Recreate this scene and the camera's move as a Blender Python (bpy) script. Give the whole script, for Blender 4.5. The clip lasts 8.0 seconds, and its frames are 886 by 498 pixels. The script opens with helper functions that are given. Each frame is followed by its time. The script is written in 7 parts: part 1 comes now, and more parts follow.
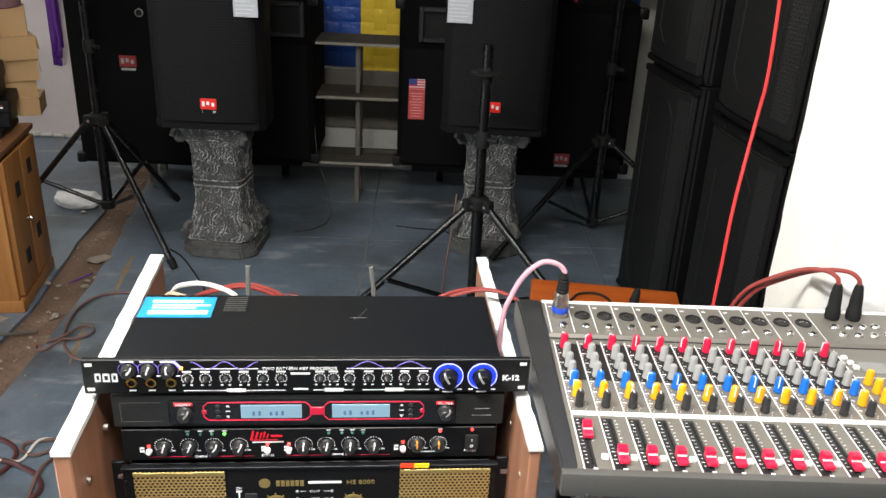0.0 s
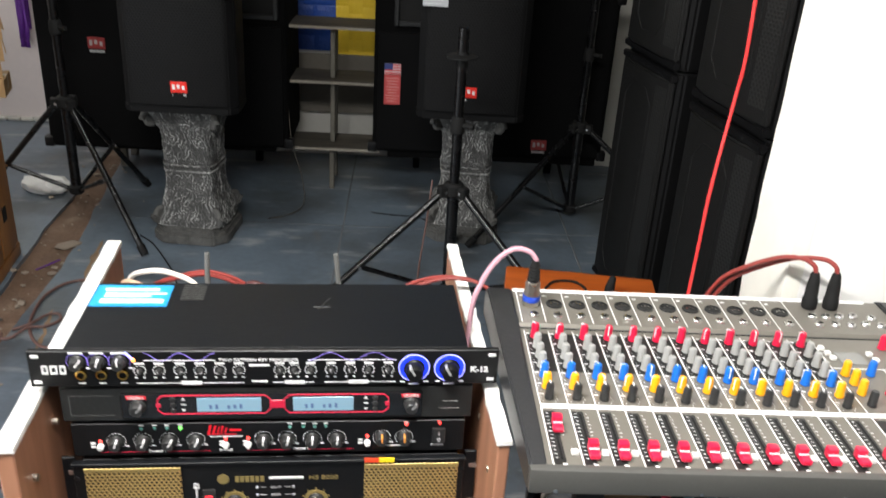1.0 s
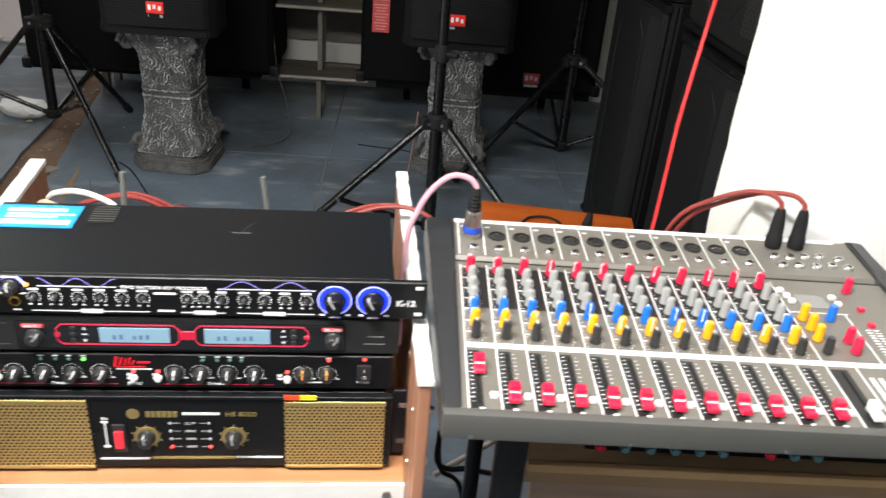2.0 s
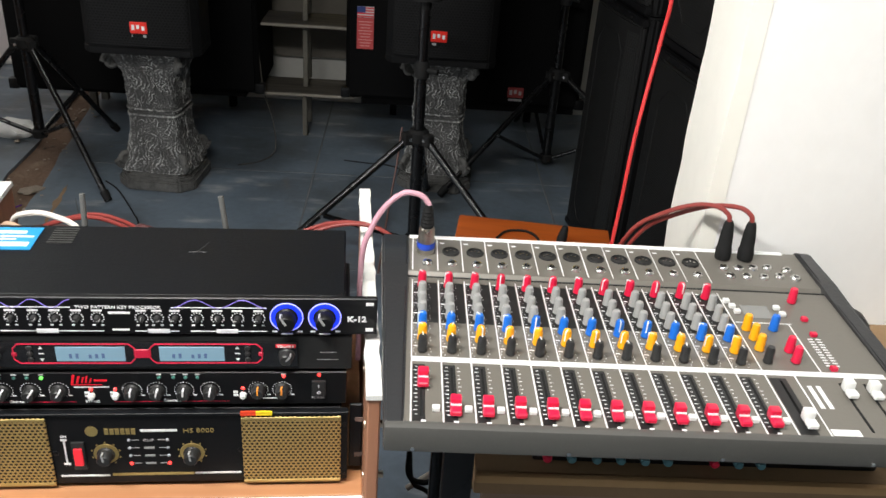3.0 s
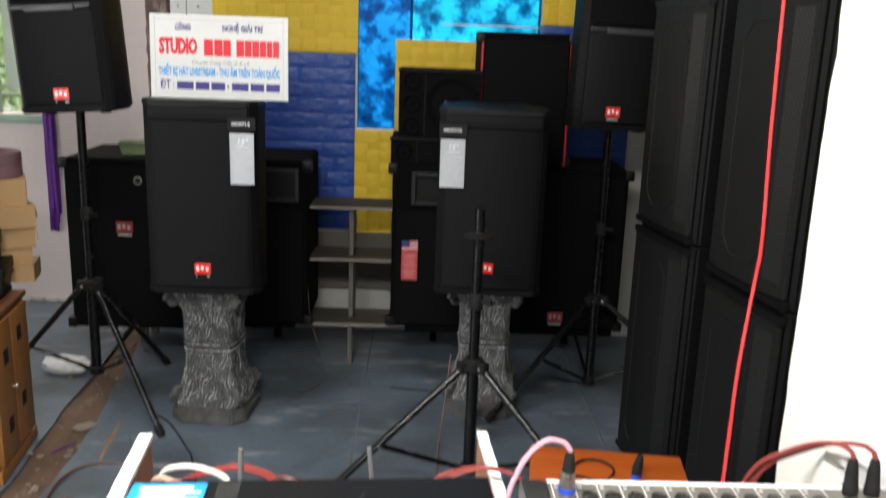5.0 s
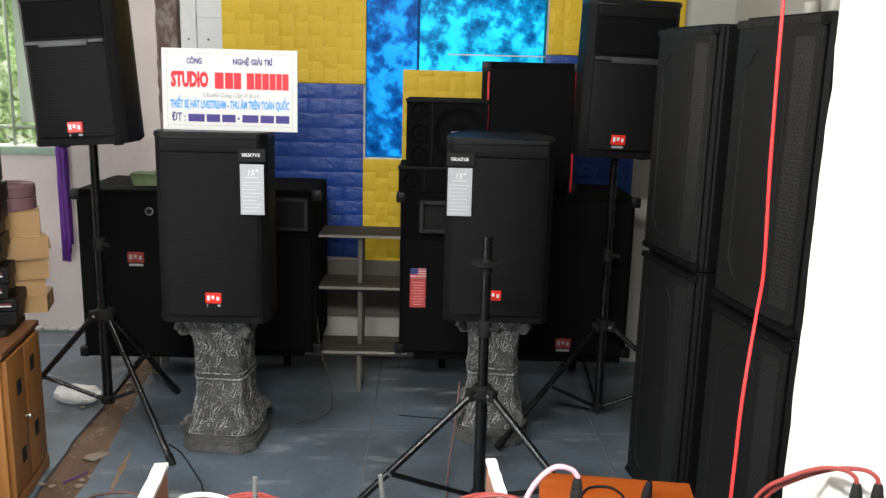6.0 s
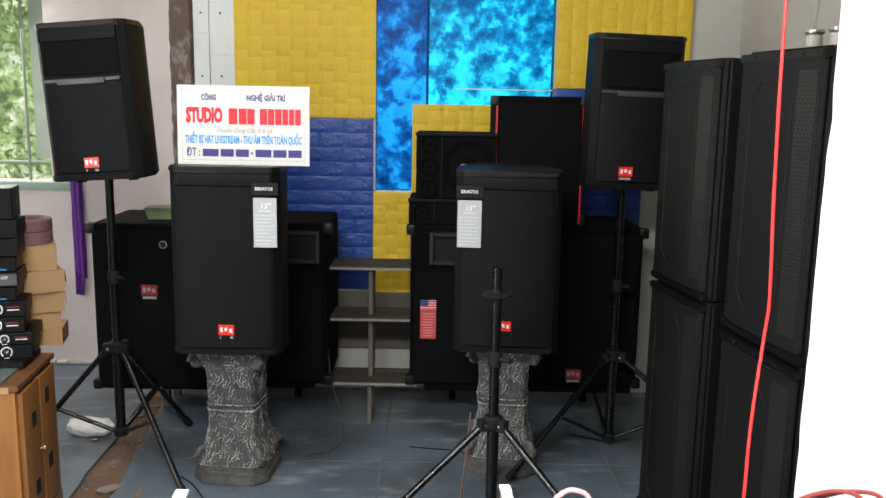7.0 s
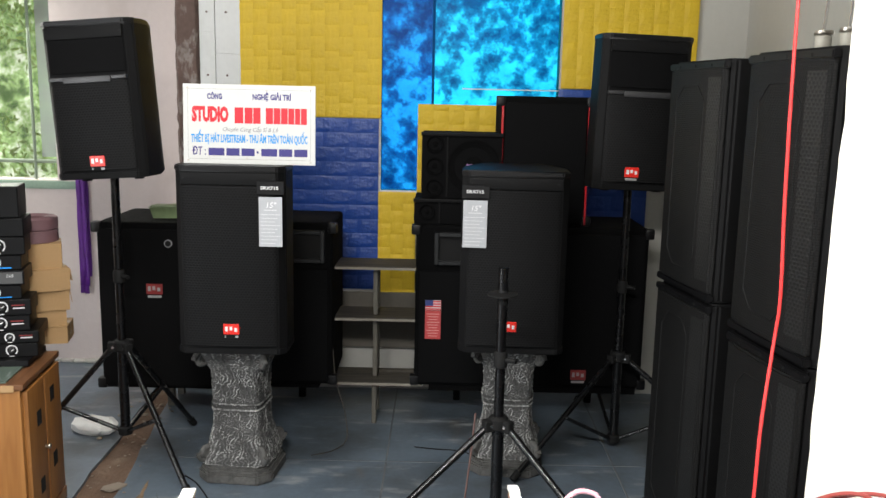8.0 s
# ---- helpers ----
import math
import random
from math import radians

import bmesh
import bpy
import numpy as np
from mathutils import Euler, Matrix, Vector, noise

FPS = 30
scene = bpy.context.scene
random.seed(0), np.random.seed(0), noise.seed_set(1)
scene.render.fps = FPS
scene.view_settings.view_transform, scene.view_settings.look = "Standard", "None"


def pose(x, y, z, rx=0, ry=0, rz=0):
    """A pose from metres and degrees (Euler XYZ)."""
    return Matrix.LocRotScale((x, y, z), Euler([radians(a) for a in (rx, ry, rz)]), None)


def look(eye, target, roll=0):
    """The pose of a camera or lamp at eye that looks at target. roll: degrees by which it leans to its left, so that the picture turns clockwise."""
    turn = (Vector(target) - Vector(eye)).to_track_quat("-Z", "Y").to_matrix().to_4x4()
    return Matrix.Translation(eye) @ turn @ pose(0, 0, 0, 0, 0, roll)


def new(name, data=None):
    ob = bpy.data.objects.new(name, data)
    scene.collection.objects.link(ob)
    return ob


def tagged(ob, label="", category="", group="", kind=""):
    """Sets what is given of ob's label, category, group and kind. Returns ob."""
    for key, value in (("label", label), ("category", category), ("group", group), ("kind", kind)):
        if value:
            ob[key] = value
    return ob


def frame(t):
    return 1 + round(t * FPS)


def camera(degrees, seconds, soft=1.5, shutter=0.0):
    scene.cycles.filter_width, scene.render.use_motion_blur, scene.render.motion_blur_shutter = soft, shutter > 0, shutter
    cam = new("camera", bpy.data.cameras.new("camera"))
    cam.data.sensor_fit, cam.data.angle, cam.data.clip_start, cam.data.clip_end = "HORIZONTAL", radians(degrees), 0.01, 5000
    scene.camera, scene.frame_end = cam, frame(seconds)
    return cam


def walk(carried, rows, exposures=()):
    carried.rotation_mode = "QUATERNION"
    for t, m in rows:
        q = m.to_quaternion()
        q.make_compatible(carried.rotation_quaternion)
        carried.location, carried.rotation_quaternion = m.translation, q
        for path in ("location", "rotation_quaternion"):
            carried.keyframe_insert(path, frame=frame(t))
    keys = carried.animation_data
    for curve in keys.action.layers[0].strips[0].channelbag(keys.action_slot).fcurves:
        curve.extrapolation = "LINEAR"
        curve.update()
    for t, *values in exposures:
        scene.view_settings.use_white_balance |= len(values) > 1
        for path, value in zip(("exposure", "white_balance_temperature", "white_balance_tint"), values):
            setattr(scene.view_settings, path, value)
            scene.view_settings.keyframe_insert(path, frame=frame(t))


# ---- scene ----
cam = camera(54.6, 8.0, shutter=0.5)
PATH = [
    (0, (0.228, 0.272, 1.581), (0.276, 2.095, 0.76), 2.8),
    (0.5, (0.228, 0.282, 1.577), (0.289, 2.111, 0.77), 3.0),
    (1, (0.242, 0.305, 1.566), (0.341, 2.115, 0.72), 3.6),
    (1.5, (0.277, 0.342, 1.539), (0.385, 2.098, 0.588), 4.4),
    (2, (0.32, 0.365, 1.528), (0.42, 2.108, 0.553), 5.0),
    (2.2, (0.347, 0.37, 1.53), (0.454, 2.117, 0.563), 5.0),
    (3.3, (0.366, 0.331, 1.56), (0.454, 2.103, 0.637), 3.7),
    (3.5, (0.327, 0.317, 1.576), (0.374, 2.116, 0.704), 2.8),
    (4, (0.26, 0.298, 1.58), (0.29, 2.134, 0.787), 1.7),
    (4.5, (0.225, 0.277, 1.583), (0.28, 2.137, 0.851), 2.1),
    (5, (0.218, 0.294, 1.599), (0.274, 2.234, 1.118), 2.1),
    (5.2, (0.219, 0.318, 1.603), (0.271, 2.271, 1.174), 1.9),
    (6.3, (0.213, 0.249, 1.613), (0.24, 2.205, 1.196), 1.4),
    (6.5, (0.208, 0.244, 1.606), (0.223, 2.204, 1.21), 1.4),
    (7, (0.209, 0.231, 1.616), (0.224, 2.2, 1.267), 1.1),
    (7.5, (0.21, 0.232, 1.62), (0.227, 2.202, 1.277), 1.2),
    (8, (0.201, 0.236, 1.613), (0.208, 2.205, 1.265), 1.3),
]
walk(cam, [(t, look(eye, target, roll)) for t, eye, target, roll in PATH],
     exposures=((0, -0.42), (1.0, -0.4), (1.5, -0.32), (2.2, -0.28), (3.3, -0.95), (3.5, -0.92), (4.0, -0.6), (4.5, -0.45), (5.0, -0.3), (6.3, -0.03), (8.0, -0.06)))

# ---- world and light ----
world = bpy.data.worlds.new("sky")
scene.world = world
world.use_nodes = True
wn = world.node_tree.nodes
sky = wn.new("ShaderNodeTexSky")
sky.sky_type, sky.sun_disc = "NISHITA", False
sky.sun_elevation, sky.sun_rotation = radians(50), radians(200)
wn["Background"].inputs["Strength"].default_value = 0.07
world.node_tree.links.new(sky.outputs[0], wn["Background"].inputs["Color"])


def lamp(name, kind, m, power, colour, **sizes):
    data = bpy.data.lights.new(name, kind)
    data.energy, data.color = power, colour
    for key, value in sizes.items():
        if key == "size":
            data.size = value
        elif key == "size_y":
            data.shape, data.size_y = "RECTANGLE", value
        elif key == "angle":
            data.angle = value
    ob = new(name, data)
    ob.matrix_world = m
    return ob


sun = lamp("sun", "SUN", look((0, 9, 10), (0, 5.5, 1)), 3.0, (1, 0.95, 0.86), angle=radians(0.5))
# daylight inferred at a shop front behind the camera; left doorway added, unseen
shopfront_light = lamp("shopfront_daylight", "AREA", look((-0.7, -2.58, 1.5), (-0.7, 0, 1.4)), 12, (1.0, 0.985, 0.95), size=4.4, size_y=2.2)
left_fill_light = lamp("left_side_fill", "AREA", look((-3.17, 0.75, 1.2), (-1.3, 1.7, 0.3)), 95, (0.96, 0.985, 1.0), size=1.9, size_y=2.1)
# unseen overhead lamps added to light the console and the room; no fixtures
overhead_front = lamp("overhead_fill_front", "AREA", look((-0.1, 0.42, 2.4), (0.25, 1.15, 0.6)), 107, (1.0, 0.985, 0.95), size=1.2, size_y=0.12)
overhead_back = lamp("overhead_fill_back", "AREA", look((-0.75, 2.3, 2.85), (-0.2, 4.2, 1.4)), 34, (1.0, 0.985, 0.95), size=1.2, size_y=0.12)
window_light = lamp("window_daylight", "AREA", look((-2.6, 5.12, 1.75), (-1.6, 3.7, 0.4)), 24, (1.0, 0.99, 0.92), size=1.0, size_y=1.2)


# ---- materials ----
def mat(name, colour, rough=0.5, metal=0.0, vary=0.12, scale=6.0, bump=0.0, fine=60.0, spec=0.5, emit=None, power=0.0, coat=0.0, per_object=0.0):
    """A surface with broad stains and fine grain."""
    m = bpy.data.materials.new(name)
    m.use_nodes = True
    n, l = m.node_tree.nodes, m.node_tree.links
    b = n["Principled BSDF"]
    b.inputs["Roughness"].default_value, b.inputs["Metallic"].default_value = rough, metal
    b.inputs["Specular IOR Level"].default_value, b.inputs["Coat Weight"].default_value = spec, coat
    co = n.new("ShaderNodeTexCoord")
    big, small = n.new("ShaderNodeTexNoise"), n.new("ShaderNodeTexNoise")
    for tex, s in ((big, scale), (small, fine)):
        tex.inputs["Scale"].default_value, tex.inputs["Detail"].default_value = s, 6
        l.new(co.outputs["Object"], tex.inputs["Vector"])
    mix = n.new("ShaderNodeMix")
    mix.data_type, mix.blend_type = "RGBA", "MIX"
    low = [max(0, c * (1 - 1.6 * vary)) for c in colour[:3]] + [1]
    high = [min(1, c * (1 + 1.2 * vary)) for c in colour[:3]] + [1]
    mix.inputs["A"].default_value, mix.inputs["B"].default_value = low, high
    add = n.new("ShaderNodeMath")
    add.operation = "MULTIPLY_ADD"
    add.inputs[1].default_value = 0.35
    l.new(small.outputs[0], add.inputs[0])
    scaled = n.new("ShaderNodeMath")
    scaled.operation = "MULTIPLY"
    scaled.inputs[1].default_value = 0.65
    l.new(big.outputs[0], scaled.inputs[0])
    l.new(scaled.outputs[0], add.inputs[2])
    last = add.outputs[0]
    if per_object:
        info = n.new("ShaderNodeObjectInfo")
        shift = n.new("ShaderNodeMath")
        shift.operation = "MULTIPLY_ADD"
        shift.inputs[1].default_value = per_object
        l.new(info.outputs["Random"], shift.inputs[0])
        l.new(last, shift.inputs[2])
        last = shift.outputs[0]
    l.new(last, mix.inputs["Factor"])
    l.new(mix.outputs["Result"], b.inputs["Base Color"])
    ro = n.new("ShaderNodeMapRange")
    ro.inputs["To Min"].default_value, ro.inputs["To Max"].default_value = max(0.02, rough - 0.1), min(1, rough + 0.1)
    l.new(big.outputs[0], ro.inputs["Value"])
    l.new(ro.outputs[0], b.inputs["Roughness"])
    if bump:
        bp = n.new("ShaderNodeBump")
        bp.inputs["Strength"].default_value, bp.inputs["Distance"].default_value = bump, 0.01
        l.new(small.outputs[0], bp.inputs["Height"])
        l.new(bp.outputs[0], b.inputs["Normal"])
    if emit:
        b.inputs["Emission Color"].default_value, b.inputs["Emission Strength"].default_value = (*emit, 1), power
    return m


def perforated(name, plate, hole, pitch, rough=0.45, metal=0.3):
    """Sheet metal with staggered round holes."""
    m = mat(name, plate, rough, metal, 0.08, 8)
    n, l = m.node_tree.nodes, m.node_tree.links
    b = n["Principled BSDF"]
    co = n.new("ShaderNodeTexCoord")
    sep = n.new("ShaderNodeSeparateXYZ")
    l.new(co.outputs["Object"], sep.inputs[0])

    def op(kind, a, c=None):
        x = n.new("ShaderNodeMath")
        x.operation = kind
        for i, v in enumerate((a, c)):
            if v is None:
                continue
            if isinstance(v, (int, float)):
                x.inputs[i].default_value = v
            else:
                l.new(v, x.inputs[i])
        return x.outputs[0]
    row = op("MULTIPLY", sep.outputs["Z"], 1 / (pitch * 0.8))
    odd = op("MULTIPLY", op("MODULO", op("FLOOR", op("ADD", row, 1000)), 2), 0.5)
    u = op("SUBTRACT", op("FRACT", op("ADD", op("ADD", op("MULTIPLY", sep.outputs["X"], 1 / pitch), odd), 1000)), 0.5)
    v = op("SUBTRACT", op("FRACT", op("ADD", row, 1000)), 0.5)
    d = op("SQRT", op("ADD", op("MULTIPLY", u, u), op("MULTIPLY", v, v)))
    inside = op("LESS_THAN", d, 0.33)
    mix = n.new("ShaderNodeMix")
    mix.data_type = "RGBA"
    old = b.inputs["Base Color"].links[0].from_socket
    l.new(inside, mix.inputs["Factor"])
    l.new(old, mix.inputs["A"])
    mix.inputs["B"].default_value = (*hole, 1)
    l.new(mix.outputs["Result"], b.inputs["Base Color"])
    bp = n.new("ShaderNodeBump")
    bp.inputs["Strength"].default_value, bp.inputs["Distance"].default_value = 0.8, 0.002
    l.new(d, bp.inputs["Height"])
    l.new(bp.outputs[0], b.inputs["Normal"])
    return m


def wood(name, light, dark, rough=0.45, stretch=(2, 30, 30), bump=0.1):
    m = mat(name, light, rough, 0, 0.1, 5)
    n, l = m.node_tree.nodes, m.node_tree.links
    b = n["Principled BSDF"]
    co, mp, tex = n.new("ShaderNodeTexCoord"), n.new("ShaderNodeMapping"), n.new("ShaderNodeTexNoise")
    mp.inputs["Scale"].default_value = stretch
    tex.inputs["Scale"].default_value, tex.inputs["Detail"].default_value, tex.inputs["Distortion"].default_value = 1.6, 8, 0.6
    l.new(co.outputs["Object"], mp.inputs[0])
    l.new(mp.outputs[0], tex.inputs["Vector"])
    ramp = n.new("ShaderNodeValToRGB")
    ramp.color_ramp.elements[0].position, ramp.color_ramp.elements[1].position = 0.35, 0.65
    ramp.color_ramp.elements[0].color, ramp.color_ramp.elements[1].color = (*dark, 1), (*light, 1)
    l.new(tex.outputs[0], ramp.inputs[0])
    l.new(ramp.outputs[0], b.inputs["Base Color"])
    bp = n.new("ShaderNodeBump")
    bp.inputs["Strength"].default_value, bp.inputs["Distance"].default_value = bump, 0.003
    l.new(tex.outputs[0], bp.inputs["Height"])
    l.new(bp.outputs[0], b.inputs["Normal"])
    return m


BLACK = mat("black_textured_paint", (0.0045, 0.0045, 0.0048), 0.6, 0, 0.2, 5, 0.15, 350, 0.15)
BLACK_SATIN = mat("black_satin_metal", (0.005, 0.005, 0.0056), 0.42, 0.1, 0.2, 6, 0.04, 200, 0.3)
LID = mat("black_powdercoat", (0.0046, 0.0054, 0.0070), 0.44, 0.05, 0.3, 4, 0.08, 400, 0.3)
TUBE = mat("black_tube_enamel", (0.0045, 0.0045, 0.005), 0.27, 0.1, 0.2, 9)
RUBBER = mat("black_rubber", (0.008, 0.008, 0.008), 0.75, 0, 0.15, 20, spec=0.25)
VOID = mat("dark_hole", (0.003, 0.003, 0.003), 0.9, 0, 0.05, 10)
GRILLE = perforated("speaker_grille", (0.009, 0.009, 0.0094), (0.001, 0.001, 0.001), 0.0125, 0.6, 0.0)
GRILLE.node_tree.nodes["Principled BSDF"].inputs["Specular IOR Level"].default_value = 0.12
TOWER_GRILLE = perforated("tall_speaker_grille", (0.0062, 0.0062, 0.006), (0.0032, 0.0032, 0.0032), 0.0085, 0.6, 0.0)
TOWER_GRILLE.node_tree.nodes["Principled BSDF"].inputs["Specular IOR Level"].default_value = 0.28
TOWER_HOLES = perforated("tall_speaker_open_holes", (0.011, 0.011, 0.0106), (0.001, 0.001, 0.001), 0.0135, 0.5, 0.0)
HORN_GREY = mat("worn_horn_grey", (0.02, 0.021, 0.022), 0.5, 0, 0.4, 14, 0.05, 120, 0.3)
DIM_RED = mat("dim_red", (0.22, 0.02, 0.02), 0.5, 0, 0.1, 30)
LIP_GREY = mat("mixer_front_grey", (0.088, 0.086, 0.08), 0.45, 0.2, 0.08, 8, 0.03, 300)
CLOTH = mat("black_speaker_cloth", (0.004, 0.004, 0.0043), 0.9, 0, 0.15, 10, 0.2, 500, 0.1)
CARPET = mat("black_speaker_carpet", (0.0022, 0.0022, 0.0024), 0.95, 0, 0.2, 8, 0.4, 300, 0.12)
GOLD_MESH = perforated("gold_perforated_mesh", (0.56, 0.41, 0.16), (0.03, 0.02, 0.006), 0.005, 0.35, 0.7)
GOLD = mat("gold_print", (0.5, 0.37, 0.14), 0.35, 0.7, 0.1, 30)
RED_BADGE = mat("red_badge", (0.75, 0.03, 0.02), 0.3, 0, 0.05, 30)
RED_PRINT = mat("red_print", (0.62, 0.008, 0.022), 0.5, 0, 0.06, 30)
WHITE_PRINT = mat("white_print", (0.75, 0.75, 0.75), 0.5, 0, 0.04, 40)
GREY_PRINT = mat("grey_print", (0.3, 0.3, 0.3), 0.5, 0, 0.05, 40)
GREY_LABEL = mat("grey_paper_label", (0.42, 0.43, 0.45), 0.6, 0, 0.06, 20)
NAVY_PRINT = mat("navy_print", (0.03, 0.022, 0.17), 0.5, 0, 0.05, 30)
CYAN_PRINT = mat("cyan_print", (0.025, 0.27, 0.64), 0.5, 0, 0.05, 30)
PURPLE_PRINT = mat("purple_print", (0.22, 0.16, 0.62), 0.5, 0, 0.05, 30)
SIGN_WHITE = mat("sign_white_sheet", (0.6, 0.6, 0.58), 0.35, 0, 0.06, 5)
STONE = mat("grey_cast_stone", (0.06, 0.059, 0.057), 0.8, 0, 0.55, 14, 0.7, 160)
STONE_PLAIN = mat("grey_cast_stone_plain", (0.09, 0.088, 0.083), 0.85, 0, 0.75, 34, 0.8, 90)
CHROME = mat("chrome_metal", (0.75, 0.74, 0.72), 0.22, 1.0, 0.06, 40)
SATIN_STEEL = mat("satin_nickel", (0.5, 0.46, 0.4), 0.3, 1.0, 0.08, 40)
BRASS = mat("brass_socket", (0.65, 0.42, 0.12), 0.25, 1.0, 0.08, 60)
MIXER_GREY = mat("mixer_grey_paint", (0.158, 0.147, 0.126), 0.42, 0.2, 0.06, 8, 0.03, 300)
MIXER_DARK = mat("mixer_dark_plastic", (0.024, 0.0245, 0.026), 0.4, 0, 0.12, 8, 0.05, 200)
MIXER_BLACK = mat("mixer_black_print", (0.012, 0.012, 0.012), 0.5, 0, 0.1, 20)
KNOB_RED = mat("knob_red_plastic", (0.6, 0.012, 0.05), 0.3, 0, 0.06, 50)
KNOB_GREY = mat("knob_grey_plastic", (0.3, 0.3, 0.29), 0.4, 0, 0.06, 50)
KNOB_BLUE = mat("knob_blue_plastic", (0.01, 0.13, 0.55), 0.3, 0, 0.06, 50)
KNOB_YELLOW = mat("knob_orange_plastic", (0.85, 0.36, 0.008), 0.3, 0, 0.06, 50)
KNOB_BLACK = mat("knob_black_plastic", (0.02, 0.02, 0.02), 0.4, 0, 0.1, 50)
KNOB_WHITE = mat("knob_white_plastic", (0.72, 0.72, 0.7), 0.4, 0, 0.05, 50)
LED_RED = mat("lit_red_led", (0.6, 0.02, 0.02), 0.3, 0, 0, 10, emit=(1, 0.05, 0.04), power=4)
LED_GREEN = mat("lit_green_led", (0.05, 0.5, 0.1), 0.3, 0, 0, 10, emit=(0.2, 1, 0.1), power=2.5)
LED_OFF = mat("unlit_green_led", (0.05, 0.16, 0.13), 0.3, 0, 0.05, 10)
LED_CLEAR = mat("unlit_clear_led", (0.25, 0.26, 0.28), 0.25, 0, 0.05, 10)
LED_ORANGE = mat("lit_orange_led", (0.8, 0.3, 0.05), 0.3, 0, 0, 10, emit=(1, 0.35, 0.05), power=5)
LED_BLUE = mat("blue_lit_ring", (0.01, 0.02, 0.3), 0.3, 0, 0, 10, emit=(0.008, 0.035, 1.0), power=2.2)
LED_BLUE_RIM = mat("pale_blue_lit_rim", (0.3, 0.3, 0.9), 0.3, 0, 0, 10, emit=(0.35, 0.35, 1.0), power=2.2)
LCD = mat("lit_lcd_glass", (0.16, 0.26, 0.33), 0.2, 0, 0.05, 60, emit=(0.28, 0.45, 0.58), power=0.45)
LCD_INK = mat("lcd_digits", (0.09, 0.15, 0.3), 0.3, 0, 0.05, 60)
WALL_WHITE = mat("white_wall_paint", (0.84, 0.83, 0.81), 0.7, 0, 0.06, 1.5, 0.15, 40)
WALL_PINK = mat("pinkish_wall_paint", (0.62, 0.55, 0.53), 0.75, 0, 0.1, 1.3, 0.2, 30)
WALL_GREY = mat("grey_white_wall_paint", (0.5, 0.49, 0.45), 0.75, 0, 0.08, 1.6, 0.2, 30)
WALL_CREAM = mat("cream_plaster", (0.8, 0.78, 0.71), 0.75, 0, 0.08, 4, 0.08, 40)
CEILING_M = mat("ceiling_paint", (0.27, 0.26, 0.25), 0.8, 0, 0.08, 1.5)
RUST_BRICK = mat("weathered_brown_pillar", (0.13, 0.085, 0.07), 0.85, 0, 0.45, 9, 0.6, 40)
SHEET_WHITE = mat("white_sheet_metal", (0.6, 0.61, 0.6), 0.45, 0.1, 0.1, 3, 0.05, 40)
FOAM_YELLOW = mat("yellow_foam", (0.66, 0.45, 0.02), 0.6, 0, 0.10, 5, 0.8, 24, per_object=0.12)
FOAM_BLUE = mat("blue_foam", (0.008, 0.05, 0.27), 0.42, 0, 0.16, 5, 0.8, 26, per_object=0.12)
CARD = mat("cardboard", (0.42, 0.26, 0.12), 0.8, 0, 0.12, 6, 0.12, 90)
CARD_DARK = mat("dark_cardboard_edge", (0.26, 0.165, 0.085), 0.8, 0, 0.15, 9, 0.15, 90)
CAB_WOOD = wood("orange_veneer", (0.36, 0.16, 0.045), (0.28, 0.115, 0.03), 0.4, (25, 25, 2), 0.03)
CAB_TOP = wood("brown_veneer_top", (0.2, 0.09, 0.04), (0.14, 0.06, 0.025), 0.4, (3, 25, 25), 0.03)
TABLE_WOOD = wood("orange_lacquered_wood", (0.48, 0.105, 0.016), (0.38, 0.075, 0.01), 0.35, (3, 25, 25), 0.03)
RACK_WOOD = wood("walnut_foil_chipboard", (0.42, 0.2, 0.12), (0.31, 0.14, 0.08), 0.45, (30, 30, 2), 0.04)
SHELF_WOOD = wood("orange_foil_shelf", (0.5, 0.25, 0.12), (0.42, 0.19, 0.085), 0.45, (2, 30, 30), 0.04)
PALE_WOOD = wood("weathered_grey_wood", (0.08, 0.07, 0.056), (0.034, 0.03, 0.024), 0.75, (3, 30, 30), 0.2)
POST_WOOD = mat("grey_post_wood", (0.14, 0.13, 0.108), 0.8, 0, 0.35, 14, 0.2, 60)
LIT_EDGE = mat("worn_lit_edge", (0.27, 0.245, 0.205), 0.8, 0, 0.3, 12, 0.2, 60)
CHIP_WHITE = mat("white_melamine_edge", (0.78, 0.77, 0.74), 0.5, 0, 0.07, 9, 0.1, 60)
CABLE_RED = mat("red_cable", (0.55, 0.03, 0.03), 0.4, 0, 0.1, 20)
CABLE_RUST = mat("dull_red_cable", (0.22, 0.033, 0.027), 0.42, 0, 0.12, 20)
CABLE_PINK = mat("translucent_pink_cable", (0.55, 0.3, 0.36), 0.25, 0, 0.08, 20)
CABLE_DARK = mat("dark_maroon_cable", (0.07, 0.022, 0.022), 0.4, 0, 0.12, 20)
CABLE_WHITE = mat("white_cable", (0.7, 0.66, 0.6), 0.45, 0, 0.08, 20)
CABLE_BROWN = mat("brown_cable", (0.13, 0.07, 0.06), 0.5, 0, 0.1, 20)
STICKER_BLUE = mat("blue_sticker", (0.02, 0.28, 0.62), 0.35, 0, 0.06, 20)
BLUE_BAND = mat("blue_plug_band", (0.02, 0.07, 0.5), 0.4, 0, 0.05, 20)
PURPLE = mat("purple_ribbon", (0.1, 0.015, 0.22), 0.45, 0, 0.25, 20, 0.1, 40)
ROLL = mat("mauve_rubber_roll", (0.17, 0.09, 0.1), 0.6, 0, 0.15, 15)
PLASTER = mat("white_packing_foam", (0.7, 0.7, 0.68), 0.8, 0, 0.1, 15, 0.4, 50)
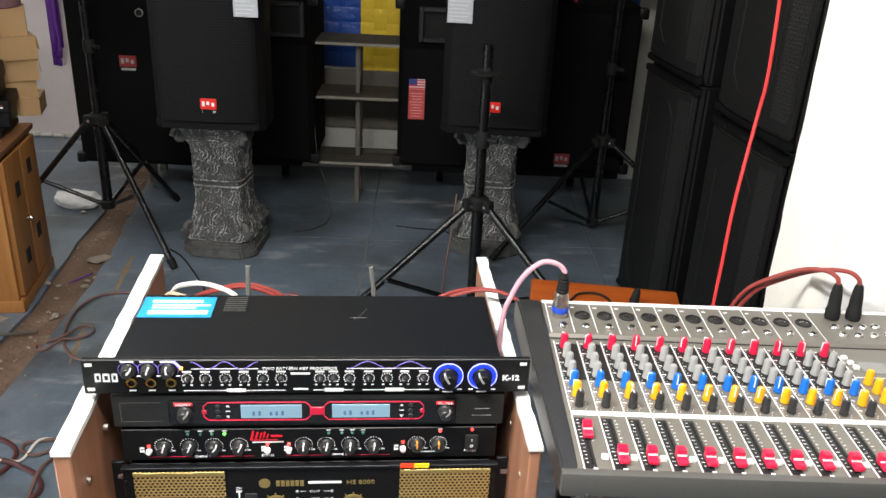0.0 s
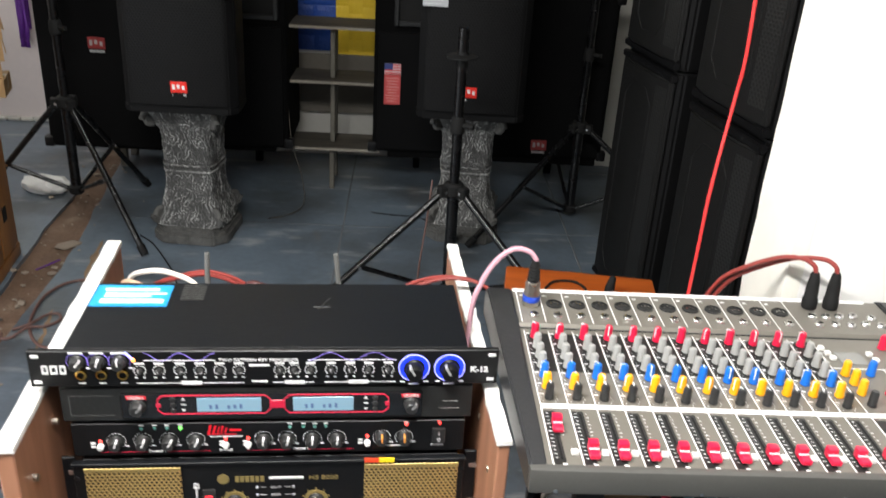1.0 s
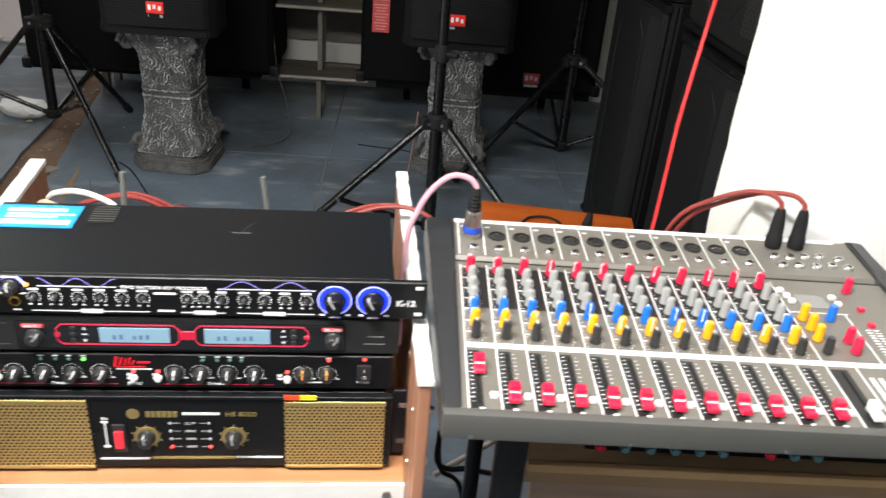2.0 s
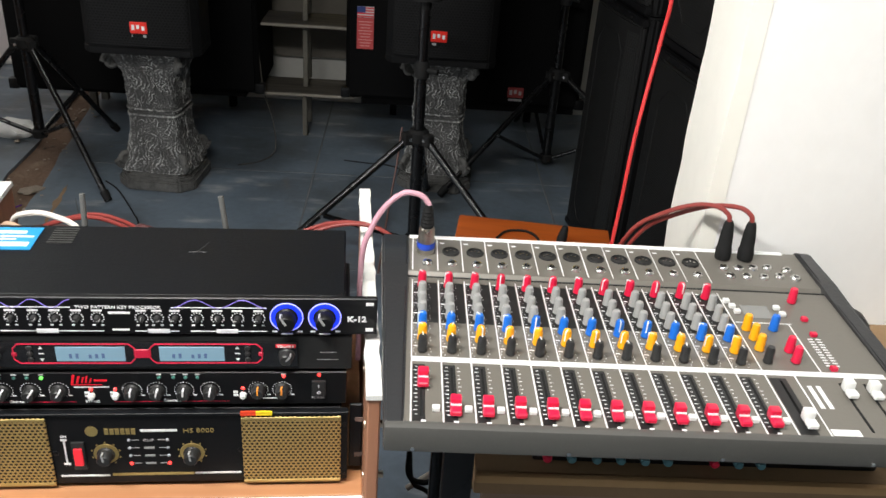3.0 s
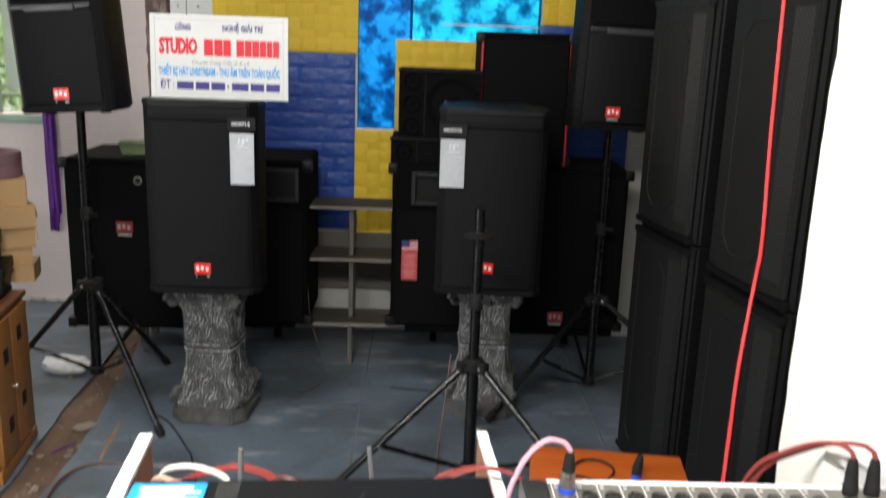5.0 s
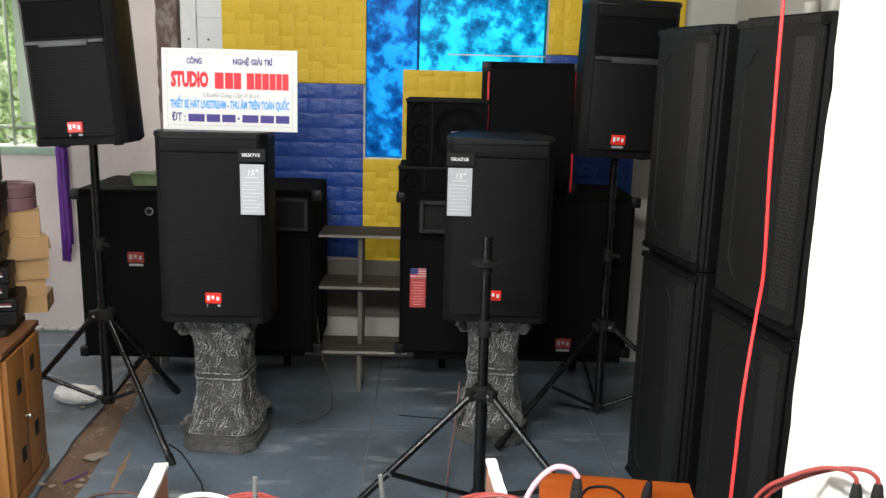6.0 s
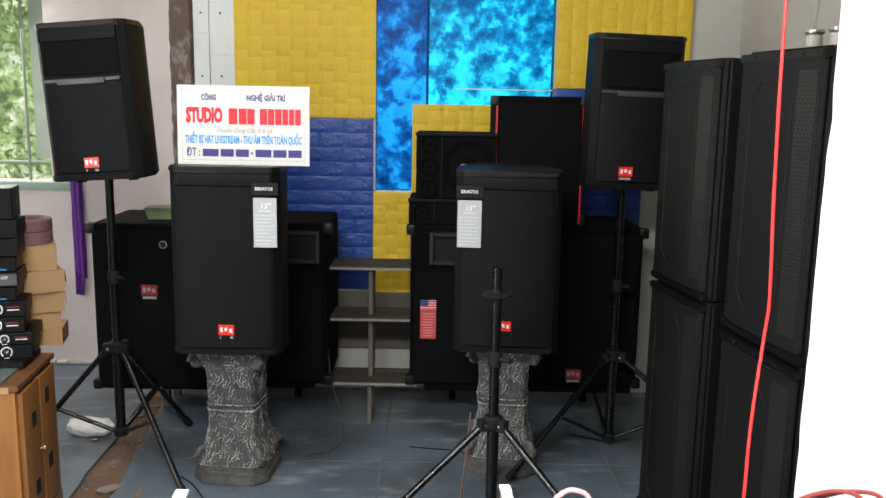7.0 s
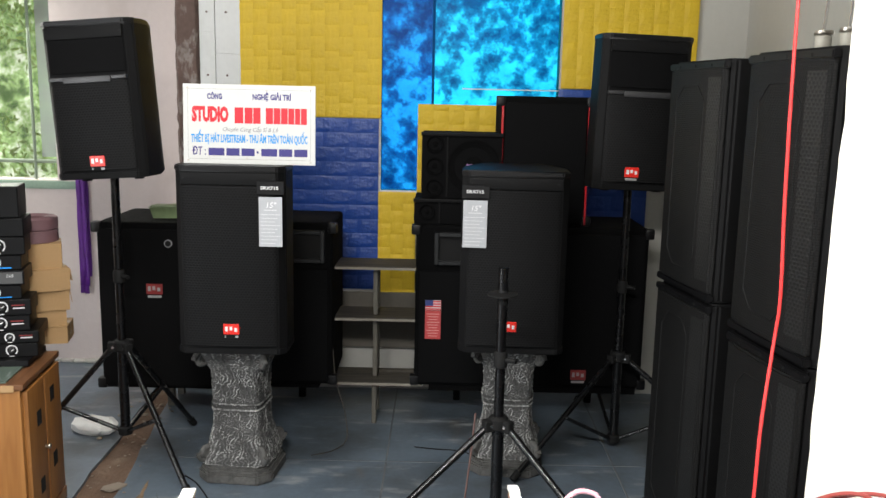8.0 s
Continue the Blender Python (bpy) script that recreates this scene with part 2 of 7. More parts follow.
TRAY = mat("pale_green_tray", (0.2, 0.26, 0.13), 0.5, 0, 0.25, 20, 0.2, 60)
DIRT = mat("brown_dirt", (0.15, 0.092, 0.06), 0.95, 0, 0.4, 7, 0.8, 50)
RUBBLE = mat("pale_rubble", (0.3, 0.25, 0.2), 0.9, 0, 0.25, 20, 0.5, 60, per_object=0.3)
JOINT = mat("floor_joint_dust", (0.13, 0.14, 0.15), 0.85, 0, 0.3, 8)
SCRAPE = mat("rusty_scrape", (0.26, 0.17, 0.1), 0.9, 0, 0.35, 18, 0.2, 60)
OUTLINE_RED = mat("red_outline_print", (0.55, 0.015, 0.05), 0.35, 0, 0.05, 30)
ORANGE_PRINT = mat("orange_pointer", (0.8, 0.3, 0.04), 0.4, 0, 0.05, 30)
YELLOW_PRINT = mat("yellow_print", (0.85, 0.65, 0.02), 0.4, 0, 0.05, 30)
FLAG_BLUE = mat("flag_blue_print", (0.03, 0.05, 0.2), 0.5, 0, 0.05, 30)
TEAL_KNOB = mat("teal_knob_cap", (0.08, 0.2, 0.24), 0.4, 0, 0.05, 30)
AMP_BLACK = mat("black_amplifier_paint", (0.004, 0.004, 0.0044), 0.45, 0, 0.2, 8, 0.05, 200, 0.2)
BLACK_GLOSS = mat("black_gloss_panel", (0.01, 0.01, 0.011), 0.2, 0, 0.1, 5, coat=0.3)

# painted floor: scuffed blue-grey with dust
FLOOR_M = mat("blue_grey_floor_paint", (0.13, 0.166, 0.205), 0.33, 0, 0.4, 3.2, 0.1, 34)


def soiled(m, colour, scale, low, high, amount, stretch=(1, 1, 1), offset=0.0):
    """A further coat of dirt or dust with a ragged outline over a surface."""
    n, l = m.node_tree.nodes, m.node_tree.links
    b = n["Principled BSDF"]
    co, mp, tex, ramp, mix = n.new("ShaderNodeTexCoord"), n.new("ShaderNodeMapping"), n.new("ShaderNodeTexNoise"), n.new("ShaderNodeMapRange"), n.new("ShaderNodeMix")
    mp.inputs["Scale"].default_value, mp.inputs["Location"].default_value = stretch, (offset, offset * 0.7, 0)
    tex.inputs["Scale"].default_value, tex.inputs["Detail"].default_value, tex.inputs["Roughness"].default_value = scale, 8, 0.62
    ramp.inputs["From Min"].default_value, ramp.inputs["From Max"].default_value, ramp.inputs["To Max"].default_value = low, high, amount
    mix.data_type = "RGBA"
    mix.inputs["B"].default_value = (*colour, 1)
    l.new(co.outputs["Object"], mp.inputs[0])
    l.new(mp.outputs[0], tex.inputs["Vector"])
    l.new(tex.outputs[0], ramp.inputs["Value"])
    l.new(ramp.outputs[0], mix.inputs["Factor"])
    l.new(b.inputs["Base Color"].links[0].from_socket, mix.inputs["A"])
    l.new(mix.outputs["Result"], b.inputs["Base Color"])


# worn dark patches, brown mud and pale dust smears
soiled(FLOOR_M, (0.05, 0.054, 0.056), 1.5, 0.45, 0.62, 0.8, offset=3.1)
soiled(FLOOR_M, (0.15, 0.11, 0.075), 2.6, 0.6, 0.74, 0.6, (1.4, 0.6, 1), 7.7)
soiled(FLOOR_M, (0.36, 0.37, 0.37), 3.4, 0.57, 0.68, 0.6, (0.8, 2.6, 1), 1.3)
soiled(WALL_PINK, (0.4, 0.33, 0.29), 2.2, 0.56, 0.75, 0.5, (1, 1, 0.6), 2.0)
soiled(CARD, (0.26, 0.15, 0.06), 9, 0.55, 0.72, 0.5, (1, 1, 1), 4.0)
soiled(RUST_BRICK, (0.3, 0.27, 0.25), 13, 0.56, 0.64, 0.65, (1, 1, 0.5), 5.0)
soiled(SHEET_WHITE, (0.4, 0.4, 0.38), 5, 0.52, 0.7, 0.4, (1, 1, 0.4), 6.0)
soiled(FOAM_YELLOW, (0.5, 0.31, 0.02), 7, 0.58, 0.7, 0.5, (1, 1, 1), 2.2)
soiled(DIRT, (0.28, 0.21, 0.15), 6, 0.55, 0.7, 0.5, (1, 1, 1), 1.0)

# dry-brush on the cast stone's ridges, brightened to paint in caught light
n_, l_ = STONE.node_tree.nodes, STONE.node_tree.links
geo_ = n_.new("ShaderNodeNewGeometry")
ramp_ = n_.new("ShaderNodeValToRGB")
ramp_.color_ramp.elements[0].position, ramp_.color_ramp.elements[1].position = 0.495, 0.575
mix_ = n_.new("ShaderNodeMix")
mix_.data_type = "RGBA"
l_.new(geo_.outputs["Pointiness"], ramp_.inputs[0])
worn_, span_, rub_ = n_.new("ShaderNodeTexNoise"), n_.new("ShaderNodeMapRange"), n_.new("ShaderNodeMath")
worn_.inputs["Scale"].default_value, rub_.operation = 26, "MULTIPLY"
span_.inputs["From Min"].default_value, span_.inputs["From Max"].default_value, span_.inputs["To Min"].default_value = 0.4, 0.62, 0.15
l_.new(n_["Texture Coordinate"].outputs["Object"], worn_.inputs["Vector"])
l_.new(worn_.outputs[0], span_.inputs["Value"])
l_.new(ramp_.outputs[0], rub_.inputs[0])
l_.new(span_.outputs[0], rub_.inputs[1])
l_.new(rub_.outputs[0], mix_.inputs["Factor"])
l_.new(n_["Principled BSDF"].inputs["Base Color"].links[0].from_socket, mix_.inputs["A"])
mix_.inputs["B"].default_value = (0.66, 0.66, 0.64, 1)
l_.new(mix_.outputs["Result"], n_["Principled BSDF"].inputs["Base Color"])


def tinted_pane(name, colour, gloss):
    m = bpy.data.materials.new(name)
    m.use_nodes = True
    n, l = m.node_tree.nodes, m.node_tree.links
    n.remove(n["Principled BSDF"])
    clear, shine, mix = n.new("ShaderNodeBsdfTransparent"), n.new("ShaderNodeBsdfGlossy"), n.new("ShaderNodeMixShader")
    co, tex, ramp = n.new("ShaderNodeTexCoord"), n.new("ShaderNodeTexNoise"), n.new("ShaderNodeValToRGB")
    tex.inputs["Scale"].default_value, tex.inputs["Detail"].default_value = 5, 5
    ramp.color_ramp.elements[0].position, ramp.color_ramp.elements[1].position = 0.3, 0.7
    ramp.color_ramp.elements[0].color = (*[c * 0.75 for c in colour], 1)
    ramp.color_ramp.elements[1].color = (*colour, 1)
    l.new(co.outputs["Object"], tex.inputs["Vector"])
    l.new(tex.outputs[0], ramp.inputs[0])
    l.new(ramp.outputs[0], clear.inputs[0])
    shine.inputs["Roughness"].default_value = 0.3
    mix.inputs[0].default_value = gloss
    l.new(clear.outputs[0], mix.inputs[1])
    l.new(shine.outputs[0], mix.inputs[2])
    l.new(mix.outputs[0], n["Material Output"].inputs["Surface"])
    return m


BLUE_FILM = tinted_pane("blue_window_film", (0.13, 0.74, 0.95), 0.004)
BLUE_FILM_DARK = tinted_pane("dark_blue_window_film", (0.09, 0.5, 0.82), 0.004)
PALE_BAR = mat("pale_green_bar_paint", (0.24, 0.3, 0.22), 0.6, 0, 0.2, 12)
MILKY_GLASS = tinted_pane("milky_glass", (0.62, 0.72, 0.62), 0.3)
CLEAR_GLASS = tinted_pane("clear_glass", (0.93, 0.97, 0.94), 0.05)


def outdoors(name, dark, mid, light, scale, power, clearing=None):
    """Blurred garden and sky far outside a window."""
    m = bpy.data.materials.new(name)
    m.use_nodes = True
    n, l = m.node_tree.nodes, m.node_tree.links
    n.remove(n["Principled BSDF"])
    em = n.new("ShaderNodeEmission")
    co, tex, ramp = n.new("ShaderNodeTexCoord"), n.new("ShaderNodeTexNoise"), n.new("ShaderNodeValToRGB")
    tex.inputs["Scale"].default_value, tex.inputs["Detail"].default_value, tex.inputs["Roughness"].default_value = scale, 8, 0.65
    e = ramp.color_ramp.elements
    e[0].position, e[0].color = 0.4, (*dark, 1)
    e[1].position, e[1].color = 0.62, (*light, 1)
    e.new(0.51).color = (*mid, 1)
    l.new(co.outputs["Object"], tex.inputs["Vector"])
    value = tex.outputs[0]
    if clearing:
        # open sky shows between the trees round one height
        sep, off, size, fall = n.new("ShaderNodeSeparateXYZ"), n.new("ShaderNodeMath"), n.new("ShaderNodeMath"), n.new("ShaderNodeMapRange")
        add = n.new("ShaderNodeMath")
        off.operation, size.operation, add.operation = "SUBTRACT", "ABSOLUTE", "ADD"
        off.inputs[1].default_value = clearing[0]
        fall.inputs["From Max"].default_value = clearing[1]
        fall.inputs["To Min"].default_value, fall.inputs["To Max"].default_value = clearing[2], -clearing[2] * 0.6
        l.new(co.outputs["Object"], sep.inputs[0])
        l.new(sep.outputs["Z"], off.inputs[0])
        l.new(off.outputs[0], size.inputs[0])
        l.new(size.outputs[0], fall.inputs["Value"])
        l.new(fall.outputs[0], add.inputs[0])
        l.new(value, add.inputs[1])
        value = add.outputs[0]
    l.new(value, ramp.inputs[0])
    l.new(ramp.outputs[0], em.inputs["Color"])
    em.inputs["Strength"].default_value = power
    l.new(em.outputs[0], n["Material Output"].inputs["Surface"])
    return m


GARDEN = outdoors("garden_backdrop", (0.10, 0.17, 0.05), (0.42, 0.58, 0.22), (1.0, 1.0, 0.82), 7.5, 1.5)
GARDEN_FAR = outdoors("bright_sky_backdrop", (0.05, 0.11, 0.2), (0.17, 0.3, 0.4), (1.0, 1.0, 1.0), 6.5, 2.4, (1.55, 1.1, 0.085))
LEAF = mat("leaf_green", (0.2, 0.28, 0.07), 0.5, 0, 0.35, 3)
ln_, ll_ = LEAF.node_tree.nodes, LEAF.node_tree.links
glow_, blend_ = ln_.new("ShaderNodeBsdfTranslucent"), ln_.new("ShaderNodeMixShader")
glow_.inputs[0].default_value = (0.7, 0.85, 0.3, 1)
blend_.inputs[0].default_value = 0.5
ll_.new(ln_["Principled BSDF"].outputs[0], blend_.inputs[1])
ll_.new(glow_.outputs[0], blend_.inputs[2])
ll_.new(blend_.outputs[0], ln_["Material Output"].inputs["Surface"])

# ---- mesh helpers ----


def box(bm, lo, hi, bevel=0.0, seg=2):
    """An axis-aligned box from corner to corner, its edges rounded by bevel."""
    vs = [bm.verts.new((x, y, z)) for x in (lo[0], hi[0]) for y in (lo[1], hi[1]) for z in (lo[2], hi[2])]
    fs = [bm.faces.new([vs[i] for i in q]) for q in ((0, 1, 3, 2), (4, 6, 7, 5), (0, 4, 5, 1), (2, 3, 7, 6), (0, 2, 6, 4), (1, 5, 7, 3))]
    if bevel > 0:
        es = list({e for f in fs for e in f.edges})
        bmesh.ops.bevel(bm, geom=es, offset=bevel, segments=seg, affect="EDGES", profile=0.6)
    return bm


def prism(bm, outline, z0, z1, bevel=0.0):
    """An upright prism over an outline of (x, y), counter-clockwise."""
    a = [bm.verts.new((x, y, z0)) for x, y in outline]
    b = [bm.verts.new((x, y, z1)) for x, y in outline]
    k = len(a)
    fs = [bm.faces.new(a[::-1]), bm.faces.new(b)] + [bm.faces.new((a[i], a[(i + 1) % k], b[(i + 1) % k], b[i])) for i in range(k)]
    if bevel > 0:
        bmesh.ops.bevel(bm, geom=list({e for f in fs for e in f.edges}), offset=bevel, segments=2, affect="EDGES")
    return bm


def frame_axes(d):
    d = Vector(d).normalized()
    s = Vector((0, 0, 1)) if abs(d.z) < 0.9 else Vector((1, 0, 0))
    u = d.cross(s).normalized()
    return d, u, d.cross(u)


def rod(bm, p0, p1, r0, r1=None, seg=14):
    """A round rod or cone from p0 to p1."""
    r1 = r0 if r1 is None else r1
    p0, p1 = Vector(p0), Vector(p1)
    d, u, v = frame_axes(p1 - p0)
    rings = []
    for p, r in ((p0, r0), (p1, r1)):
        rings.append([bm.verts.new(p + (u * math.cos(a) + v * math.sin(a)) * r) for a in [2 * math.pi * i / seg for i in range(seg)]])
    for i in range(seg):
        bm.faces.new((rings[0][i], rings[1][i], rings[1][(i + 1) % seg], rings[0][(i + 1) % seg]))
    bm.faces.new(rings[0])
    bm.faces.new(rings[1][::-1])
    return bm


def lathe(bm, base, axis, profile, seg=20):
    """A turned solid: profile of (radius, height along axis) from base."""
    base = Vector(base)
    d, u, v = frame_axes(axis)
    rings = []
    for r, h in profile:
        rings.append([bm.verts.new(base + d * h + (u * math.cos(2 * math.pi * i / seg) + v * math.sin(2 * math.pi * i / seg)) * max(r, 1e-5)) for i in range(seg)])
    for a, b in zip(rings, rings[1:]):
        for i in range(seg):
            bm.faces.new((a[i], b[i], b[(i + 1) % seg], a[(i + 1) % seg]))
    bm.faces.new(rings[0])
    bm.faces.new(rings[-1][::-1])
    return bm


def smooth_path(points, steps=8):
    p = [Vector(q) for q in points]
    p = [p[0] * 2 - p[1]] + p + [p[-1] * 2 - p[-2]]
    out = []
    for i in range(1, len(p) - 2):
        for k in range(steps):
            t = k / steps
            out.append(0.5 * (2 * p[i] + (p[i + 1] - p[i - 1]) * t + (2 * p[i - 1] - 5 * p[i] + 4 * p[i + 1] - p[i + 2]) * t * t
                              + (3 * p[i] - p[i - 1] - 3 * p[i + 1] + p[i + 2]) * t ** 3))
    return out + [p[-2]]


def tube(bm, points, r, seg=8, steps=8):
    """A round cable along a smooth path."""
    path = smooth_path(points, steps)
    d, u, v = frame_axes(path[1] - path[0])
    rings = []
    for i, q in enumerate(path):
        d = (path[min(i + 1, len(path) - 1)] - path[max(i - 1, 0)]).normalized()
        u = (u - d * u.dot(d)).normalized()
        v = d.cross(u)
        rings.append([bm.verts.new(q + (u * math.cos(2 * math.pi * k / seg) + v * math.sin(2 * math.pi * k / seg)) * r) for k in range(seg)])
    for a, b in zip(rings, rings[1:]):
        for k in range(seg):
            bm.faces.new((a[k], a[(k + 1) % seg], b[(k + 1) % seg], b[k]))
    bm.faces.new(rings[0][::-1])
    bm.faces.new(rings[-1])
    return bm


def finish(name, bm, material, smooth=35):
    bmesh.ops.recalc_face_normals(bm, faces=bm.faces)
    me = bpy.data.meshes.new(name)
    bm.to_mesh(me)
    bm.free()
    me.materials.append(material)
    if smooth:
        me.shade_smooth()
        me.set_sharp_from_angle(angle=radians(smooth))
    return me


def part(name, bm, material, parent=None, label="", smooth=35):
    """One mesh object, under a thing or a part."""
    me = bm if isinstance(bm, bpy.types.Mesh) else finish(name, bm, material, smooth)
    ob = new(name, me)
    if parent is not None:
        ob.parent = parent
    return tagged(ob, label)


def placed(name, me, parent, m, label=""):
    """A piece that shares a mesh with its likes."""
    ob = new(name, me)
    ob.parent = parent
    ob.matrix_basis = m
    return tagged(ob, label)


def thing(name, label, category, m=None, group="", kind=""):
    ob = new(name)
    ob.empty_display_size = 0.1
    if m is not None:
        ob.matrix_world = m
    return tagged(ob, label, category, group, kind)


def solid(name, bm, material, label, category="", group="", kind="", m=None, smooth=35):
    """A thing of one mesh."""
    ob = part(name, bm, material, None, label, smooth)
    if m is not None:
        ob.matrix_world = m
    return tagged(ob, "", category, group, kind)


def letters(text, height, material, width=None, shear=0.0, heavy=0.0, fit=False):
    """A flat mesh of writing in the x-z plane, centred, facing -y."""
    cu = bpy.data.curves.new("lettering", "FONT")
    cu.body, cu.align_x, cu.align_y, cu.size, cu.shear = text, "CENTER", "CENTER", height * 1.37, shear
    cu.offset, cu.extrude, cu.resolution_u = heavy, 0.0004, 2
    ob = new("lettering", cu)
    bpy.context.view_layer.update()
    me = bpy.data.meshes.new_from_object(ob.evaluated_get(bpy.context.evaluated_depsgraph_get()))
    bpy.data.objects.remove(ob)
    xs = [v.co.x for v in me.vertices]
    k = width / (max(xs) - min(xs)) if width and xs else 1.0
    ys = [v.co.y for v in me.vertices]
    me.transform(Matrix.Diagonal((k, height / (max(ys) - min(ys)) if fit else 1.0, 1, 1)))
    me.transform(Matrix.Rotation(radians(90), 4, "X"))
    me.materials.clear()
    me.materials.append(material)
    return me


def plate(bm, x0, x1, z0, z1, y=0.0, t=0.0008):
    """A thin upright plate that faces -y, proud of y."""
    return box(bm, (x0, y - t, z0), (x1, y + 0.0004, z1))


# writing that can be read
TXT = {
    "cong": letters("CÔNG", 0.022, NAVY_PRINT, 0.058, heavy=0.0011),
    "nghe": letters("NGHỆ GIẢI TRÍ", 0.022, NAVY_PRINT, 0.150, heavy=0.0011),
    "studio": letters("STUDIO", 0.062, RED_PRINT, 0.142, heavy=0.0052, fit=True),
    "supply": letters("Chuyên Cung Cấp Sỉ & Lẻ", 0.016, GREY_PRINT, 0.215, 0.3, heavy=0.0003),
    "gear": letters("THIẾT BỊ HÁT LIVESTREAM - THU ÂM TRÊN TOÀN QUỐC", 0.030, CYAN_PRINT, 0.452, heavy=0.0013),
    "phone": letters("ĐT :", 0.033, NAVY_PRINT, 0.052, heavy=0.0006),
    "model_speaker": letters("SRX715", 0.0125, WHITE_PRINT, 0.068, heavy=0.0004),
    "inch": letters("15\"", 0.022, WHITE_PRINT, None, 0.2, heavy=0.0004),
    "k12": letters("K-12", 0.0062, WHITE_PRINT, 0.0185, heavy=0.0003),
    "two": letters("TWO PATTERN KEY PROCESSOR", 0.0034, WHITE_PRINT, 0.078, 0.1),
    "hs": letters("HS 8000", 0.0058, GOLD, 0.031),
    "power": letters("POWER", 0.0032, WHITE_PRINT, 0.0135),
    "channel_one": letters("Channel 1", 0.0032, WHITE_PRINT, 0.017),
    "channel_two": letters("Channel 2", 0.0032, WHITE_PRINT, 0.017),
    "bypass": letters("BYPASS", 0.003, WHITE_PRINT, 0.0135),
    "clip": letters("CLIP", 0.003, GREY_PRINT, 0.011),
    "on": letters("ON", 0.003, WHITE_PRINT, 0.006),
    "volume_a": letters("VOLUME A", 0.0028, WHITE_PRINT, 0.016),
    "volume_b": letters("VOLUME B", 0.0028, WHITE_PRINT, 0.016),
    "two_fifteen": letters("215", 0.011, WHITE_PRINT, 0.024, 0.2),
}

# ---- structure ----
Z = 2.9
XL, XR, YN, YF, YB = -3.2, 1.78, -2.6, 5.2, 4.84
PY0, PY1 = 1.245, 1.38


def wall(name, lo, hi, material, label):
    return solid(name, box(bmesh.new(), lo, hi), material, label, "wall", kind="structure", smooth=0)


# floor with a broken strip of bare earth along the left
floor_bm = bmesh.new()
for lo, hi in (((XL - 0.2, YN - 0.2), (-1.222, YF + 0.3)), ((-1.072, YN - 0.2), (XR + 0.3, YF + 0.3))):
    nx, ny = max(2, int((hi[0] - lo[0]) / 0.12)), int((hi[1] - lo[1]) / 0.12)
    grid = [[floor_bm.verts.new((lo[0] + (hi[0] - lo[0]) * i / nx, lo[1] + (hi[1] - lo[1]) * j / ny, 0)) for j in range(ny + 1)] for i in range(nx + 1)]
    edge = nx if hi[0] < -1 else 0
    for j, v in enumerate(grid[edge]):
        y = v.co.y
        v.co.x += 0.02 * noise.noise((y * 3.1, edge, 0)) + 0.014 * noise.noise((y * 11, edge, 5)) - (0.075 * max(0, y - 3.1) if edge else 0.12 * max(0, y - 3.35))
    for i in range(nx):
        for j in range(ny):
            floor_bm.faces.new((grid[i][j], grid[i + 1][j], grid[i + 1][j + 1], grid[i][j + 1]))
    side = grid[edge]
    low = [floor_bm.verts.new((v.co.x, v.co.y, -0.03)) for v in side]
    for j in range(ny):
        floor_bm.faces.new((side[j], side[j + 1], low[j + 1], low[j]))
floor = solid("floor", floor_bm, FLOOR_M, "scuffed blue-grey painted concrete floor", "floor", kind="structure")
earth_bm = bmesh.new()
gx, gy = 12, 190
eg = [[earth_bm.verts.new((-1.5 + 0.6 * i / gx, -3.9 + 9.1 * j / gy, -0.014 + 0.012 * noise.noise((i * 0.5, j * 0.35, 2)))) for j in range(gy + 1)] for i in range(gx + 1)]
for i in range(gx):
    for j in range(gy):
        earth_bm.faces.new((eg[i][j], eg[i + 1][j], eg[i + 1][j + 1], eg[i][j + 1]))
part("earth_strip", earth_bm, DIRT, floor, "bare brown earth where the concrete is broken out")
joint_bm = bmesh.new()
for x in (-0.02, 1.0):
    box(joint_bm, (x - 0.004, 1.4, -0.002), (x + 0.004, YB, 0.0012))
for y in (3.02, 3.86):
    box(joint_bm, (-1.0, y - 0.003, -0.002), (XR, y + 0.003, 0.0012))
part("joint", joint_bm, JOINT, floor)
# paint scraped off in streaks beside the strip
for k, (x0, y0, x1, y1, w_) in enumerate(((-1.0, 3.62, -0.955, 3.2, 0.016), (-0.985, 3.02, -0.93, 2.72, 0.014), (-0.93, 3.5, -0.80, 3.2, 0.005), (-0.72, 3.1, -0.62, 2.75, 0.004))):
    bm = bmesh.new()
    line = []
    for j in range(19):
        f = j / 18
        c_ = (x0 + (x1 - x0) * f + 0.012 * noise.noise((j * 0.35, k, 1)), y0 + (y1 - y0) * f)
        h_ = w_ * (0.35 + 0.9 * abs(noise.noise((j * 0.8, k, 4)))) * min(1, 4 * f, 4 - 4 * f) + 0.0005
        line.append((bm.verts.new((c_[0] - h_, c_[1], 0.001)), bm.verts.new((c_[0] + h_, c_[1], 0.001))))
    for a, b in zip(line, line[1:]):
        bm.faces.new((a[0], b[0], b[1], a[1]))
    part("scrape", bm, SCRAPE if k < 2 else JOINT, floor, "scraped streak in the paint", smooth=0)

ceiling = solid("ceiling", box(bmesh.new(), (XL - 0.2, YN - 0.2, Z), (XR + 0.3, YF + 0.3, Z + 0.1)), CEILING_M, "plain painted ceiling", "ceiling", kind="structure", smooth=0)


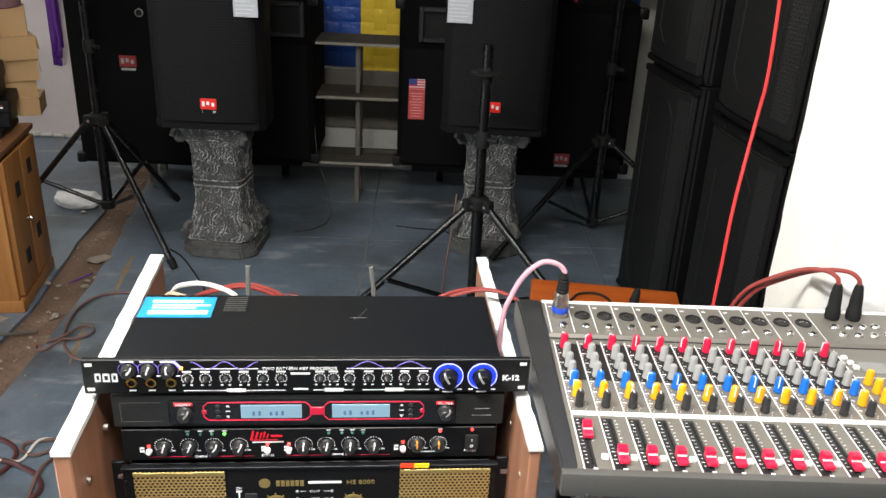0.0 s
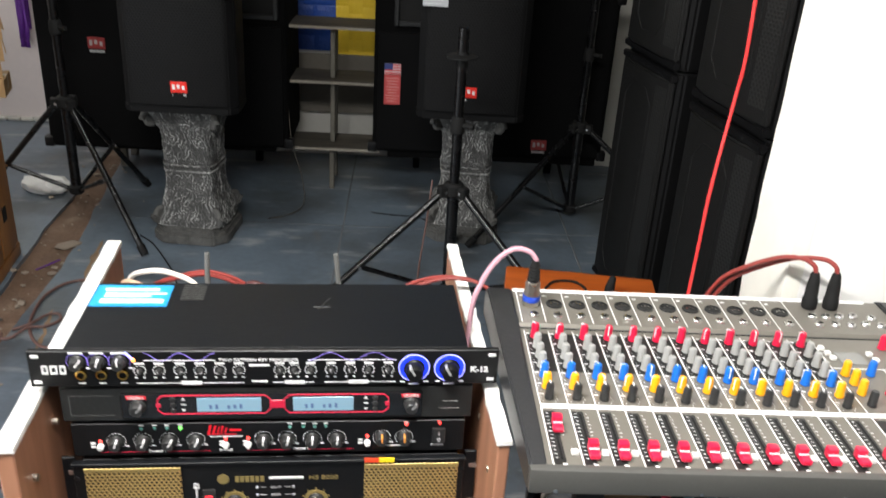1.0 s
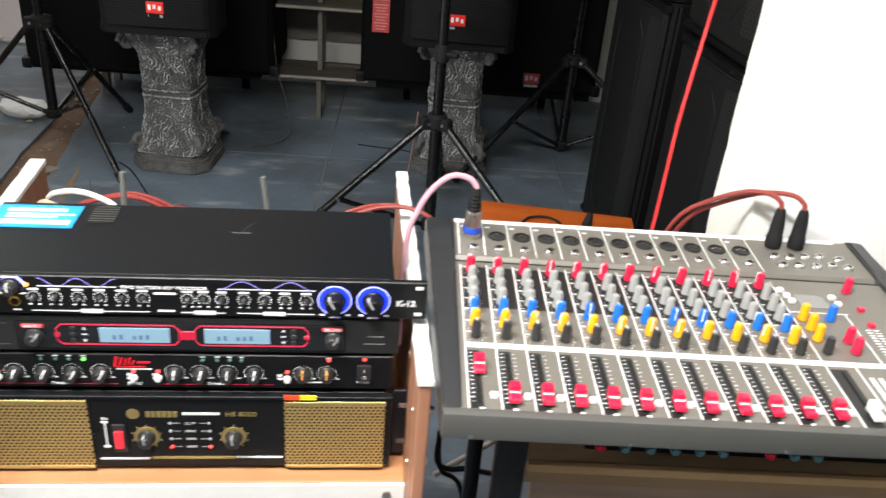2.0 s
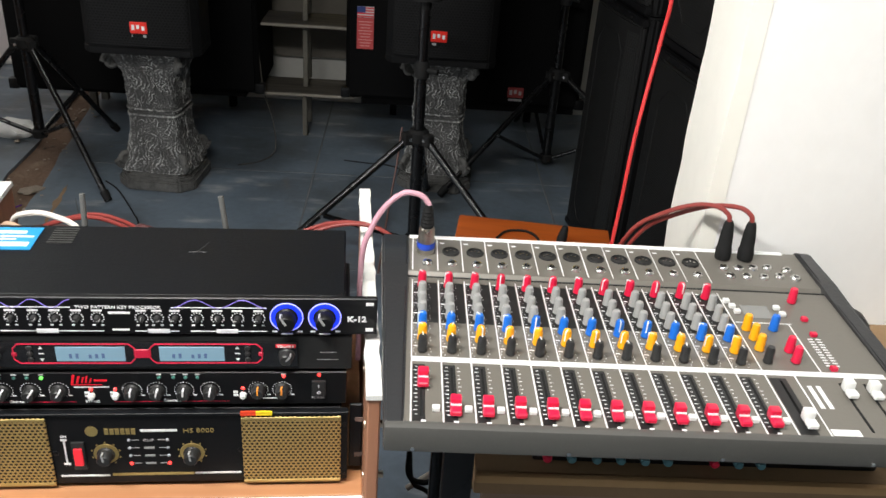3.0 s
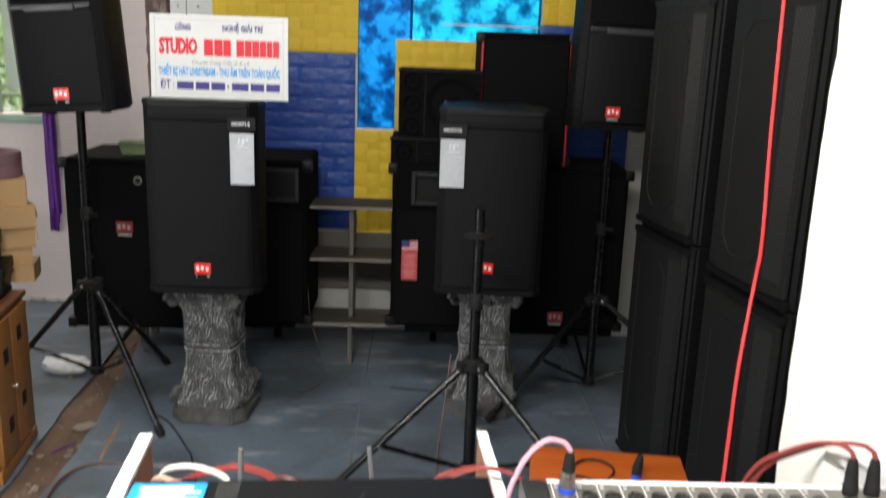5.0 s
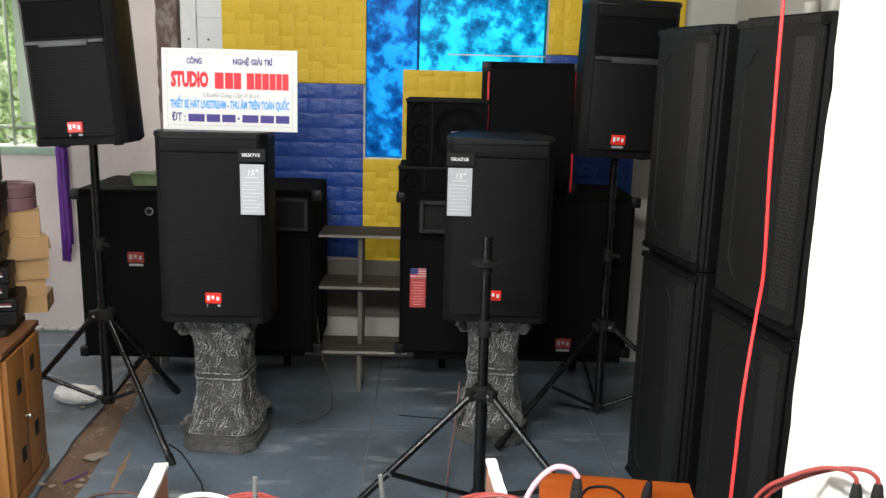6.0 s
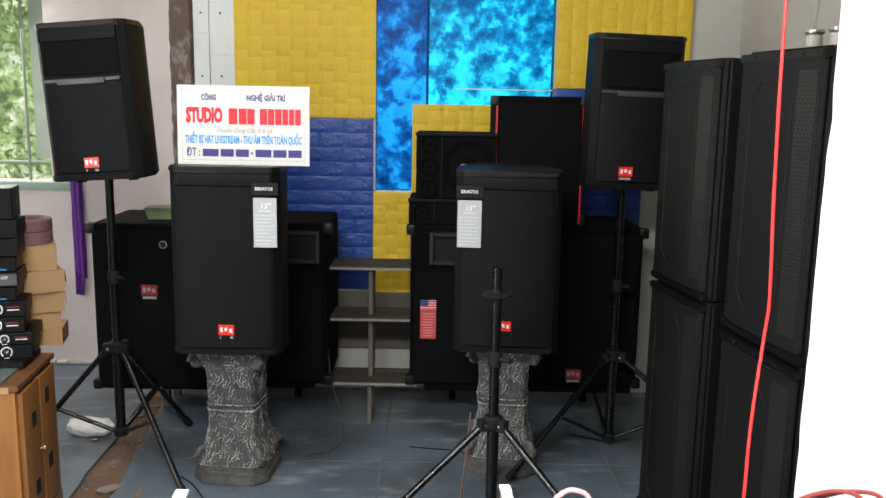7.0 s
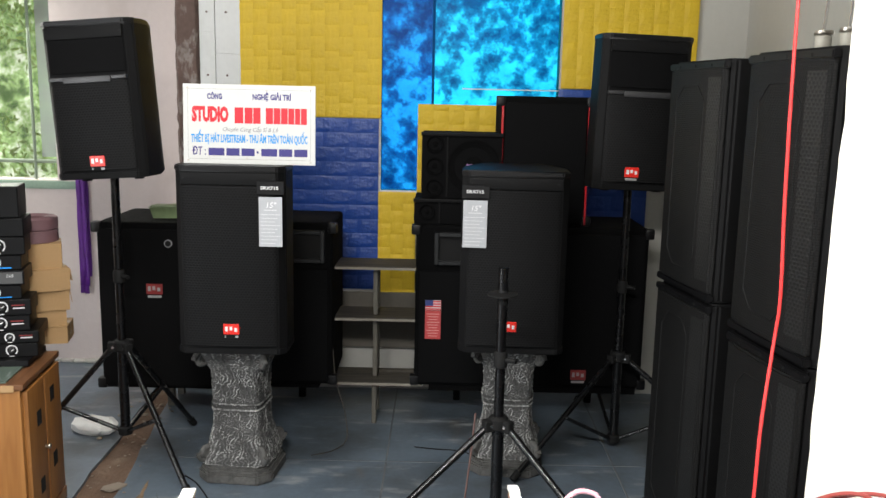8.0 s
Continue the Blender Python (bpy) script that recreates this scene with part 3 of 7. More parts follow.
def wall_with_opening(name, x0, x1, y0, y1, ox0, ox1, oz0, oz1, material, label):
    bm = bmesh.new()
    box(bm, (x0, y0, 0), (ox0, y1, Z))
    box(bm, (ox1, y0, 0), (x1, y1, Z))
    box(bm, (ox0, y0, 0), (ox1, y1, oz0))
    box(bm, (ox0, y0, oz1), (ox1, y1, Z))
    return solid(name, bm, material, label, "wall", kind="structure", smooth=0)


WX0, WX1, WZ0, WZ1 = -3.1, -2.02, 1.09, 2.35
wall_back_left = wall_with_opening("wall_back_left", XL, -1.2, YF, YF + 0.15, WX0, WX1, WZ0, WZ1, WALL_PINK, "pinkish white painted wall with stains")
wall_back = wall_with_opening("wall_back", -1.06, XR, YB, YB + 0.12, -0.13, 0.81, 1.11, 2.4, WALL_GREY, "grey-white painted wall behind the foam panels")
wall("wall_return", (-1.2, YB + 0.12, 0), (-1.06, YF + 0.15, Z), WALL_PINK, "short plastered return wall")
bm = bmesh.new()
# opening added to this unseen wall to hold the side fill lamp
for y0, y1, z0 in ((YN, -0.25, 0), (1.75, YF + 0.15, 0), (-0.25, 1.75, 2.3)):
    box(bm, (XL - 0.15, y0, z0), (XL, y1, Z))
solid("wall_left", bm, WALL_PINK, "plain plastered side wall with an added opening, out of view", "wall", kind="structure", smooth=0)
wall("wall_right_far", (XR, PY1, 0), (XR + 0.15, YB, Z), WALL_GREY, "grey-white painted side wall")
wall("wall_behind_low", (XL, YN - 0.15, 0), (XR, YN, 0.3), WALL_GREY, "low wall under the open shop front")
wall("wall_behind_top", (XL, YN - 0.15, 2.75), (XR, YN, Z), WALL_GREY, "beam over the open shop front")
# white partition behind the console, its end rough with plaster
wall("wall_right_near", (0.735, PY0, 0), (XR + 0.3, PY1, Z), WALL_WHITE, "bright white painted partition wall")
bm = bmesh.new()
cols, rows = 8, 120
face = []
for i in range(cols + 1):
    line = []
    for j in range(rows + 1):
        chip = 0.006 * max(0, noise.noise((j * 0.31, i * 0.9, 3)) - 0.1) if i in (0, 1, cols - 1, cols) else 0
        line.append(bm.verts.new((0.7215 + 0.0065 * i / cols + 0.0012 * noise.noise((i * 0.7, j * 0.5, 1)) + chip, PY0 - 0.001 + (PY1 - PY0 + 0.001) * i / cols, Z * j / rows)))
    face.append(line)
for i in range(cols):
    for j in range(rows):
        bm.faces.new((face[i][j], face[i][j + 1], face[i + 1][j + 1], face[i + 1][j]))
for rim, y in ((face[0], PY0 - 0.001), (face[cols], PY1)):
    inner = [bm.verts.new((0.742, y, v.co.z)) for v in rim]
    for j in range(rows):
        bm.faces.new((rim[j], inner[j], inner[j + 1], rim[j + 1]))
solid("wall_end_plaster", bm, WALL_CREAM, "cream plastered end of the partition wall with chipped edges", "wall", kind="structure")
wall("wall_right_behind", (XR + 0.15, YN, 0), (XR + 0.3, PY0, Z), WALL_GREY, "plain grey-white side wall")

# brown pillar and white sheet beside the foam
bm = bmesh.new()
cols = (-1.195, -1.18, -1.16, -1.14, -1.12, -1.10, -1.085, -1.075)
grid = []
for j in range(141):
    z = j * (Z - 0.01) / 140
    line = []
    for i, x in enumerate(cols):
        edge = i in (0, len(cols) - 1)
        chip = max(0.0, noise.noise((x * 9, z * 6, 2)) - 0.15) * 0.05
        line.append(bm.verts.new((x + (0.010 if edge else 0.004) * noise.noise((i * 3, z * 22, 1)), 4.785 + chip + 0.007 * noise.noise((x * 30, z * 25, 5)) + 0.02 * edge, z)))
    grid.append([bm.verts.new((cols[0], 4.96, z))] + line + [bm.verts.new((cols[-1], 4.96, z))])
for p, q in zip(grid, grid[1:]):
    for i in range(len(p) - 1):
        bm.faces.new((p[i], p[i + 1], q[i + 1], q[i]))
    bm.faces.new((p[-1], p[0], q[0], q[-1]))
bm.faces.new(grid[0][::-1])
bm.faces.new(grid[-1])
solid("wooden_pillar", bm, RUST_BRICK, "weathered brown pillar with flaking grey paint", "pillar", kind="structure")
sheets = thing("sheet_panel", "white sheet-metal strip in stacked plates", "panel", kind="structure")
for k in range(9):
    z = 0.32 * k
    part("plate", box(bmesh.new(), (-1.07, 4.807, z), (-0.99, 4.838, min(z + 0.3192, Z - 0.01)), 0.001, 1), SHEET_WHITE, sheets)
    part("plate", box(bmesh.new(), (-0.987, 4.809, max(0, z - 0.11)), (-0.86, 4.838, min(z + 0.2092, Z - 0.01)), 0.001, 1), SHEET_WHITE, sheets)
    for x in (-1.03, -0.93):
        part("screw", lathe(bmesh.new(), (x, 4.81, z + 0.1), (0, -1, 0), [(0.006, 0), (0.006, 0.004), (0.003, 0.006)], 8), RUST_BRICK, sheets)

# windows
win = thing("window_1", "garden window in a plain opening with worn green sill", "window", kind="structure")
part("window_sill", box(bmesh.new(), (WX0, YF - 0.012, WZ0 - 0.05), (WX1 + 0.16, YF + 0.1, WZ0 - 0.004), 0.006), mat("worn_green_paint", (0.3, 0.42, 0.33), 0.7, 0, 0.3, 6), win, "worn green sill")
bm = bmesh.new()
for x in (WX0, WX0 + 0.5, WX1 - 0.02):
    box(bm, (x, YF + 0.06, WZ0), (x + 0.02, YF + 0.085, WZ1))
part("window_frame", bm, SHEET_WHITE, win)
part("casement_edge", box(bmesh.new(), (WX1 - 0.11, YF + 0.062, WZ0 + 0.13), (WX1 - 0.022, YF + 0.068, WZ1)), MILKY_GLASS, win, "milky reeded glass strip")
for z_ in (WZ0 + 0.105,):
    part("window_rail", rod(bmesh.new(), (WX0 + 0.02, YF + 0.05, z_), (WX1 - 0.02, YF + 0.05, z_), 0.012), PALE_BAR, win)
for x in (-2.86, -2.5, -2.165):
    part("window_bar", rod(bmesh.new(), (x, YF + 0.045, WZ0), (x, YF + 0.045, WZ1), 0.009), PALE_BAR, win)
pane = part("pane", box(bmesh.new(), (WX0, YF + 0.09, WZ0), (WX1, YF + 0.094, WZ1)), CLEAR_GLASS, win)
pane.visible_shadow = False
win2 = thing("window_2", "window covered with bright translucent blue film", "window", kind="structure")
# the left pane has a darker tint than the right one
for lo, hi in (((-0.13, 1.11), (0.145, 2.4)), ((0.149, 1.11), (0.81, 2.4))):
    pane = part("pane", box(bmesh.new(), (lo[0], YB + 0.02, lo[1]), (hi[0], YB + 0.024, hi[1])), BLUE_FILM_DARK if lo[0] < 0 else BLUE_FILM, win2)
    pane.visible_shadow = False
bm = bmesh.new()
box(bm, (-0.137, YB - 0.006, 1.1), (-0.127, YB + 0.02, 2.4))
box(bm, (-0.13, YB - 0.006, 1.1), (0.1, YB + 0.02, 1.112))
box(bm, (0.3, YB - 0.006, 1.656), (0.81, YB + 0.018, 1.662))
part("window_frame", bm, SHEET_WHITE, win2)
# dark strip covers the gap between the two panes
part("film_seam", box(bmesh.new(), (0.138, YB + 0.012, 1.112), (0.152, YB + 0.018, 2.4)), mat("dark_blue_seam", (0.01, 0.07, 0.22), 0.9, 0, 0.2, 8, spec=0.0), win2, "dark seam between the film panes", smooth=0)

# garden outside
solid("ground", box(bmesh.new(), (-60, YF + 0.3, -0.4), (60, 80, -0.3)), DIRT, "bare ground outside the windows", "ground", kind="structure", smooth=0)
solid("backdrop_garden", box(bmesh.new(), (-6.5, 8.6, -0.3), (-1.2, 8.62, 5)), GARDEN, "sunlit blurred garden far outside", "backdrop", kind="structure", smooth=0)
solid("backdrop_sky", box(bmesh.new(), (-1.1, 7.4, -0.3), (3.0, 7.42, 4.5)), GARDEN_FAR, "bright blurred sky and trees outside", "backdrop", kind="structure", smooth=0)
leaf_verts, leaf_faces = [], []
rng = random.Random(7)
for k in range(15000):
    cx, cy, cz = rng.uniform(-4.6, -1.9), rng.uniform(6.3, 7.6), rng.uniform(-0.2, 3.6)
    if noise.noise((cx * 1.6, cy, cz * 1.6)) < -0.02:
        continue
    s = rng.uniform(0.016, 0.042)
    a = Vector((rng.uniform(-1, 1), rng.uniform(-0.5, 0.5), rng.uniform(-1, 1))).normalized() * s
    b = Vector((rng.uniform(-1, 1), rng.uniform(-1, 1), rng.uniform(-1, 1))).normalized() * s * 0.5
    c = Vector((cx, cy, cz))
    i = len(leaf_verts)
    leaf_verts += [c - a, c + b, c + a, c - b]
    leaf_faces.append((i, i + 1, i + 2, i + 3))
me = bpy.data.meshes.new("foliage")
me.from_pydata([tuple(v) for v in leaf_verts], [], leaf_faces)
me.materials.append(LEAF)
tagged(new("foliage", me), "sunlit green hedge leaves outside the window", "foliage", kind="stuff")

# ---- brick-pattern foam panels on the back wall ----
BRICKS = {}


def brick_mesh(w, h, material, seed):
    key = (round(w, 3), round(h, 3), material.name, seed)
    if key not in BRICKS:
        r = random.Random(seed)
        bm = bmesh.new()
        g, d = 0.007, 0.0018
        lo = [bm.verts.new(p) for p in ((0, 0, 0), (w, 0, 0), (w, 0, h), (0, 0, h))]
        k = 3
        rows = [[bm.verts.new((g + (w - 2 * g) * (i + (r.uniform(-0.2, 0.2) if 0 < i < k else 0)) / k, -d - r.uniform(-0.0012, 0.0024), g + (h - 2 * g) * (j + (r.uniform(-0.2, 0.2) if 0 < j < k else 0)) / k)) for i in range(k + 1)] for j in range(k + 1)]
        for j in range(k):
            for i in range(k):
                bm.faces.new((rows[j][i], rows[j][i + 1], rows[j + 1][i + 1], rows[j + 1][i]))
        sides = [rows[0], [q[k] for q in rows], rows[k][::-1], [q[0] for q in rows][::-1]]
        for i in range(4):
            bm.faces.new([lo[i], lo[(i + 1) % 4]] + sides[i][::-1])
        BRICKS[key] = finish("brick", bm, material, 45)
    return BRICKS[key]


def foam_panel(x0, x1, z0, z1, material, label, y=4.815, row=0.078, long=0.118, upright=True):
    p = thing("foam_panel", label, "wall panel", pose(x0, y, z0), group="brick-pattern foam panels")
    w, h = x1 - x0, z1 - z0
    part("backing", box(bmesh.new(), (0, 0.0, 0), (w, 0.006, h)), material, p, smooth=0)
    if upright:
        w, h = h, w
    n = max(1, round(h / row))
    hh = h / n
    for j in range(n):
        x, k = (-long * 0.5 if j % 2 else 0.0), 0
        while x < w - 0.01:
            step = long * (0.85, 1.1, 0.92, 1.13)[(j * 5 + k * 3) % 4]
            a, b = max(x, 0), min(x + step, w)
            if b - a > 0.02:
                seed = (j * 3 + k * 5 + j * k) % 7
                if upright:
                    placed("brick", brick_mesh(hh, b - a, material, seed), p, pose(hh * j, 0, a))
                else:
                    placed("brick", brick_mesh(b - a, hh, material, seed), p, pose(a, 0, hh * j))
            x, k = x + step, k + 1
    return p


# ---- loudspeakers ----
def badge(parent, x, z, y, w=0.062, h=0.042, face=None):
    b = part("badge", box(bmesh.new(), (x - w / 2, y - 0.004, z - h / 2), (x + w / 2, y + 0.001, z + h / 2), 0.002, 1), face or RED_BADGE, parent, "red maker's badge")
    bm = bmesh.new()
    for k, q in enumerate((-0.3, -0.02, 0.28)):
        plate(bm, x + w * (q - 0.085), x + w * (q + 0.085), z - h * 0.2 + h * 0.12 * (k == 1), z + h * 0.26 - h * 0.1 * (k == 2), y - 0.0042)
    part("badge_mark", bm, GREY_PRINT if face else WHITE_PRINT, b, smooth=0)
    part("badge_strip", plate(bmesh.new(), x - w * 0.42, x + w * 0.42, z - h * 0.82, z - h * 0.6, y), GREY_PRINT, b, smooth=0)
    return b


def pa_speaker(label, m, w, d, h, handle_plate=False, sheet=None, logo=(0, 0.1), name="loudspeaker", split=None):
    """A wedge-backed PA box with a full metal grille; base at z 0, front at y 0."""
    s = thing(name, label, "loudspeaker", m, group="black stage loudspeakers")
    x = w / 2
    bx = x * 0.62
    out = [(-x, 0.03), (-x + 0.03, 0), (x - 0.03, 0), (x, 0.03), (x, d * 0.45), (bx, d), (-bx, d), (-x, d * 0.45)]
    part("body", prism(bmesh.new(), out, 0.012, h - 0.012, 0.006), BLACK, s)
    # top and bottom caps stand proud of the body
    big = [(a * 1.012, -0.006 + b * 1.012) for a, b in out]
    part("top_cap", prism(bmesh.new(), big, h - 0.024, h, 0.005), BLACK_SATIN, s)
    part("bottom_cap", prism(bmesh.new(), big, 0.0, 0.03, 0.005), BLACK, s)
    gz0, gz1 = 0.035, h - 0.075
    bm = bmesh.new()
    g = [(-x + 0.03, -0.002), (-x + 0.05, -0.014), (0, -0.02), (x - 0.05, -0.014), (x - 0.03, -0.002), (x - 0.03, 0.002), (-x + 0.03, 0.002)]
    prism(bm, g, gz0, split or gz1, 0.002)
    part("grille", bm, GRILLE, s, "perforated black steel grille")
    bm = bmesh.new()
    box(bm, (-x + 0.03, -0.013, gz1 + 0.002), (x - 0.03, 0.002, h - 0.026), 0.004)
    part("front_strip", bm, BLACK, s)
    if split:
        bm = bmesh.new()
        prism(bm, g, split + 0.03, gz1, 0.002)
        part("horn_grille", bm, CLOTH, s)
        bm = bmesh.new()
        box(bm, (-x + 0.028, -0.02, split + 0.002), (-x * 0.52, 0.0, split + 0.016), 0.003)
        box(bm, (-x * 0.52, -0.024, split - 0.008), (x * 0.52, 0.0, split + 0.016), 0.003)
        box(bm, (x * 0.52, -0.02, split + 0.002), (x - 0.028, 0.0, split + 0.016), 0.003)
        part("dividing_bar", bm, mat("worn_black_bar", (0.05, 0.05, 0.052), 0.4, 0.2, 0.2, 20), s)
        for q in (-x * 0.6, x * 0.6):
            part("foot", rod(bmesh.new(), (q, d * 0.3, -0.012), (q, d * 0.3, 0.003), 0.02), RUBBER, s)
    badge(s, logo[0], logo[1], -0.0185)
    for q in (-x * 0.8, x * 0.8):
        part("screw", lathe(bmesh.new(), (q, -0.013, h - 0.05), (0, -1, 0), [(0.004, 0), (0.004, 0.001), (0.002, 0.002)], 8), BLACK_SATIN, s)
    if sheet:
        sx0, sx1, sz0, sz1 = sheet
        part("model_plate", box(bmesh.new(), (sx0 - 0.006, -0.024, sz1 + 0.01), (sx1 + 0.006, -0.014, sz1 + 0.058)), BLACK_SATIN, s, "black model plate", smooth=0)
        placed("model_lettering", TXT["model_speaker"], s, pose((sx0 + sx1) / 2 - 0.002, -0.0247, sz1 + 0.034), "white model lettering")
        lab = part("label_sheet", box(bmesh.new(), (sx0, -0.022, sz0), (sx1, -0.0205, sz1)), GREY_LABEL, s, "grey printed data sheet", smooth=0)
        placed("size_lettering", TXT["inch"], lab, pose((sx0 + sx1) / 2, -0.0227, sz1 - 0.032))
        bm = bmesh.new()
        for k in range(9):
            z = sz1 - 0.066 - 0.0138 * k
            plate(bm, sx0 + 0.007, sx1 - 0.008 - 0.02 * ((k * 7) % 3) / 2, z - 0.0024, z, -0.0222)
        plate(bm, sx0 + 0.02, sx1 - 0.02, sz1 - 0.052, sz1 - 0.048, -0.0222)
        part("small_print", bm, mat("pale_small_print", (0.62, 0.62, 0.63), 0.6, 0, 0.05, 30), lab, smooth=0)
    return s


def boxy_speaker(label, m, w, d, h, group="black boxes on the rack", horn=None, flag=False, logo=None, trim=False):
    """A plain carpeted or painted cabinet with a cloth front; base at z 0, front at y 0."""
    s = thing("loudspeaker", label, "loudspeaker", m, group=group)
    x = w / 2
    part("cabinet", box(bmesh.new(), (-x, 0.012, 0), (x, d, h), 0.018, 3), CARPET, s)
    bm = bmesh.new()
    gh = h * 0.72 if horn else h - 0.03
    box(bm, (-x + 0.02, -0.006, 0.02), (x - 0.02, 0.016, gh), 0.006)
    part("front_cloth", bm, CLOTH, s)
    for q in (-1, 1):
        for zz in (0.0, h - 0.05):
            part("corner_guard", box(bmesh.new(), (q * x - 0.022, 0.002, zz), (q * x + 0.022, 0.05, zz + 0.05), 0.01), BLACK_SATIN, s)
    if horn:
        hx, hw, hh = horn
        z0 = h * 0.76
        bm = bmesh.new()
        for a in ((-hw, -hw + 0.02, 0, hh), (hw - 0.02, hw, 0, hh), (-hw + 0.02, hw - 0.02, 0, 0.02), (-hw + 0.02, hw - 0.02, hh - 0.02, hh)):
            box(bm, (hx + a[0], -0.012, z0 + a[2]), (hx + a[1], 0.016, z0 + a[3]), 0.003, 1)
        part("horn_frame", bm, HORN_GREY, s)
        part("horn_mouth", box(bmesh.new(), (hx - hw + 0.019, 0.006, z0 + 0.019), (hx + hw - 0.019, 0.0135, z0 + hh - 0.019)), VOID, s, smooth=0)
    if trim:
        for q in (-1, 1):
            part("trim", box(bmesh.new(), (q * (x - 0.009) - 0.005, -0.002, 0.01), (q * (x - 0.009) + 0.005, 0.014, h - 0.045), 0.002, 1), mat("red_plastic_trim", (0.45, 0.012, 0.02), 0.35, 0, 0.05, 30), s, "red edge trim")
    if logo:
        # badge and mark darkened to stand for the dim light at the back
        badge(s, logo[0], logo[1], -0.007, 0.075, 0.05, DIM_RED)
    return s


def printed_flag(parent, x0, x1, z0, z1, y):
    """A red data label under a small striped flag."""
    lab = part("label_sheet", plate(bmesh.new(), x0, x1, z0, z1 - 0.05, y), mat("faded_red_label", (0.5, 0.06, 0.06), 0.55, 0, 0.06, 20), parent, "red printed label", smooth=0)
    part("flag_ground", plate(bmesh.new(), x0, x1, z1 - 0.048, z1, y), mat("flag_white", (0.6, 0.58, 0.58), 0.55, 0, 0.05, 30), lab, smooth=0)
    bm = bmesh.new()
    for k in range(4):
        plate(bm, x0, x1, z1 - 0.046 + 0.0122 * k, z1 - 0.04 + 0.0122 * k, y - 0.001)
    part("flag_stripes", bm, RED_PRINT, lab, smooth=0)
    part("flag_canton", plate(bmesh.new(), x0, x0 + (x1 - x0) * 0.5, z1 - 0.027, z1, y - 0.0016), FLAG_BLUE, lab, smooth=0)
    bm = bmesh.new()
    for k in range(9):
        z = z1 - 0.066 - 0.0135 * k
        q = (x1 - x0) * (0.1 + 0.06 * (k % 3))
        plate(bm, x0 + q, x1 - q, z - 0.003, z, y - 0.001)
    part("small_print", bm, mat("pale_pink_print", (0.7, 0.35, 0.33), 0.6, 0, 0.05, 30), lab, smooth=0)


SPL, SPR = (-0.61, 3.5), (0.495, 3.6)
pa_speaker("black stage loudspeaker with grey data sheet on a stone pedestal", pose(SPL[0], SPL[1], 0.597, 0, 0, 0), 0.425, 0.42, 0.742, sheet=(0.118, 0.207, 0.437, 0.628), logo=(0.004, 0.106))
pa_speaker("black stage loudspeaker with grey data sheet on a stone pedestal", pose(SPR[0], SPR[1], 0.592, 0, 0, -3), 0.425, 0.42, 0.742, sheet=(-0.205, -0.110, 0.437, 0.625), logo=(-0.01, 0.118))
pa_speaker("smaller black loudspeaker on a tripod by the window", pose(-1.155, 3.65, 1.262, 0, -4.2, -6), 0.375, 0.34, 0.618, split=0.385, logo=(0.005, 0.072))
pa_speaker("smaller black loudspeaker on a tripod near the grey wall", pose(1.042, 3.9, 1.238, 0, 1.5, 6), 0.39, 0.34, 0.65, split=0.40, logo=(-0.04, 0.078))


def tower(m, label):
    """Two tall black boxes stacked, fronts turned to the room; front at y 0."""
    for z, h in ((0.0, 0.935), (0.94, 0.82)):
        s = thing("tall_loudspeaker", label, "loudspeaker", m @ pose(0, 0, z), group="stacked tall loudspeakers")
        w, d = 0.44, 0.46
        x = w / 2
        out = [(-x, 0.035), (-x + 0.02, 0.012), (x - 0.02, 0.012), (x, 0.035), (x, d * 0.5), (x * 0.7, d), (-x * 0.7, d), (-x, d * 0.5)]
        part("body", prism(bmesh.new(), out, 0, h, 0.008), BLACK, s)
        g = [(-x + 0.012, 0.013), (-x + 0.02, -0.004), (-x * 0.5, -0.02), (x * 0.5, -0.02), (x - 0.02, -0.004), (x - 0.012, 0.013)]
        part("grille", prism(bmesh.new(), g, 0.03, h - 0.03, 0.006), TOWER_GRILLE, s)
        wing = (x * 0.56, x - 0.03)
        ya, yb = (-0.0205 + 0.016 * (v_ - x * 0.5) / (x * 0.5 - 0.02) for v_ in wing)
        bm = prism(bmesh.new(), [(wing[0], ya), (wing[1], yb), (wing[1], yb + 0.003), (wing[0], ya + 0.003)], 0.07, h - 0.06)
        part("perforated_band", bm, TOWER_HOLES, s, "perforated band of the grille", smooth=0)
        c_ = 0.05
        edge = [(-x * 0.48 + c_, 0.09), (x * 0.48 - c_, 0.09), (x * 0.48, 0.09 + c_), (x * 0.48, h - 0.09 - c_), (x * 0.48 - c_, h - 0.09), (-x * 0.48 + c_, h - 0.09), (-x * 0.48, h - 0.09 - c_), (-x * 0.48, 0.09 + c_)]
        bm = bmesh.new()
        for p_, q_ in zip(edge, edge[1:] + edge[:1]):
            rod(bm, (p_[0], -0.0195, p_[1]), (q_[0], -0.0195, q_[1]), 0.003, seg=8)
        part("pressed_fold", bm, TOWER_GRILLE, s)
        for zz in (0.004, h - 0.032):
            part("end_strip", prism(bmesh.new(), [(-x + 0.004, 0.014), (-x + 0.01, -0.008), (x - 0.01, -0.008), (x - 0.004, 0.014)], zz, zz + 0.024, 0.004), BLACK_SATIN, s)
        for q in (-0.12, 0.0, 0.12):
            part("screw", lathe(bmesh.new(), (q, -0.008, h - 0.02), (0, -1, 0), [(0.005, 0), (0.005, 0.001), (0.002, 0.002)], 8), RUBBER, s)


def facing(p_left, p_right):
    """A pose whose x axis runs from the left front corner to the right one, centred between."""
    a, b = Vector((*p_left, 0)), Vector((*p_right, 0))
    ang = math.degrees(math.atan2((b - a).y, (b - a).x))
    c = (a + b) / 2
    return pose(c.x, c.y, 0, 0, 0, ang)


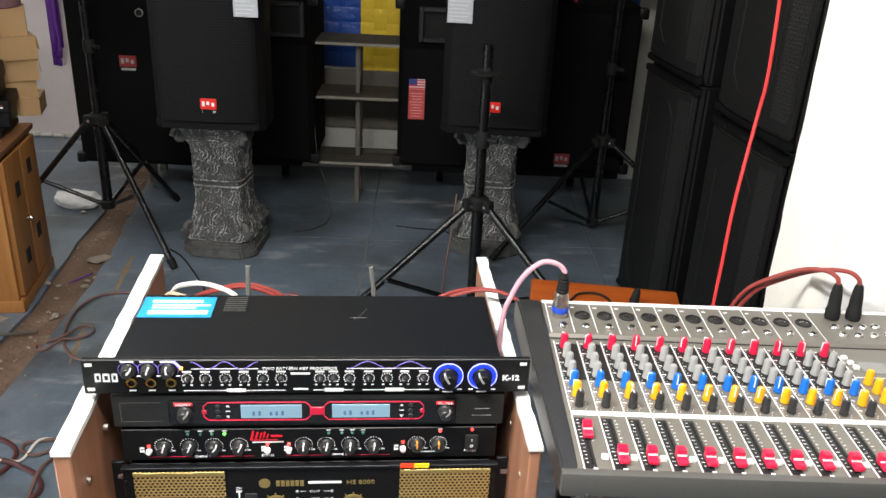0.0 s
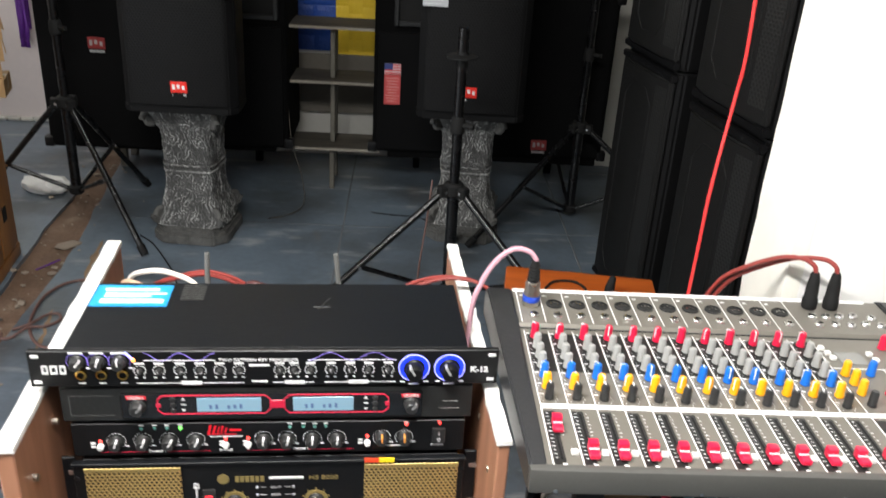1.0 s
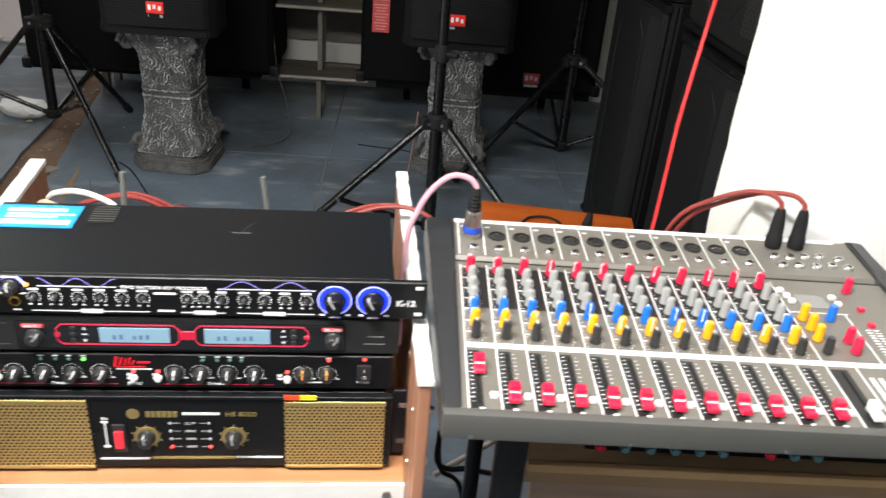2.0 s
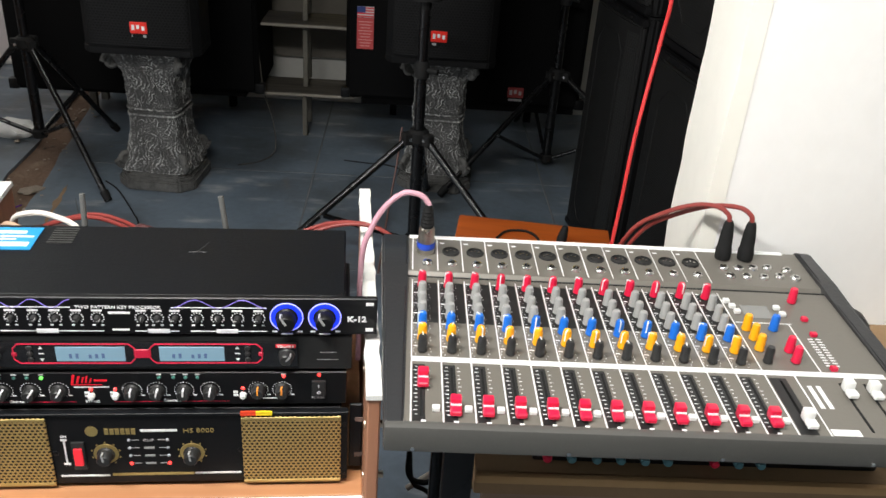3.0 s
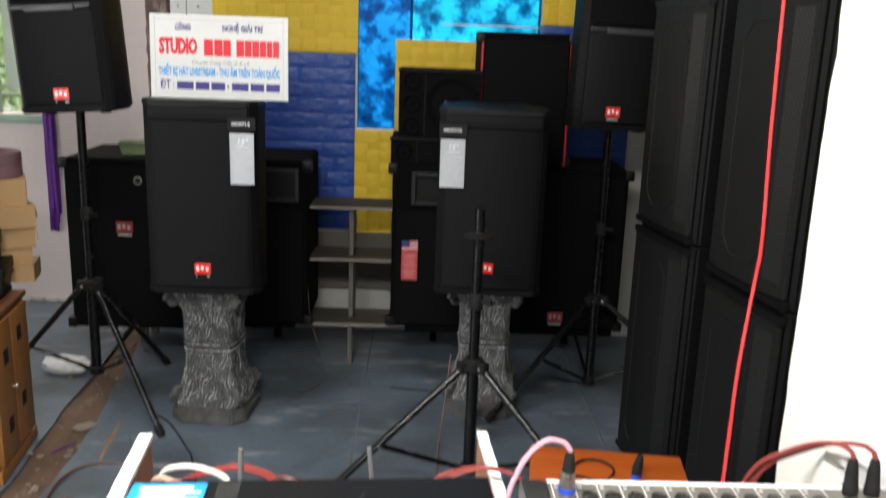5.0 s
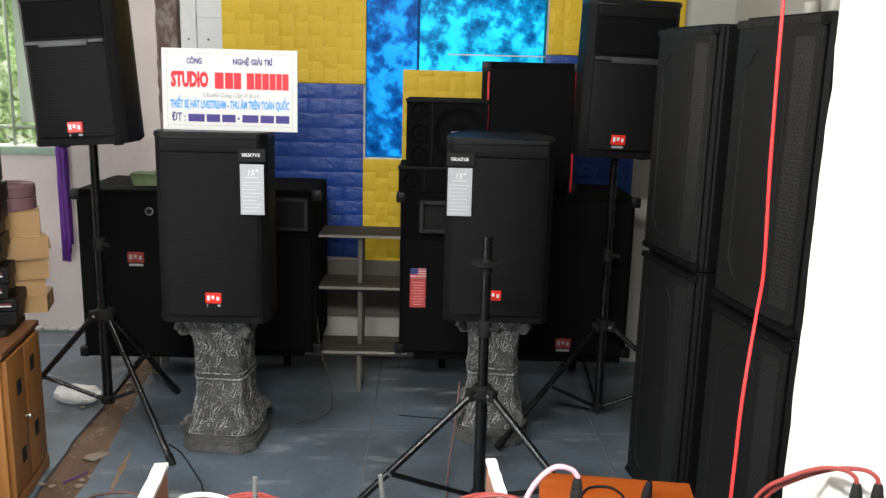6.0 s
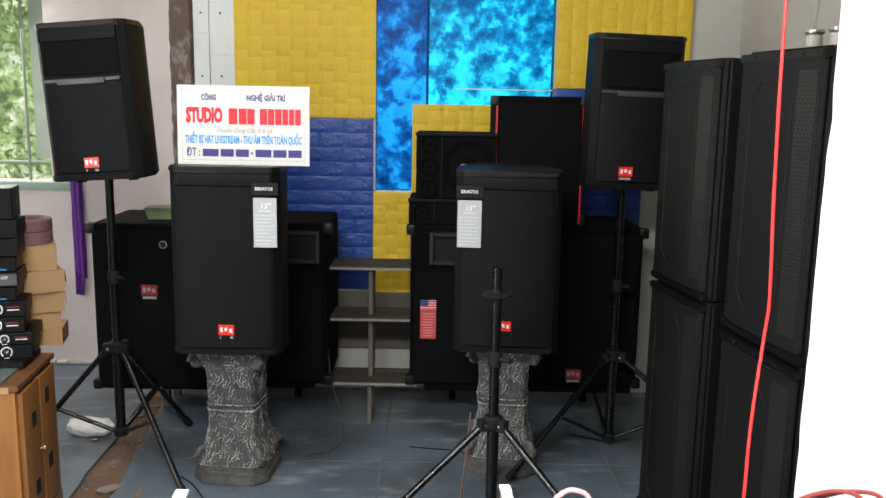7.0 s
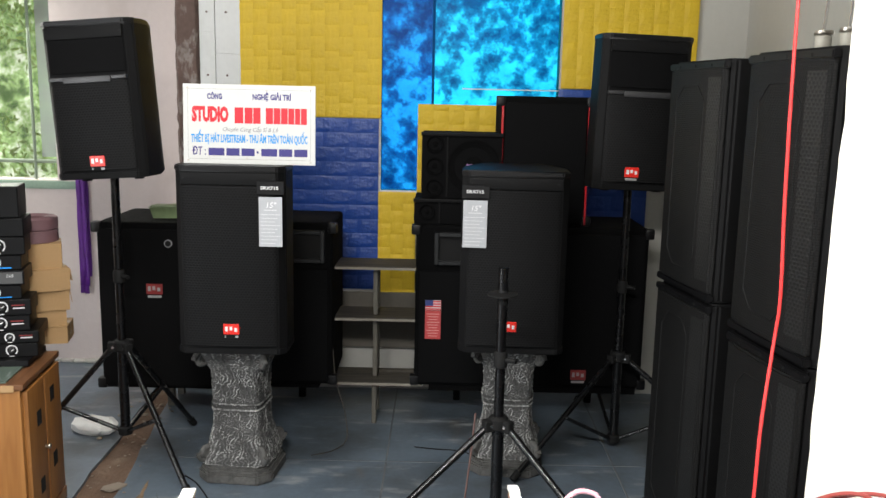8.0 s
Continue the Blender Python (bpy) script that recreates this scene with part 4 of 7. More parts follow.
tower(facing((1.05, 3.52), (1.125, 3.08)), "tall black loudspeaker stacked beside the white partition")
tower(facing((1.09, 2.80), (1.155, 2.36)), "tall black loudspeaker stacked beside the white partition")

# boxes on the long rack at the back
RZ = 0.232
boxy_speaker("black loudspeaker with red badge and round lock on the rack", pose(-1.09, 4.09, RZ, 0, 0, 0), 0.56, 0.5, 0.79, logo=(-0.015, 0.485))
lock = boxy_speaker("black loudspeaker with square horn on the rack", pose(-0.53, 4.2, RZ), 0.45, 0.45, 0.79, horn=(0.09, 0.1, 0.155))
flagged = boxy_speaker("black loudspeaker with flag label and square horn", pose(0.325, 4.22, RZ), 0.475, 0.45, 0.79, horn=(-0.05, 0.1, 0.155))
printed_flag(flagged, -0.188, -0.113, 0.24, 0.43, -0.007)
boxy_speaker("black loudspeaker with red badge low on its front", pose(0.88, 4.22, RZ), 0.62, 0.45, 0.79, logo=(0.0, 0.075))
boxy_speaker("black loudspeaker with red edge trim on top of another", pose(0.68, 4.26, RZ + 0.79), 0.42, 0.4, 0.605, trim=True)


def karaoke_speaker(m, w, h, label, mark=True):
    s = thing("karaoke_speaker", label, "loudspeaker", m, group="wide karaoke loudspeakers")
    x = w / 2
    part("cabinet", box(bmesh.new(), (-x, 0, 0), (x, 0.3, h), 0.008), CLOTH, s)
    part("front_lip", box(bmesh.new(), (-x - 0.004, -0.012, h - 0.012), (x + 0.004, 0.02, h + 0.004), 0.003), BLACK, s)
    part("divider", box(bmesh.new(), (-x + 0.115, -0.006, 0.006), (-x + 0.125, 0.004, h - 0.014), 0.002, 1), BLACK, s)
    k = 3 if h > 0.2 else 1
    for i in range(k):
        z = h * (i + 0.5) / k
        r = 0.043 if k == 3 else 0.04
        part("tweeter", lathe(bmesh.new(), (-x + 0.06, 0.002, z), (0, -1, 0), [(r, 0), (r, 0.008), (r * 0.85, 0.01), (r * 0.7, 0.003), (r * 0.35, -0.002), (r * 0.3, 0.006), (0.001, 0.01)], 24), CARPET, s)
    if k == 3:
        c = (0.055, 0.002, h * 0.5)
        part("woofer", lathe(bmesh.new(), c, (0, -1, 0), [(0.125, 0), (0.125, 0.006), (0.118, 0.009), (0.108, 0.004), (0.05, -0.002), (0.04, 0.008), (0.001, 0.012)], 36), CARPET, s)
    if mark:
        bm = bmesh.new()
        for q in range(3):
            plate(bm, 0.02 + q * 0.036, 0.05 + q * 0.036, 0.13, 0.165, -0.013)
        part("maker_mark", bm, mat("iridescent_mark", (0.5, 0.3, 0.6), 0.2, 0.8, 0.4, 60), s, "iridescent maker's mark")
    return s


karaoke_speaker(pose(0.294, 4.25, 1.144), 0.375, 0.305, "black karaoke loudspeaker with three tweeters and large woofer")
karaoke_speaker(pose(0.285, 4.24, RZ + 0.79), 0.42, 0.118, "low black loudspeaker under the karaoke box", False)

# rack of weathered boards
rack = thing("wooden_rack", "weathered grey wooden rack carrying the loudspeakers", "rack")
for z, x0, x1, y0 in ((0.228, -0.34, 0.125, 4.27), (0.545, -0.34, 0.125, 4.30), (0.80, -0.34, 0.125, 4.30)):
    for k in range(2):
        y = y0 + k * 0.125
        part("board", box(bmesh.new(), (x0, y, z - 0.016 - 0.003 * k), (x1, y + 0.121, z - 0.003 * k), 0.003, 1), PALE_WOOD, rack)
    # worn edge catching light, painted as a pale strip against darkened boards
    part("front_edge", box(bmesh.new(), (x0, y0 - 0.004, z - 0.015), (x1, y0 + 0.001, z - 0.003), 0.001, 1), LIT_EDGE, rack, "worn front edge, pale as if lit")
for y, lower in ((4.31, True), (4.50, False)):
    for z0, z1 in ((0, 0.208), (0.229, 0.525), (0.546, 0.782)):
        back = y + (0.05 if lower and z0 > 0.1 else 0)
        part("post", box(bmesh.new(), (-0.123, back, z0), (-0.100, back + 0.03, z1), 0.003, 1), POST_WOOD, rack)
# boards and most legs are near-black in place of the shade under the boxes
bench = thing("low_bench", "low bench under the black loudspeakers, blackened for the shade", "bench")
for x0, x1 in ((-1.36, -0.345), (0.13, 1.2)):
    part("seat_board", box(bmesh.new(), (x0 + 0.03, 4.25, 0.2), (x1 - 0.03, 4.72, RZ - 0.001), 0.003, 1), CARPET, bench)
    for x in (x0 + 0.16, x1 - 0.2):
        for y in (4.67,) if x > -1.15 else (4.5, 4.67):
            part("leg", box(bmesh.new(), (x, y, 0), (x + 0.035, y + 0.035, 0.2), 0.002, 1), POST_WOOD if x < -1.15 else CARPET, bench)
# back board's colour is darkened for the shadow it stands in
part("back_board", box(bmesh.new(), (-0.45, 4.795, 0.25), (0.2, 4.81, 0.56)), mat("shadow_toned_board", (0.14, 0.126, 0.105), 0.8, 0, 0.2, 5, 0.1, 60), rack, "pale board behind the shelves", smooth=0)

foam_panel(-0.866, -0.124, 1.497, 2.24, FOAM_YELLOW, "yellow brick-pattern foam wall panel", 4.812)
foam_panel(-0.866, -0.124, 2.245, 2.89, FOAM_YELLOW, "yellow brick-pattern foam wall panel", 4.815)
foam_panel(-0.862, -0.137, 0.573, 1.494, FOAM_BLUE, "blue brick-pattern foam wall panel", 4.818, long=0.212, upright=False)
foam_panel(-0.135, 0.066, 0.465, 1.108, FOAM_YELLOW, "narrow yellow brick-pattern foam panel under the window", 4.812)
foam_panel(0.07, 0.80, 1.0, 1.576, FOAM_YELLOW, "yellow brick-pattern foam panel over the window's foot", 4.806)
foam_panel(0.815, 1.514, 1.672, 2.4, FOAM_YELLOW, "yellow brick-pattern foam wall panel", 4.812)
foam_panel(0.815, 1.514, 2.405, 2.89, FOAM_YELLOW, "yellow brick-pattern foam wall panel", 4.815)
foam_panel(0.805, 1.30, 0.95, 1.668, FOAM_BLUE, "blue brick-pattern foam wall panel", 4.815, long=0.212, upright=False)


# ---- stone pedestals ----
def pedestal(cx, cy, turn, label, h=0.592):
    s = thing("pedestal", label, "pedestal", pose(cx, cy, 0, 0, 0, turn), group="carved pedestals")

    def leaves(u, f, tips, foot, d):
        """Relief of upright leaves: outline, midrib and slanting veins; f runs from foot to tip."""
        best = 0.0
        for uc, tip in tips:
            g = (f - foot) * d / tip
            if not 0 <= g < 1.05:
                continue
            w = 0.27 * max(0.0, 1 - g) ** 0.55 * (0.75 + 0.5 * g)
            q = abs(u - uc)
            rim = 0.8 * math.exp(-((q - w) / 0.04) ** 2)
            rib = 0.8 * math.exp(-(q / 0.035) ** 2)
            vein = 0.55 * max(0.0, math.sin(g * 26 - q * 20)) ** 4 if q < w else 0.0
            curl = 0.9 * math.exp(-((g - 0.97) / 0.06) ** 2) * math.exp(-(q / 0.1) ** 2)
            best = max(best, rim, rib, vein, curl)
        return best

    def carved(name, z0, z1, half, nz, na, amp, extra, low_leaves, high_leaves):
        bm = bmesh.new()
        rings = []
        for j in range(nz + 1):
            f = j / nz
            z = z0 + (z1 - z0) * f
            ring = []
            for i in range(na):
                a = 2 * math.pi * i / na
                p = 6.0
                b = (a + math.pi / 4) % (math.pi / 2) - math.pi / 4
                side = int((a + math.pi / 4) // (math.pi / 2)) % 4
                u = math.tan(b)
                r = half(f) / (abs(math.cos(a)) ** p + abs(math.sin(a)) ** p) ** (1 / p)
                wob = 0.17 * noise.noise((u * 2.6 + side * 9, z * 26, 3)) + 0.09 * noise.noise((u * 6, z * 60, side))
                v = u + wob
                h_ = 0.0
                if low_leaves:
                    h_ = max(h_, leaves(v, f + wob * 0.1, ((-1.0, 0.40), (-0.5, 0.30), (0.0, 0.36), (0.5, 0.30), (1.0, 0.40)), 0.0, 1))
                if high_leaves:
                    h_ = max(h_, leaves(v, f + wob * 0.1, ((-0.95, 0.27), (-0.48, 0.20), (0.0, 0.33), (0.48, 0.20), (0.95, 0.27)), 1.0, -1))
                q = Vector((v * 3.4 + side * 11, z * 26, side * 3.0))
                squiggle = max(0.0, 1 - abs(noise.noise(Vector((q.x * 1.5, q.y * 0.8, q.z)))) * 8.5) * (0.45 + 0.5 * noise.noise(q * 0.6 + Vector((4, 1, 7))))
                fine = 0.18 * noise.noise(Vector((v * 26 + side * 5, z * 170, 2.0)))
                h_ *= 0.45 + 0.9 * abs(noise.noise((v * 3 + side * 4, z * 40, 9)))
                r += amp * (max(h_, 0.9 * max(0.0, squiggle)) + fine) + extra(f, a)
                ring.append(bm.verts.new((r * math.cos(a), r * math.sin(a), z)))
            rings.append(ring)
        for a_, b_ in zip(rings, rings[1:]):
            for i in range(na):
                bm.faces.new((a_[i], a_[(i + 1) % na], b_[(i + 1) % na], b_[i]))
        bm.faces.new(rings[0][::-1])
        bm.faces.new(rings[-1])
        return part(name, bm, STONE, s, smooth=60)

    def octagon(b, ch):
        return [(-b, -b + ch), (-b + ch, -b), (b - ch, -b), (b, -b + ch), (b, b - ch), (b - ch, b), (-b + ch, b), (-b, b - ch)]
    bm = bmesh.new()
    prism(bm, octagon(0.160, 0.052), 0, 0.046, 0.007)
    prism(bm, octagon(0.150, 0.048), 0.04, 0.066, 0.007)
    prism(bm, octagon(0.139, 0.045), 0.06, 0.082, 0.006)
    part("plinth", bm, STONE_PLAIN, s)

    def shaft(f):
        return 0.103 + 0.042 * max(0, 1 - f / 0.42) ** 1.5 + 0.016 * max(0, (f - 0.86) / 0.14) ** 2

    def bands(f, a):
        return 0.007 * sum(math.exp(-((f - c) / 0.011) ** 4) for c in (0.545, 0.605)) - 0.003 * (abs(f - 0.575) < 0.014)
    carved("shaft", 0.078, 0.50, shaft, 210, 300, 0.0105, bands, True, True)
    carved("capital", 0.485, h - 0.022, lambda f: 0.110 + 0.034 * f ** 0.8, 44, 240, 0.010, lambda f, a: 0.014 * abs(math.sin(2 * a)) ** 3 * f, True, False)
    t = 0.150
    bm = bmesh.new()
    prism(bm, octagon(t, 0.03), h - 0.016, h, 0.004)
    prism(bm, octagon(t - 0.008, 0.03), h - 0.03, h - 0.014, 0.004)
    part("abacus", bm, STONE_PLAIN, s)
    for qx in (-1, 1):
        for qy in (-1, 1):
            out = Vector((qx, qy, 0)).normalized()
            for name, c, r0, turns, thick in (("volute", Vector((qx * 0.127, qy * 0.127, h - 0.062)), 0.034, 15, 0.0115), ("foot_scroll", Vector((qx * 0.119, qy * 0.119, 0.122)), 0.036, 14, 0.0125)):
                bm = bmesh.new()
                sign = 1 if name == "volute" else -1
                tube(bm, [c + out * (r0 - 0.0021 * k) * math.cos(k * 0.75) + Vector((0, 0, sign)) * (r0 - 0.0021 * k) * math.sin(k * 0.75) for k in range(turns)], thick, 9, 4)
                # a broad lobe behind the spiral ties it to the body
                lathe(bm, c - Vector((qy, -qx, 0)).normalized() * 0.009, Vector((qy, -qx, 0)), [(0.012, 0), (0.026, 0.002), (0.028, 0.009), (0.026, 0.016), (0.012, 0.018)], 16)
                part(name, bm, STONE_PLAIN, s, smooth=60)
    return s


pedestal(-0.632, 3.75, -5, "dark grey carved pedestal with white dry-brushed relief")
pedestal(0.515, 3.875, -5, "dark grey carved pedestal with white dry-brushed relief")


# ---- speaker stands ----
def speaker_stand(x, y, top, joint, feet_r, turns, label, plate_z=None, pole_r=0.0175, low=0.10):
    s = thing("speaker_stand", label, "stand", pose(x, y, 0), group="tripod speaker stands")
    part("lower_tube", rod(bmesh.new(), (0, 0, low), (0, 0, joint + 0.02), 0.021), TUBE, s)
    part("pole", rod(bmesh.new(), (0, 0, joint), (0, 0, top), pole_r), TUBE, s)
    part("collar", lathe(bmesh.new(), (0, 0, joint - 0.02), (0, 0, 1), [(0.032, 0), (0.036, 0.004), (0.036, 0.036), (0.028, 0.045)], 18), RUBBER, s)
    part("lower_collar", lathe(bmesh.new(), (0, 0, low - 0.01), (0, 0, 1), [(0.028, 0), (0.03, 0.004), (0.03, 0.03), (0.024, 0.036)], 18), RUBBER, s)
    z2 = joint + (top - joint) * 0.42
    part("height_clamp", lathe(bmesh.new(), (0, 0, z2 - 0.03), (0, 0, 1), [(0.02, 0), (0.024, 0.004), (0.024, 0.05), (0.019, 0.058)], 16), RUBBER, s)
    part("clamp_knob", rod(bmesh.new(), (0.015, -0.01, z2), (0.05, -0.03, z2), 0.009), RUBBER, s)
    if plate_z:
        part("support_disc", lathe(bmesh.new(), (0, 0, plate_z), (0, 0, 1), [(0.018, -0.03), (0.02, -0.004), (0.052, 0), (0.052, 0.006), (0.02, 0.01), (0.018, 0.02)], 26), RUBBER, s)
    for a in turns:
        c, q = math.cos(radians(a)), math.sin(radians(a))
        hip = Vector((0.036 * c, 0.036 * q, joint - 0.005))
        foot = Vector((feet_r * c, feet_r * q, 0.012))
        leg = part("leg", rod(bmesh.new(), hip, foot, 0.0125), TUBE, s)
        arm = box(bmesh.new(), (0.012, -0.017, joint - 0.026), (0.058, 0.017, joint + 0.016), 0.004, 1)
        arm.transform(Matrix.Rotation(radians(a), 4, "Z"))
        part("bracket", arm, RUBBER, s)
        part("foot", rod(bmesh.new(), foot + (hip - foot) * 0.06, foot - (hip - foot).normalized() * 0.0, 0.017, 0.015), RUBBER, leg)
        part("bolt", rod(bmesh.new(), hip + Vector((q, -c, 0)) * 0.018, hip - Vector((q, -c, 0)) * 0.018, 0.006), CHROME, leg)
        mid = hip.lerp(foot, 0.5)
        part("brace", rod(bmesh.new(), Vector((0.026 * c, 0.026 * q, low + 0.01)), mid, 0.009), TUBE, s)
        part("bolt", rod(bmesh.new(), mid + Vector((q, -c, 0)) * 0.017, mid - Vector((q, -c, 0)) * 0.017, 0.006), CHROME, leg)
    return s


speaker_stand(-1.15, 3.78, 1.262, 0.538, 0.482, (-41, 190, 70), "black tripod stand under a loudspeaker by the window", low=0.15)
speaker_stand(1.033, 4.05, 1.24, 0.455, 0.63, (217, 337, 97), "black tripod stand under a loudspeaker near the wall", low=0.05)
speaker_stand(0.418, 3.08, 1.05, 0.50, 0.655, (203, 320, 85), "empty black tripod stand in front of a pedestal", plate_z=0.955)

# ---- the rack on the table in front ----
RP = pose(0.115, 1.048, 0, 0, 0, 4)   # x along the panels, y back, z up from the floor
table = thing("equipment_rack", "walnut-foil chipboard rack with white melamine edges", "rack", RP)
for q in (-1, 1):
    x0, x1 = (-0.2425, -0.226) if q < 0 else (0.2240, 0.2365)
    lean = -0.009 if q < 0 else -0.003   # the boards splay a little towards the back
    bm = box(bmesh.new(), (x0, -0.085, 0), (x1, 0.365, 1.043), 0.0015, 1)
    for v in bm.verts:
        v.co.x += lean * (v.co.y + 0.085) / 0.45
    side = part("side_board", bm, RACK_WOOD, table)
    bm = bmesh.new()
    nn = 26
    vs = []
    for k in range(nn + 1):
        y = -0.087 + 0.454 * k / nn
        j = 0.0022 * noise.noise((k * 0.9, q, 3))
        sl = lean * (y + 0.085) / 0.45 + j
        vs.append([bm.verts.new(p) for p in ((x0 - 0.0015 + sl, y, 1.043), (x1 + 0.0015 + sl - j * 0.5, y, 1.043), (x1 + 0.001 + sl, y, 1.0485 + j * 0.3), (x0 - 0.001 + sl, y, 1.0485 + j * 0.4))])
    for a, b in zip(vs, vs[1:]):
        for k in range(4):
            bm.faces.new((a[k], a[(k + 1) % 4], b[(k + 1) % 4], b[k]))
    bm.faces.new(vs[0])
    bm.faces.new(vs[-1])
    part("edge_band", bm, CHIP_WHITE, side, "chipped white edge band")
    for yy, zz in ((-0.05, 0.985), (-0.03, 0.90), (0.02, 1.0)):
        part("screw", rod(bmesh.new(), (q * 0.2225, yy, zz), (q * 0.2445, yy, zz), 0.004, seg=10), SATIN_STEEL, side)
part("shelf", box(bmesh.new(), (-0.2235, -0.020, 0.846), (0.2235, 0.36, 0.862), 0.001, 1), SHELF_WOOD, table, "orange foil shelf board")
part("shelf_edge", box(bmesh.new(), (-0.2235, -0.0245, 0.79), (0.2235, -0.0205, 0.8605)), CHIP_WHITE, table, "white front rail", smooth=0)
for x in (0.165, 0.205):
    part("screw", rod(bmesh.new(), (x, -0.0265, 0.835 + (x - 0.165) * 0.3), (x, -0.024, 0.835 + (x - 0.165) * 0.3), 0.005, seg=10), SATIN_STEEL, table)
for z in (0.06, 0.42):
    part("lower_shelf", box(bmesh.new(), (-0.2235, -0.06, z), (0.2235, 0.36, z + 0.016)), SHELF_WOOD, table, smooth=0)


def device(name, label, z0, z1, w, depth, ears, category="amplifier", lid=None, front=BLACK_SATIN, y0=0.0):
    """A rack unit: panel front at y 0 of the rack."""
    s = thing(name, label, category, RP @ pose(0, y0, 0), group="rack units")
    part("chassis", box(bmesh.new(), (-w / 2, 0.004, z0 + 0.001), (w / 2, depth, z1 - 0.0015), 0.0015, 1), lid or LID, s)
    part("front_panel", box(bmesh.new(), (-ears / 2, -0.003, z0), (ears / 2, 0.0035, z1), 0.001, 1), front, s)
    return s


def knob(r, h, material, pointer=WHITE_PRINT, axis="y"):
    """Shared meshes of a knob on a front panel: cap and pointer."""
    bm = bmesh.new()
    lathe(bm, (0, 0, 0), (0, -1, 0), [(r * 1.05, 0), (r * 1.05, h * 0.15), (r * 0.9, h * 0.25), (r * 0.82, h * 0.9), (r * 0.7, h), (0.0001, h)], 18)
    cap = finish("knob", bm, material, 40)
    bm = bmesh.new()
    box(bm, (-r * 0.11, -h - 0.0004, 0.0), (r * 0.11, -h * 0.5, r * 0.95))
    return cap, finish("pointer", bm, pointer, 0)


def put_knob(pair, parent, x, z, y=-0.003, turn=0.0):
    k = placed("knob", pair[0], parent, pose(x, y, z))
    placed("pointer", pair[1], k, pose(0, 0, 0, 0, turn, 0))
    return k


def dial_marks(bm, x, z, r, y=-0.003, n=11, size=0.0006):
    for i in range(n):
        a = radians(225 - 270 * i / (n - 1))
        cx, cz = x + r * math.cos(a), z + r * math.sin(a)
        plate(bm, cx - size, cx + size, cz - size, cz + size, y, 0.0003)


DOT = finish("led", lathe(bmesh.new(), (0, 0, 0), (0, -1, 0), [(0.0019, 0), (0.0018, 0.001), (0.001, 0.0017), (0.0001, 0.002)], 10), LED_RED, 60)
DOTS = {m_.name: DOT.copy() for m_ in (LED_RED, LED_GREEN, LED_OFF, LED_CLEAR, LED_ORANGE)}
for m_ in (LED_RED, LED_GREEN, LED_OFF, LED_CLEAR, LED_ORANGE):
    DOTS[m_.name].materials.clear()
    DOTS[m_.name].materials.append(m_)


def led(parent, x, z, material, y=-0.003):
    return placed("led", DOTS[material.name], parent, pose(x, y, z))


# reverb processor
DULL_EDGE = mat("grey_slot_edge", (0.09, 0.09, 0.085), 0.5, 0.3, 0.2, 60)
K0, K1 = 1.0585, 1.1000
proc = device("sound_processor", "black karaoke processor with two blue lit knobs", K0, K1, 0.405, 0.146, 0.468, "processor")


def kx(p):
    q = (p - 149.5) / 785
    return (q - 0.009 * math.sin(math.pi * max(0, min(1, q))) - 0.5) * 0.468


def kz(p):
    return K1 - (p - 633) / 58.5 * (K1 - K0)


for x in (-0.2265, 0.2265):
    for z in (K0 + 0.006, K1 - 0.006):
        part("mounting_slot", box(bmesh.new(), (x - 0.0037, -0.0036, z - 0.0019), (x + 0.0037, -0.0028, z + 0.0019), 0.0003, 1), WHITE_PRINT, proc, "bright mounting slot")
bm = bmesh.new()
for a, b in ((-0.2215, -0.2155), (-0.2135, -0.2065), (-0.2045, -0.1985)):
    for p, q, c, d in ((a, a + 0.0016, 670, 656), (b - 0.0016, b, 670, 656), (a, b, 670, 667), (a, b, 659, 656)):
        plate(bm, p, q, kz(c), kz(d), -0.003)
part("maker_mark", bm, WHITE_PRINT, proc, "white maker's mark", smooth=0)
placed("lettering", TXT["k12"], proc, pose(kx(902), -0.0036, kz(666)))
placed("lettering", TXT["two"], proc, pose(kx(530), -0.0036, kz(648)))
mid_k = knob(0.0072, 0.010, KNOB_BLACK, WHITE_PRINT)
small_k = knob(0.0031, 0.006, KNOB_BLACK, GREY_PRINT)
for i, p in enumerate((231, 265, 300)):
    put_knob(mid_k, proc, kx(p), kz(650), turn=40 - 22 * i)
    j = part("jack_socket", lathe(bmesh.new(), (kx(p + 4), -0.003, kz(670)), (0, -1, 0), [(0.0056, 0), (0.0056, 0.003), (0.0036, 0.0034), (0.0034, 0.0005), (0.0001, 0.0002)], 18), BRASS, proc, "brass jack socket")
    part("socket_hole", lathe(bmesh.new(), (kx(p + 4), -0.0045, kz(670)), (0, -1, 0), [(0.0031, 0), (0.0031, 0.0006), (0.0001, 0.0007)], 14), VOID, j)
for p in (332, 364, 399, 432, 465, 497, 565, 589, 617, 651, 683, 714, 747):
    put_knob(small_k, proc, kx(p), kz(665), turn=(p * 37) % 200 - 100)
bm = bmesh.new()
for p in (332, 364, 399, 432, 465, 497, 565, 589, 617, 651, 683, 714, 747):
    dial_marks(bm, kx(p), kz(665), 0.0058)
    plate(bm, kx(p) - 0.0048, kx(p) + 0.0048, kz(654.5), kz(652), -0.003)
    for q in (-0.0052, 0.0028):
        plate(bm, kx(p) + q, kx(p) + q + 0.0026, kz(677), kz(675.5), -0.003)
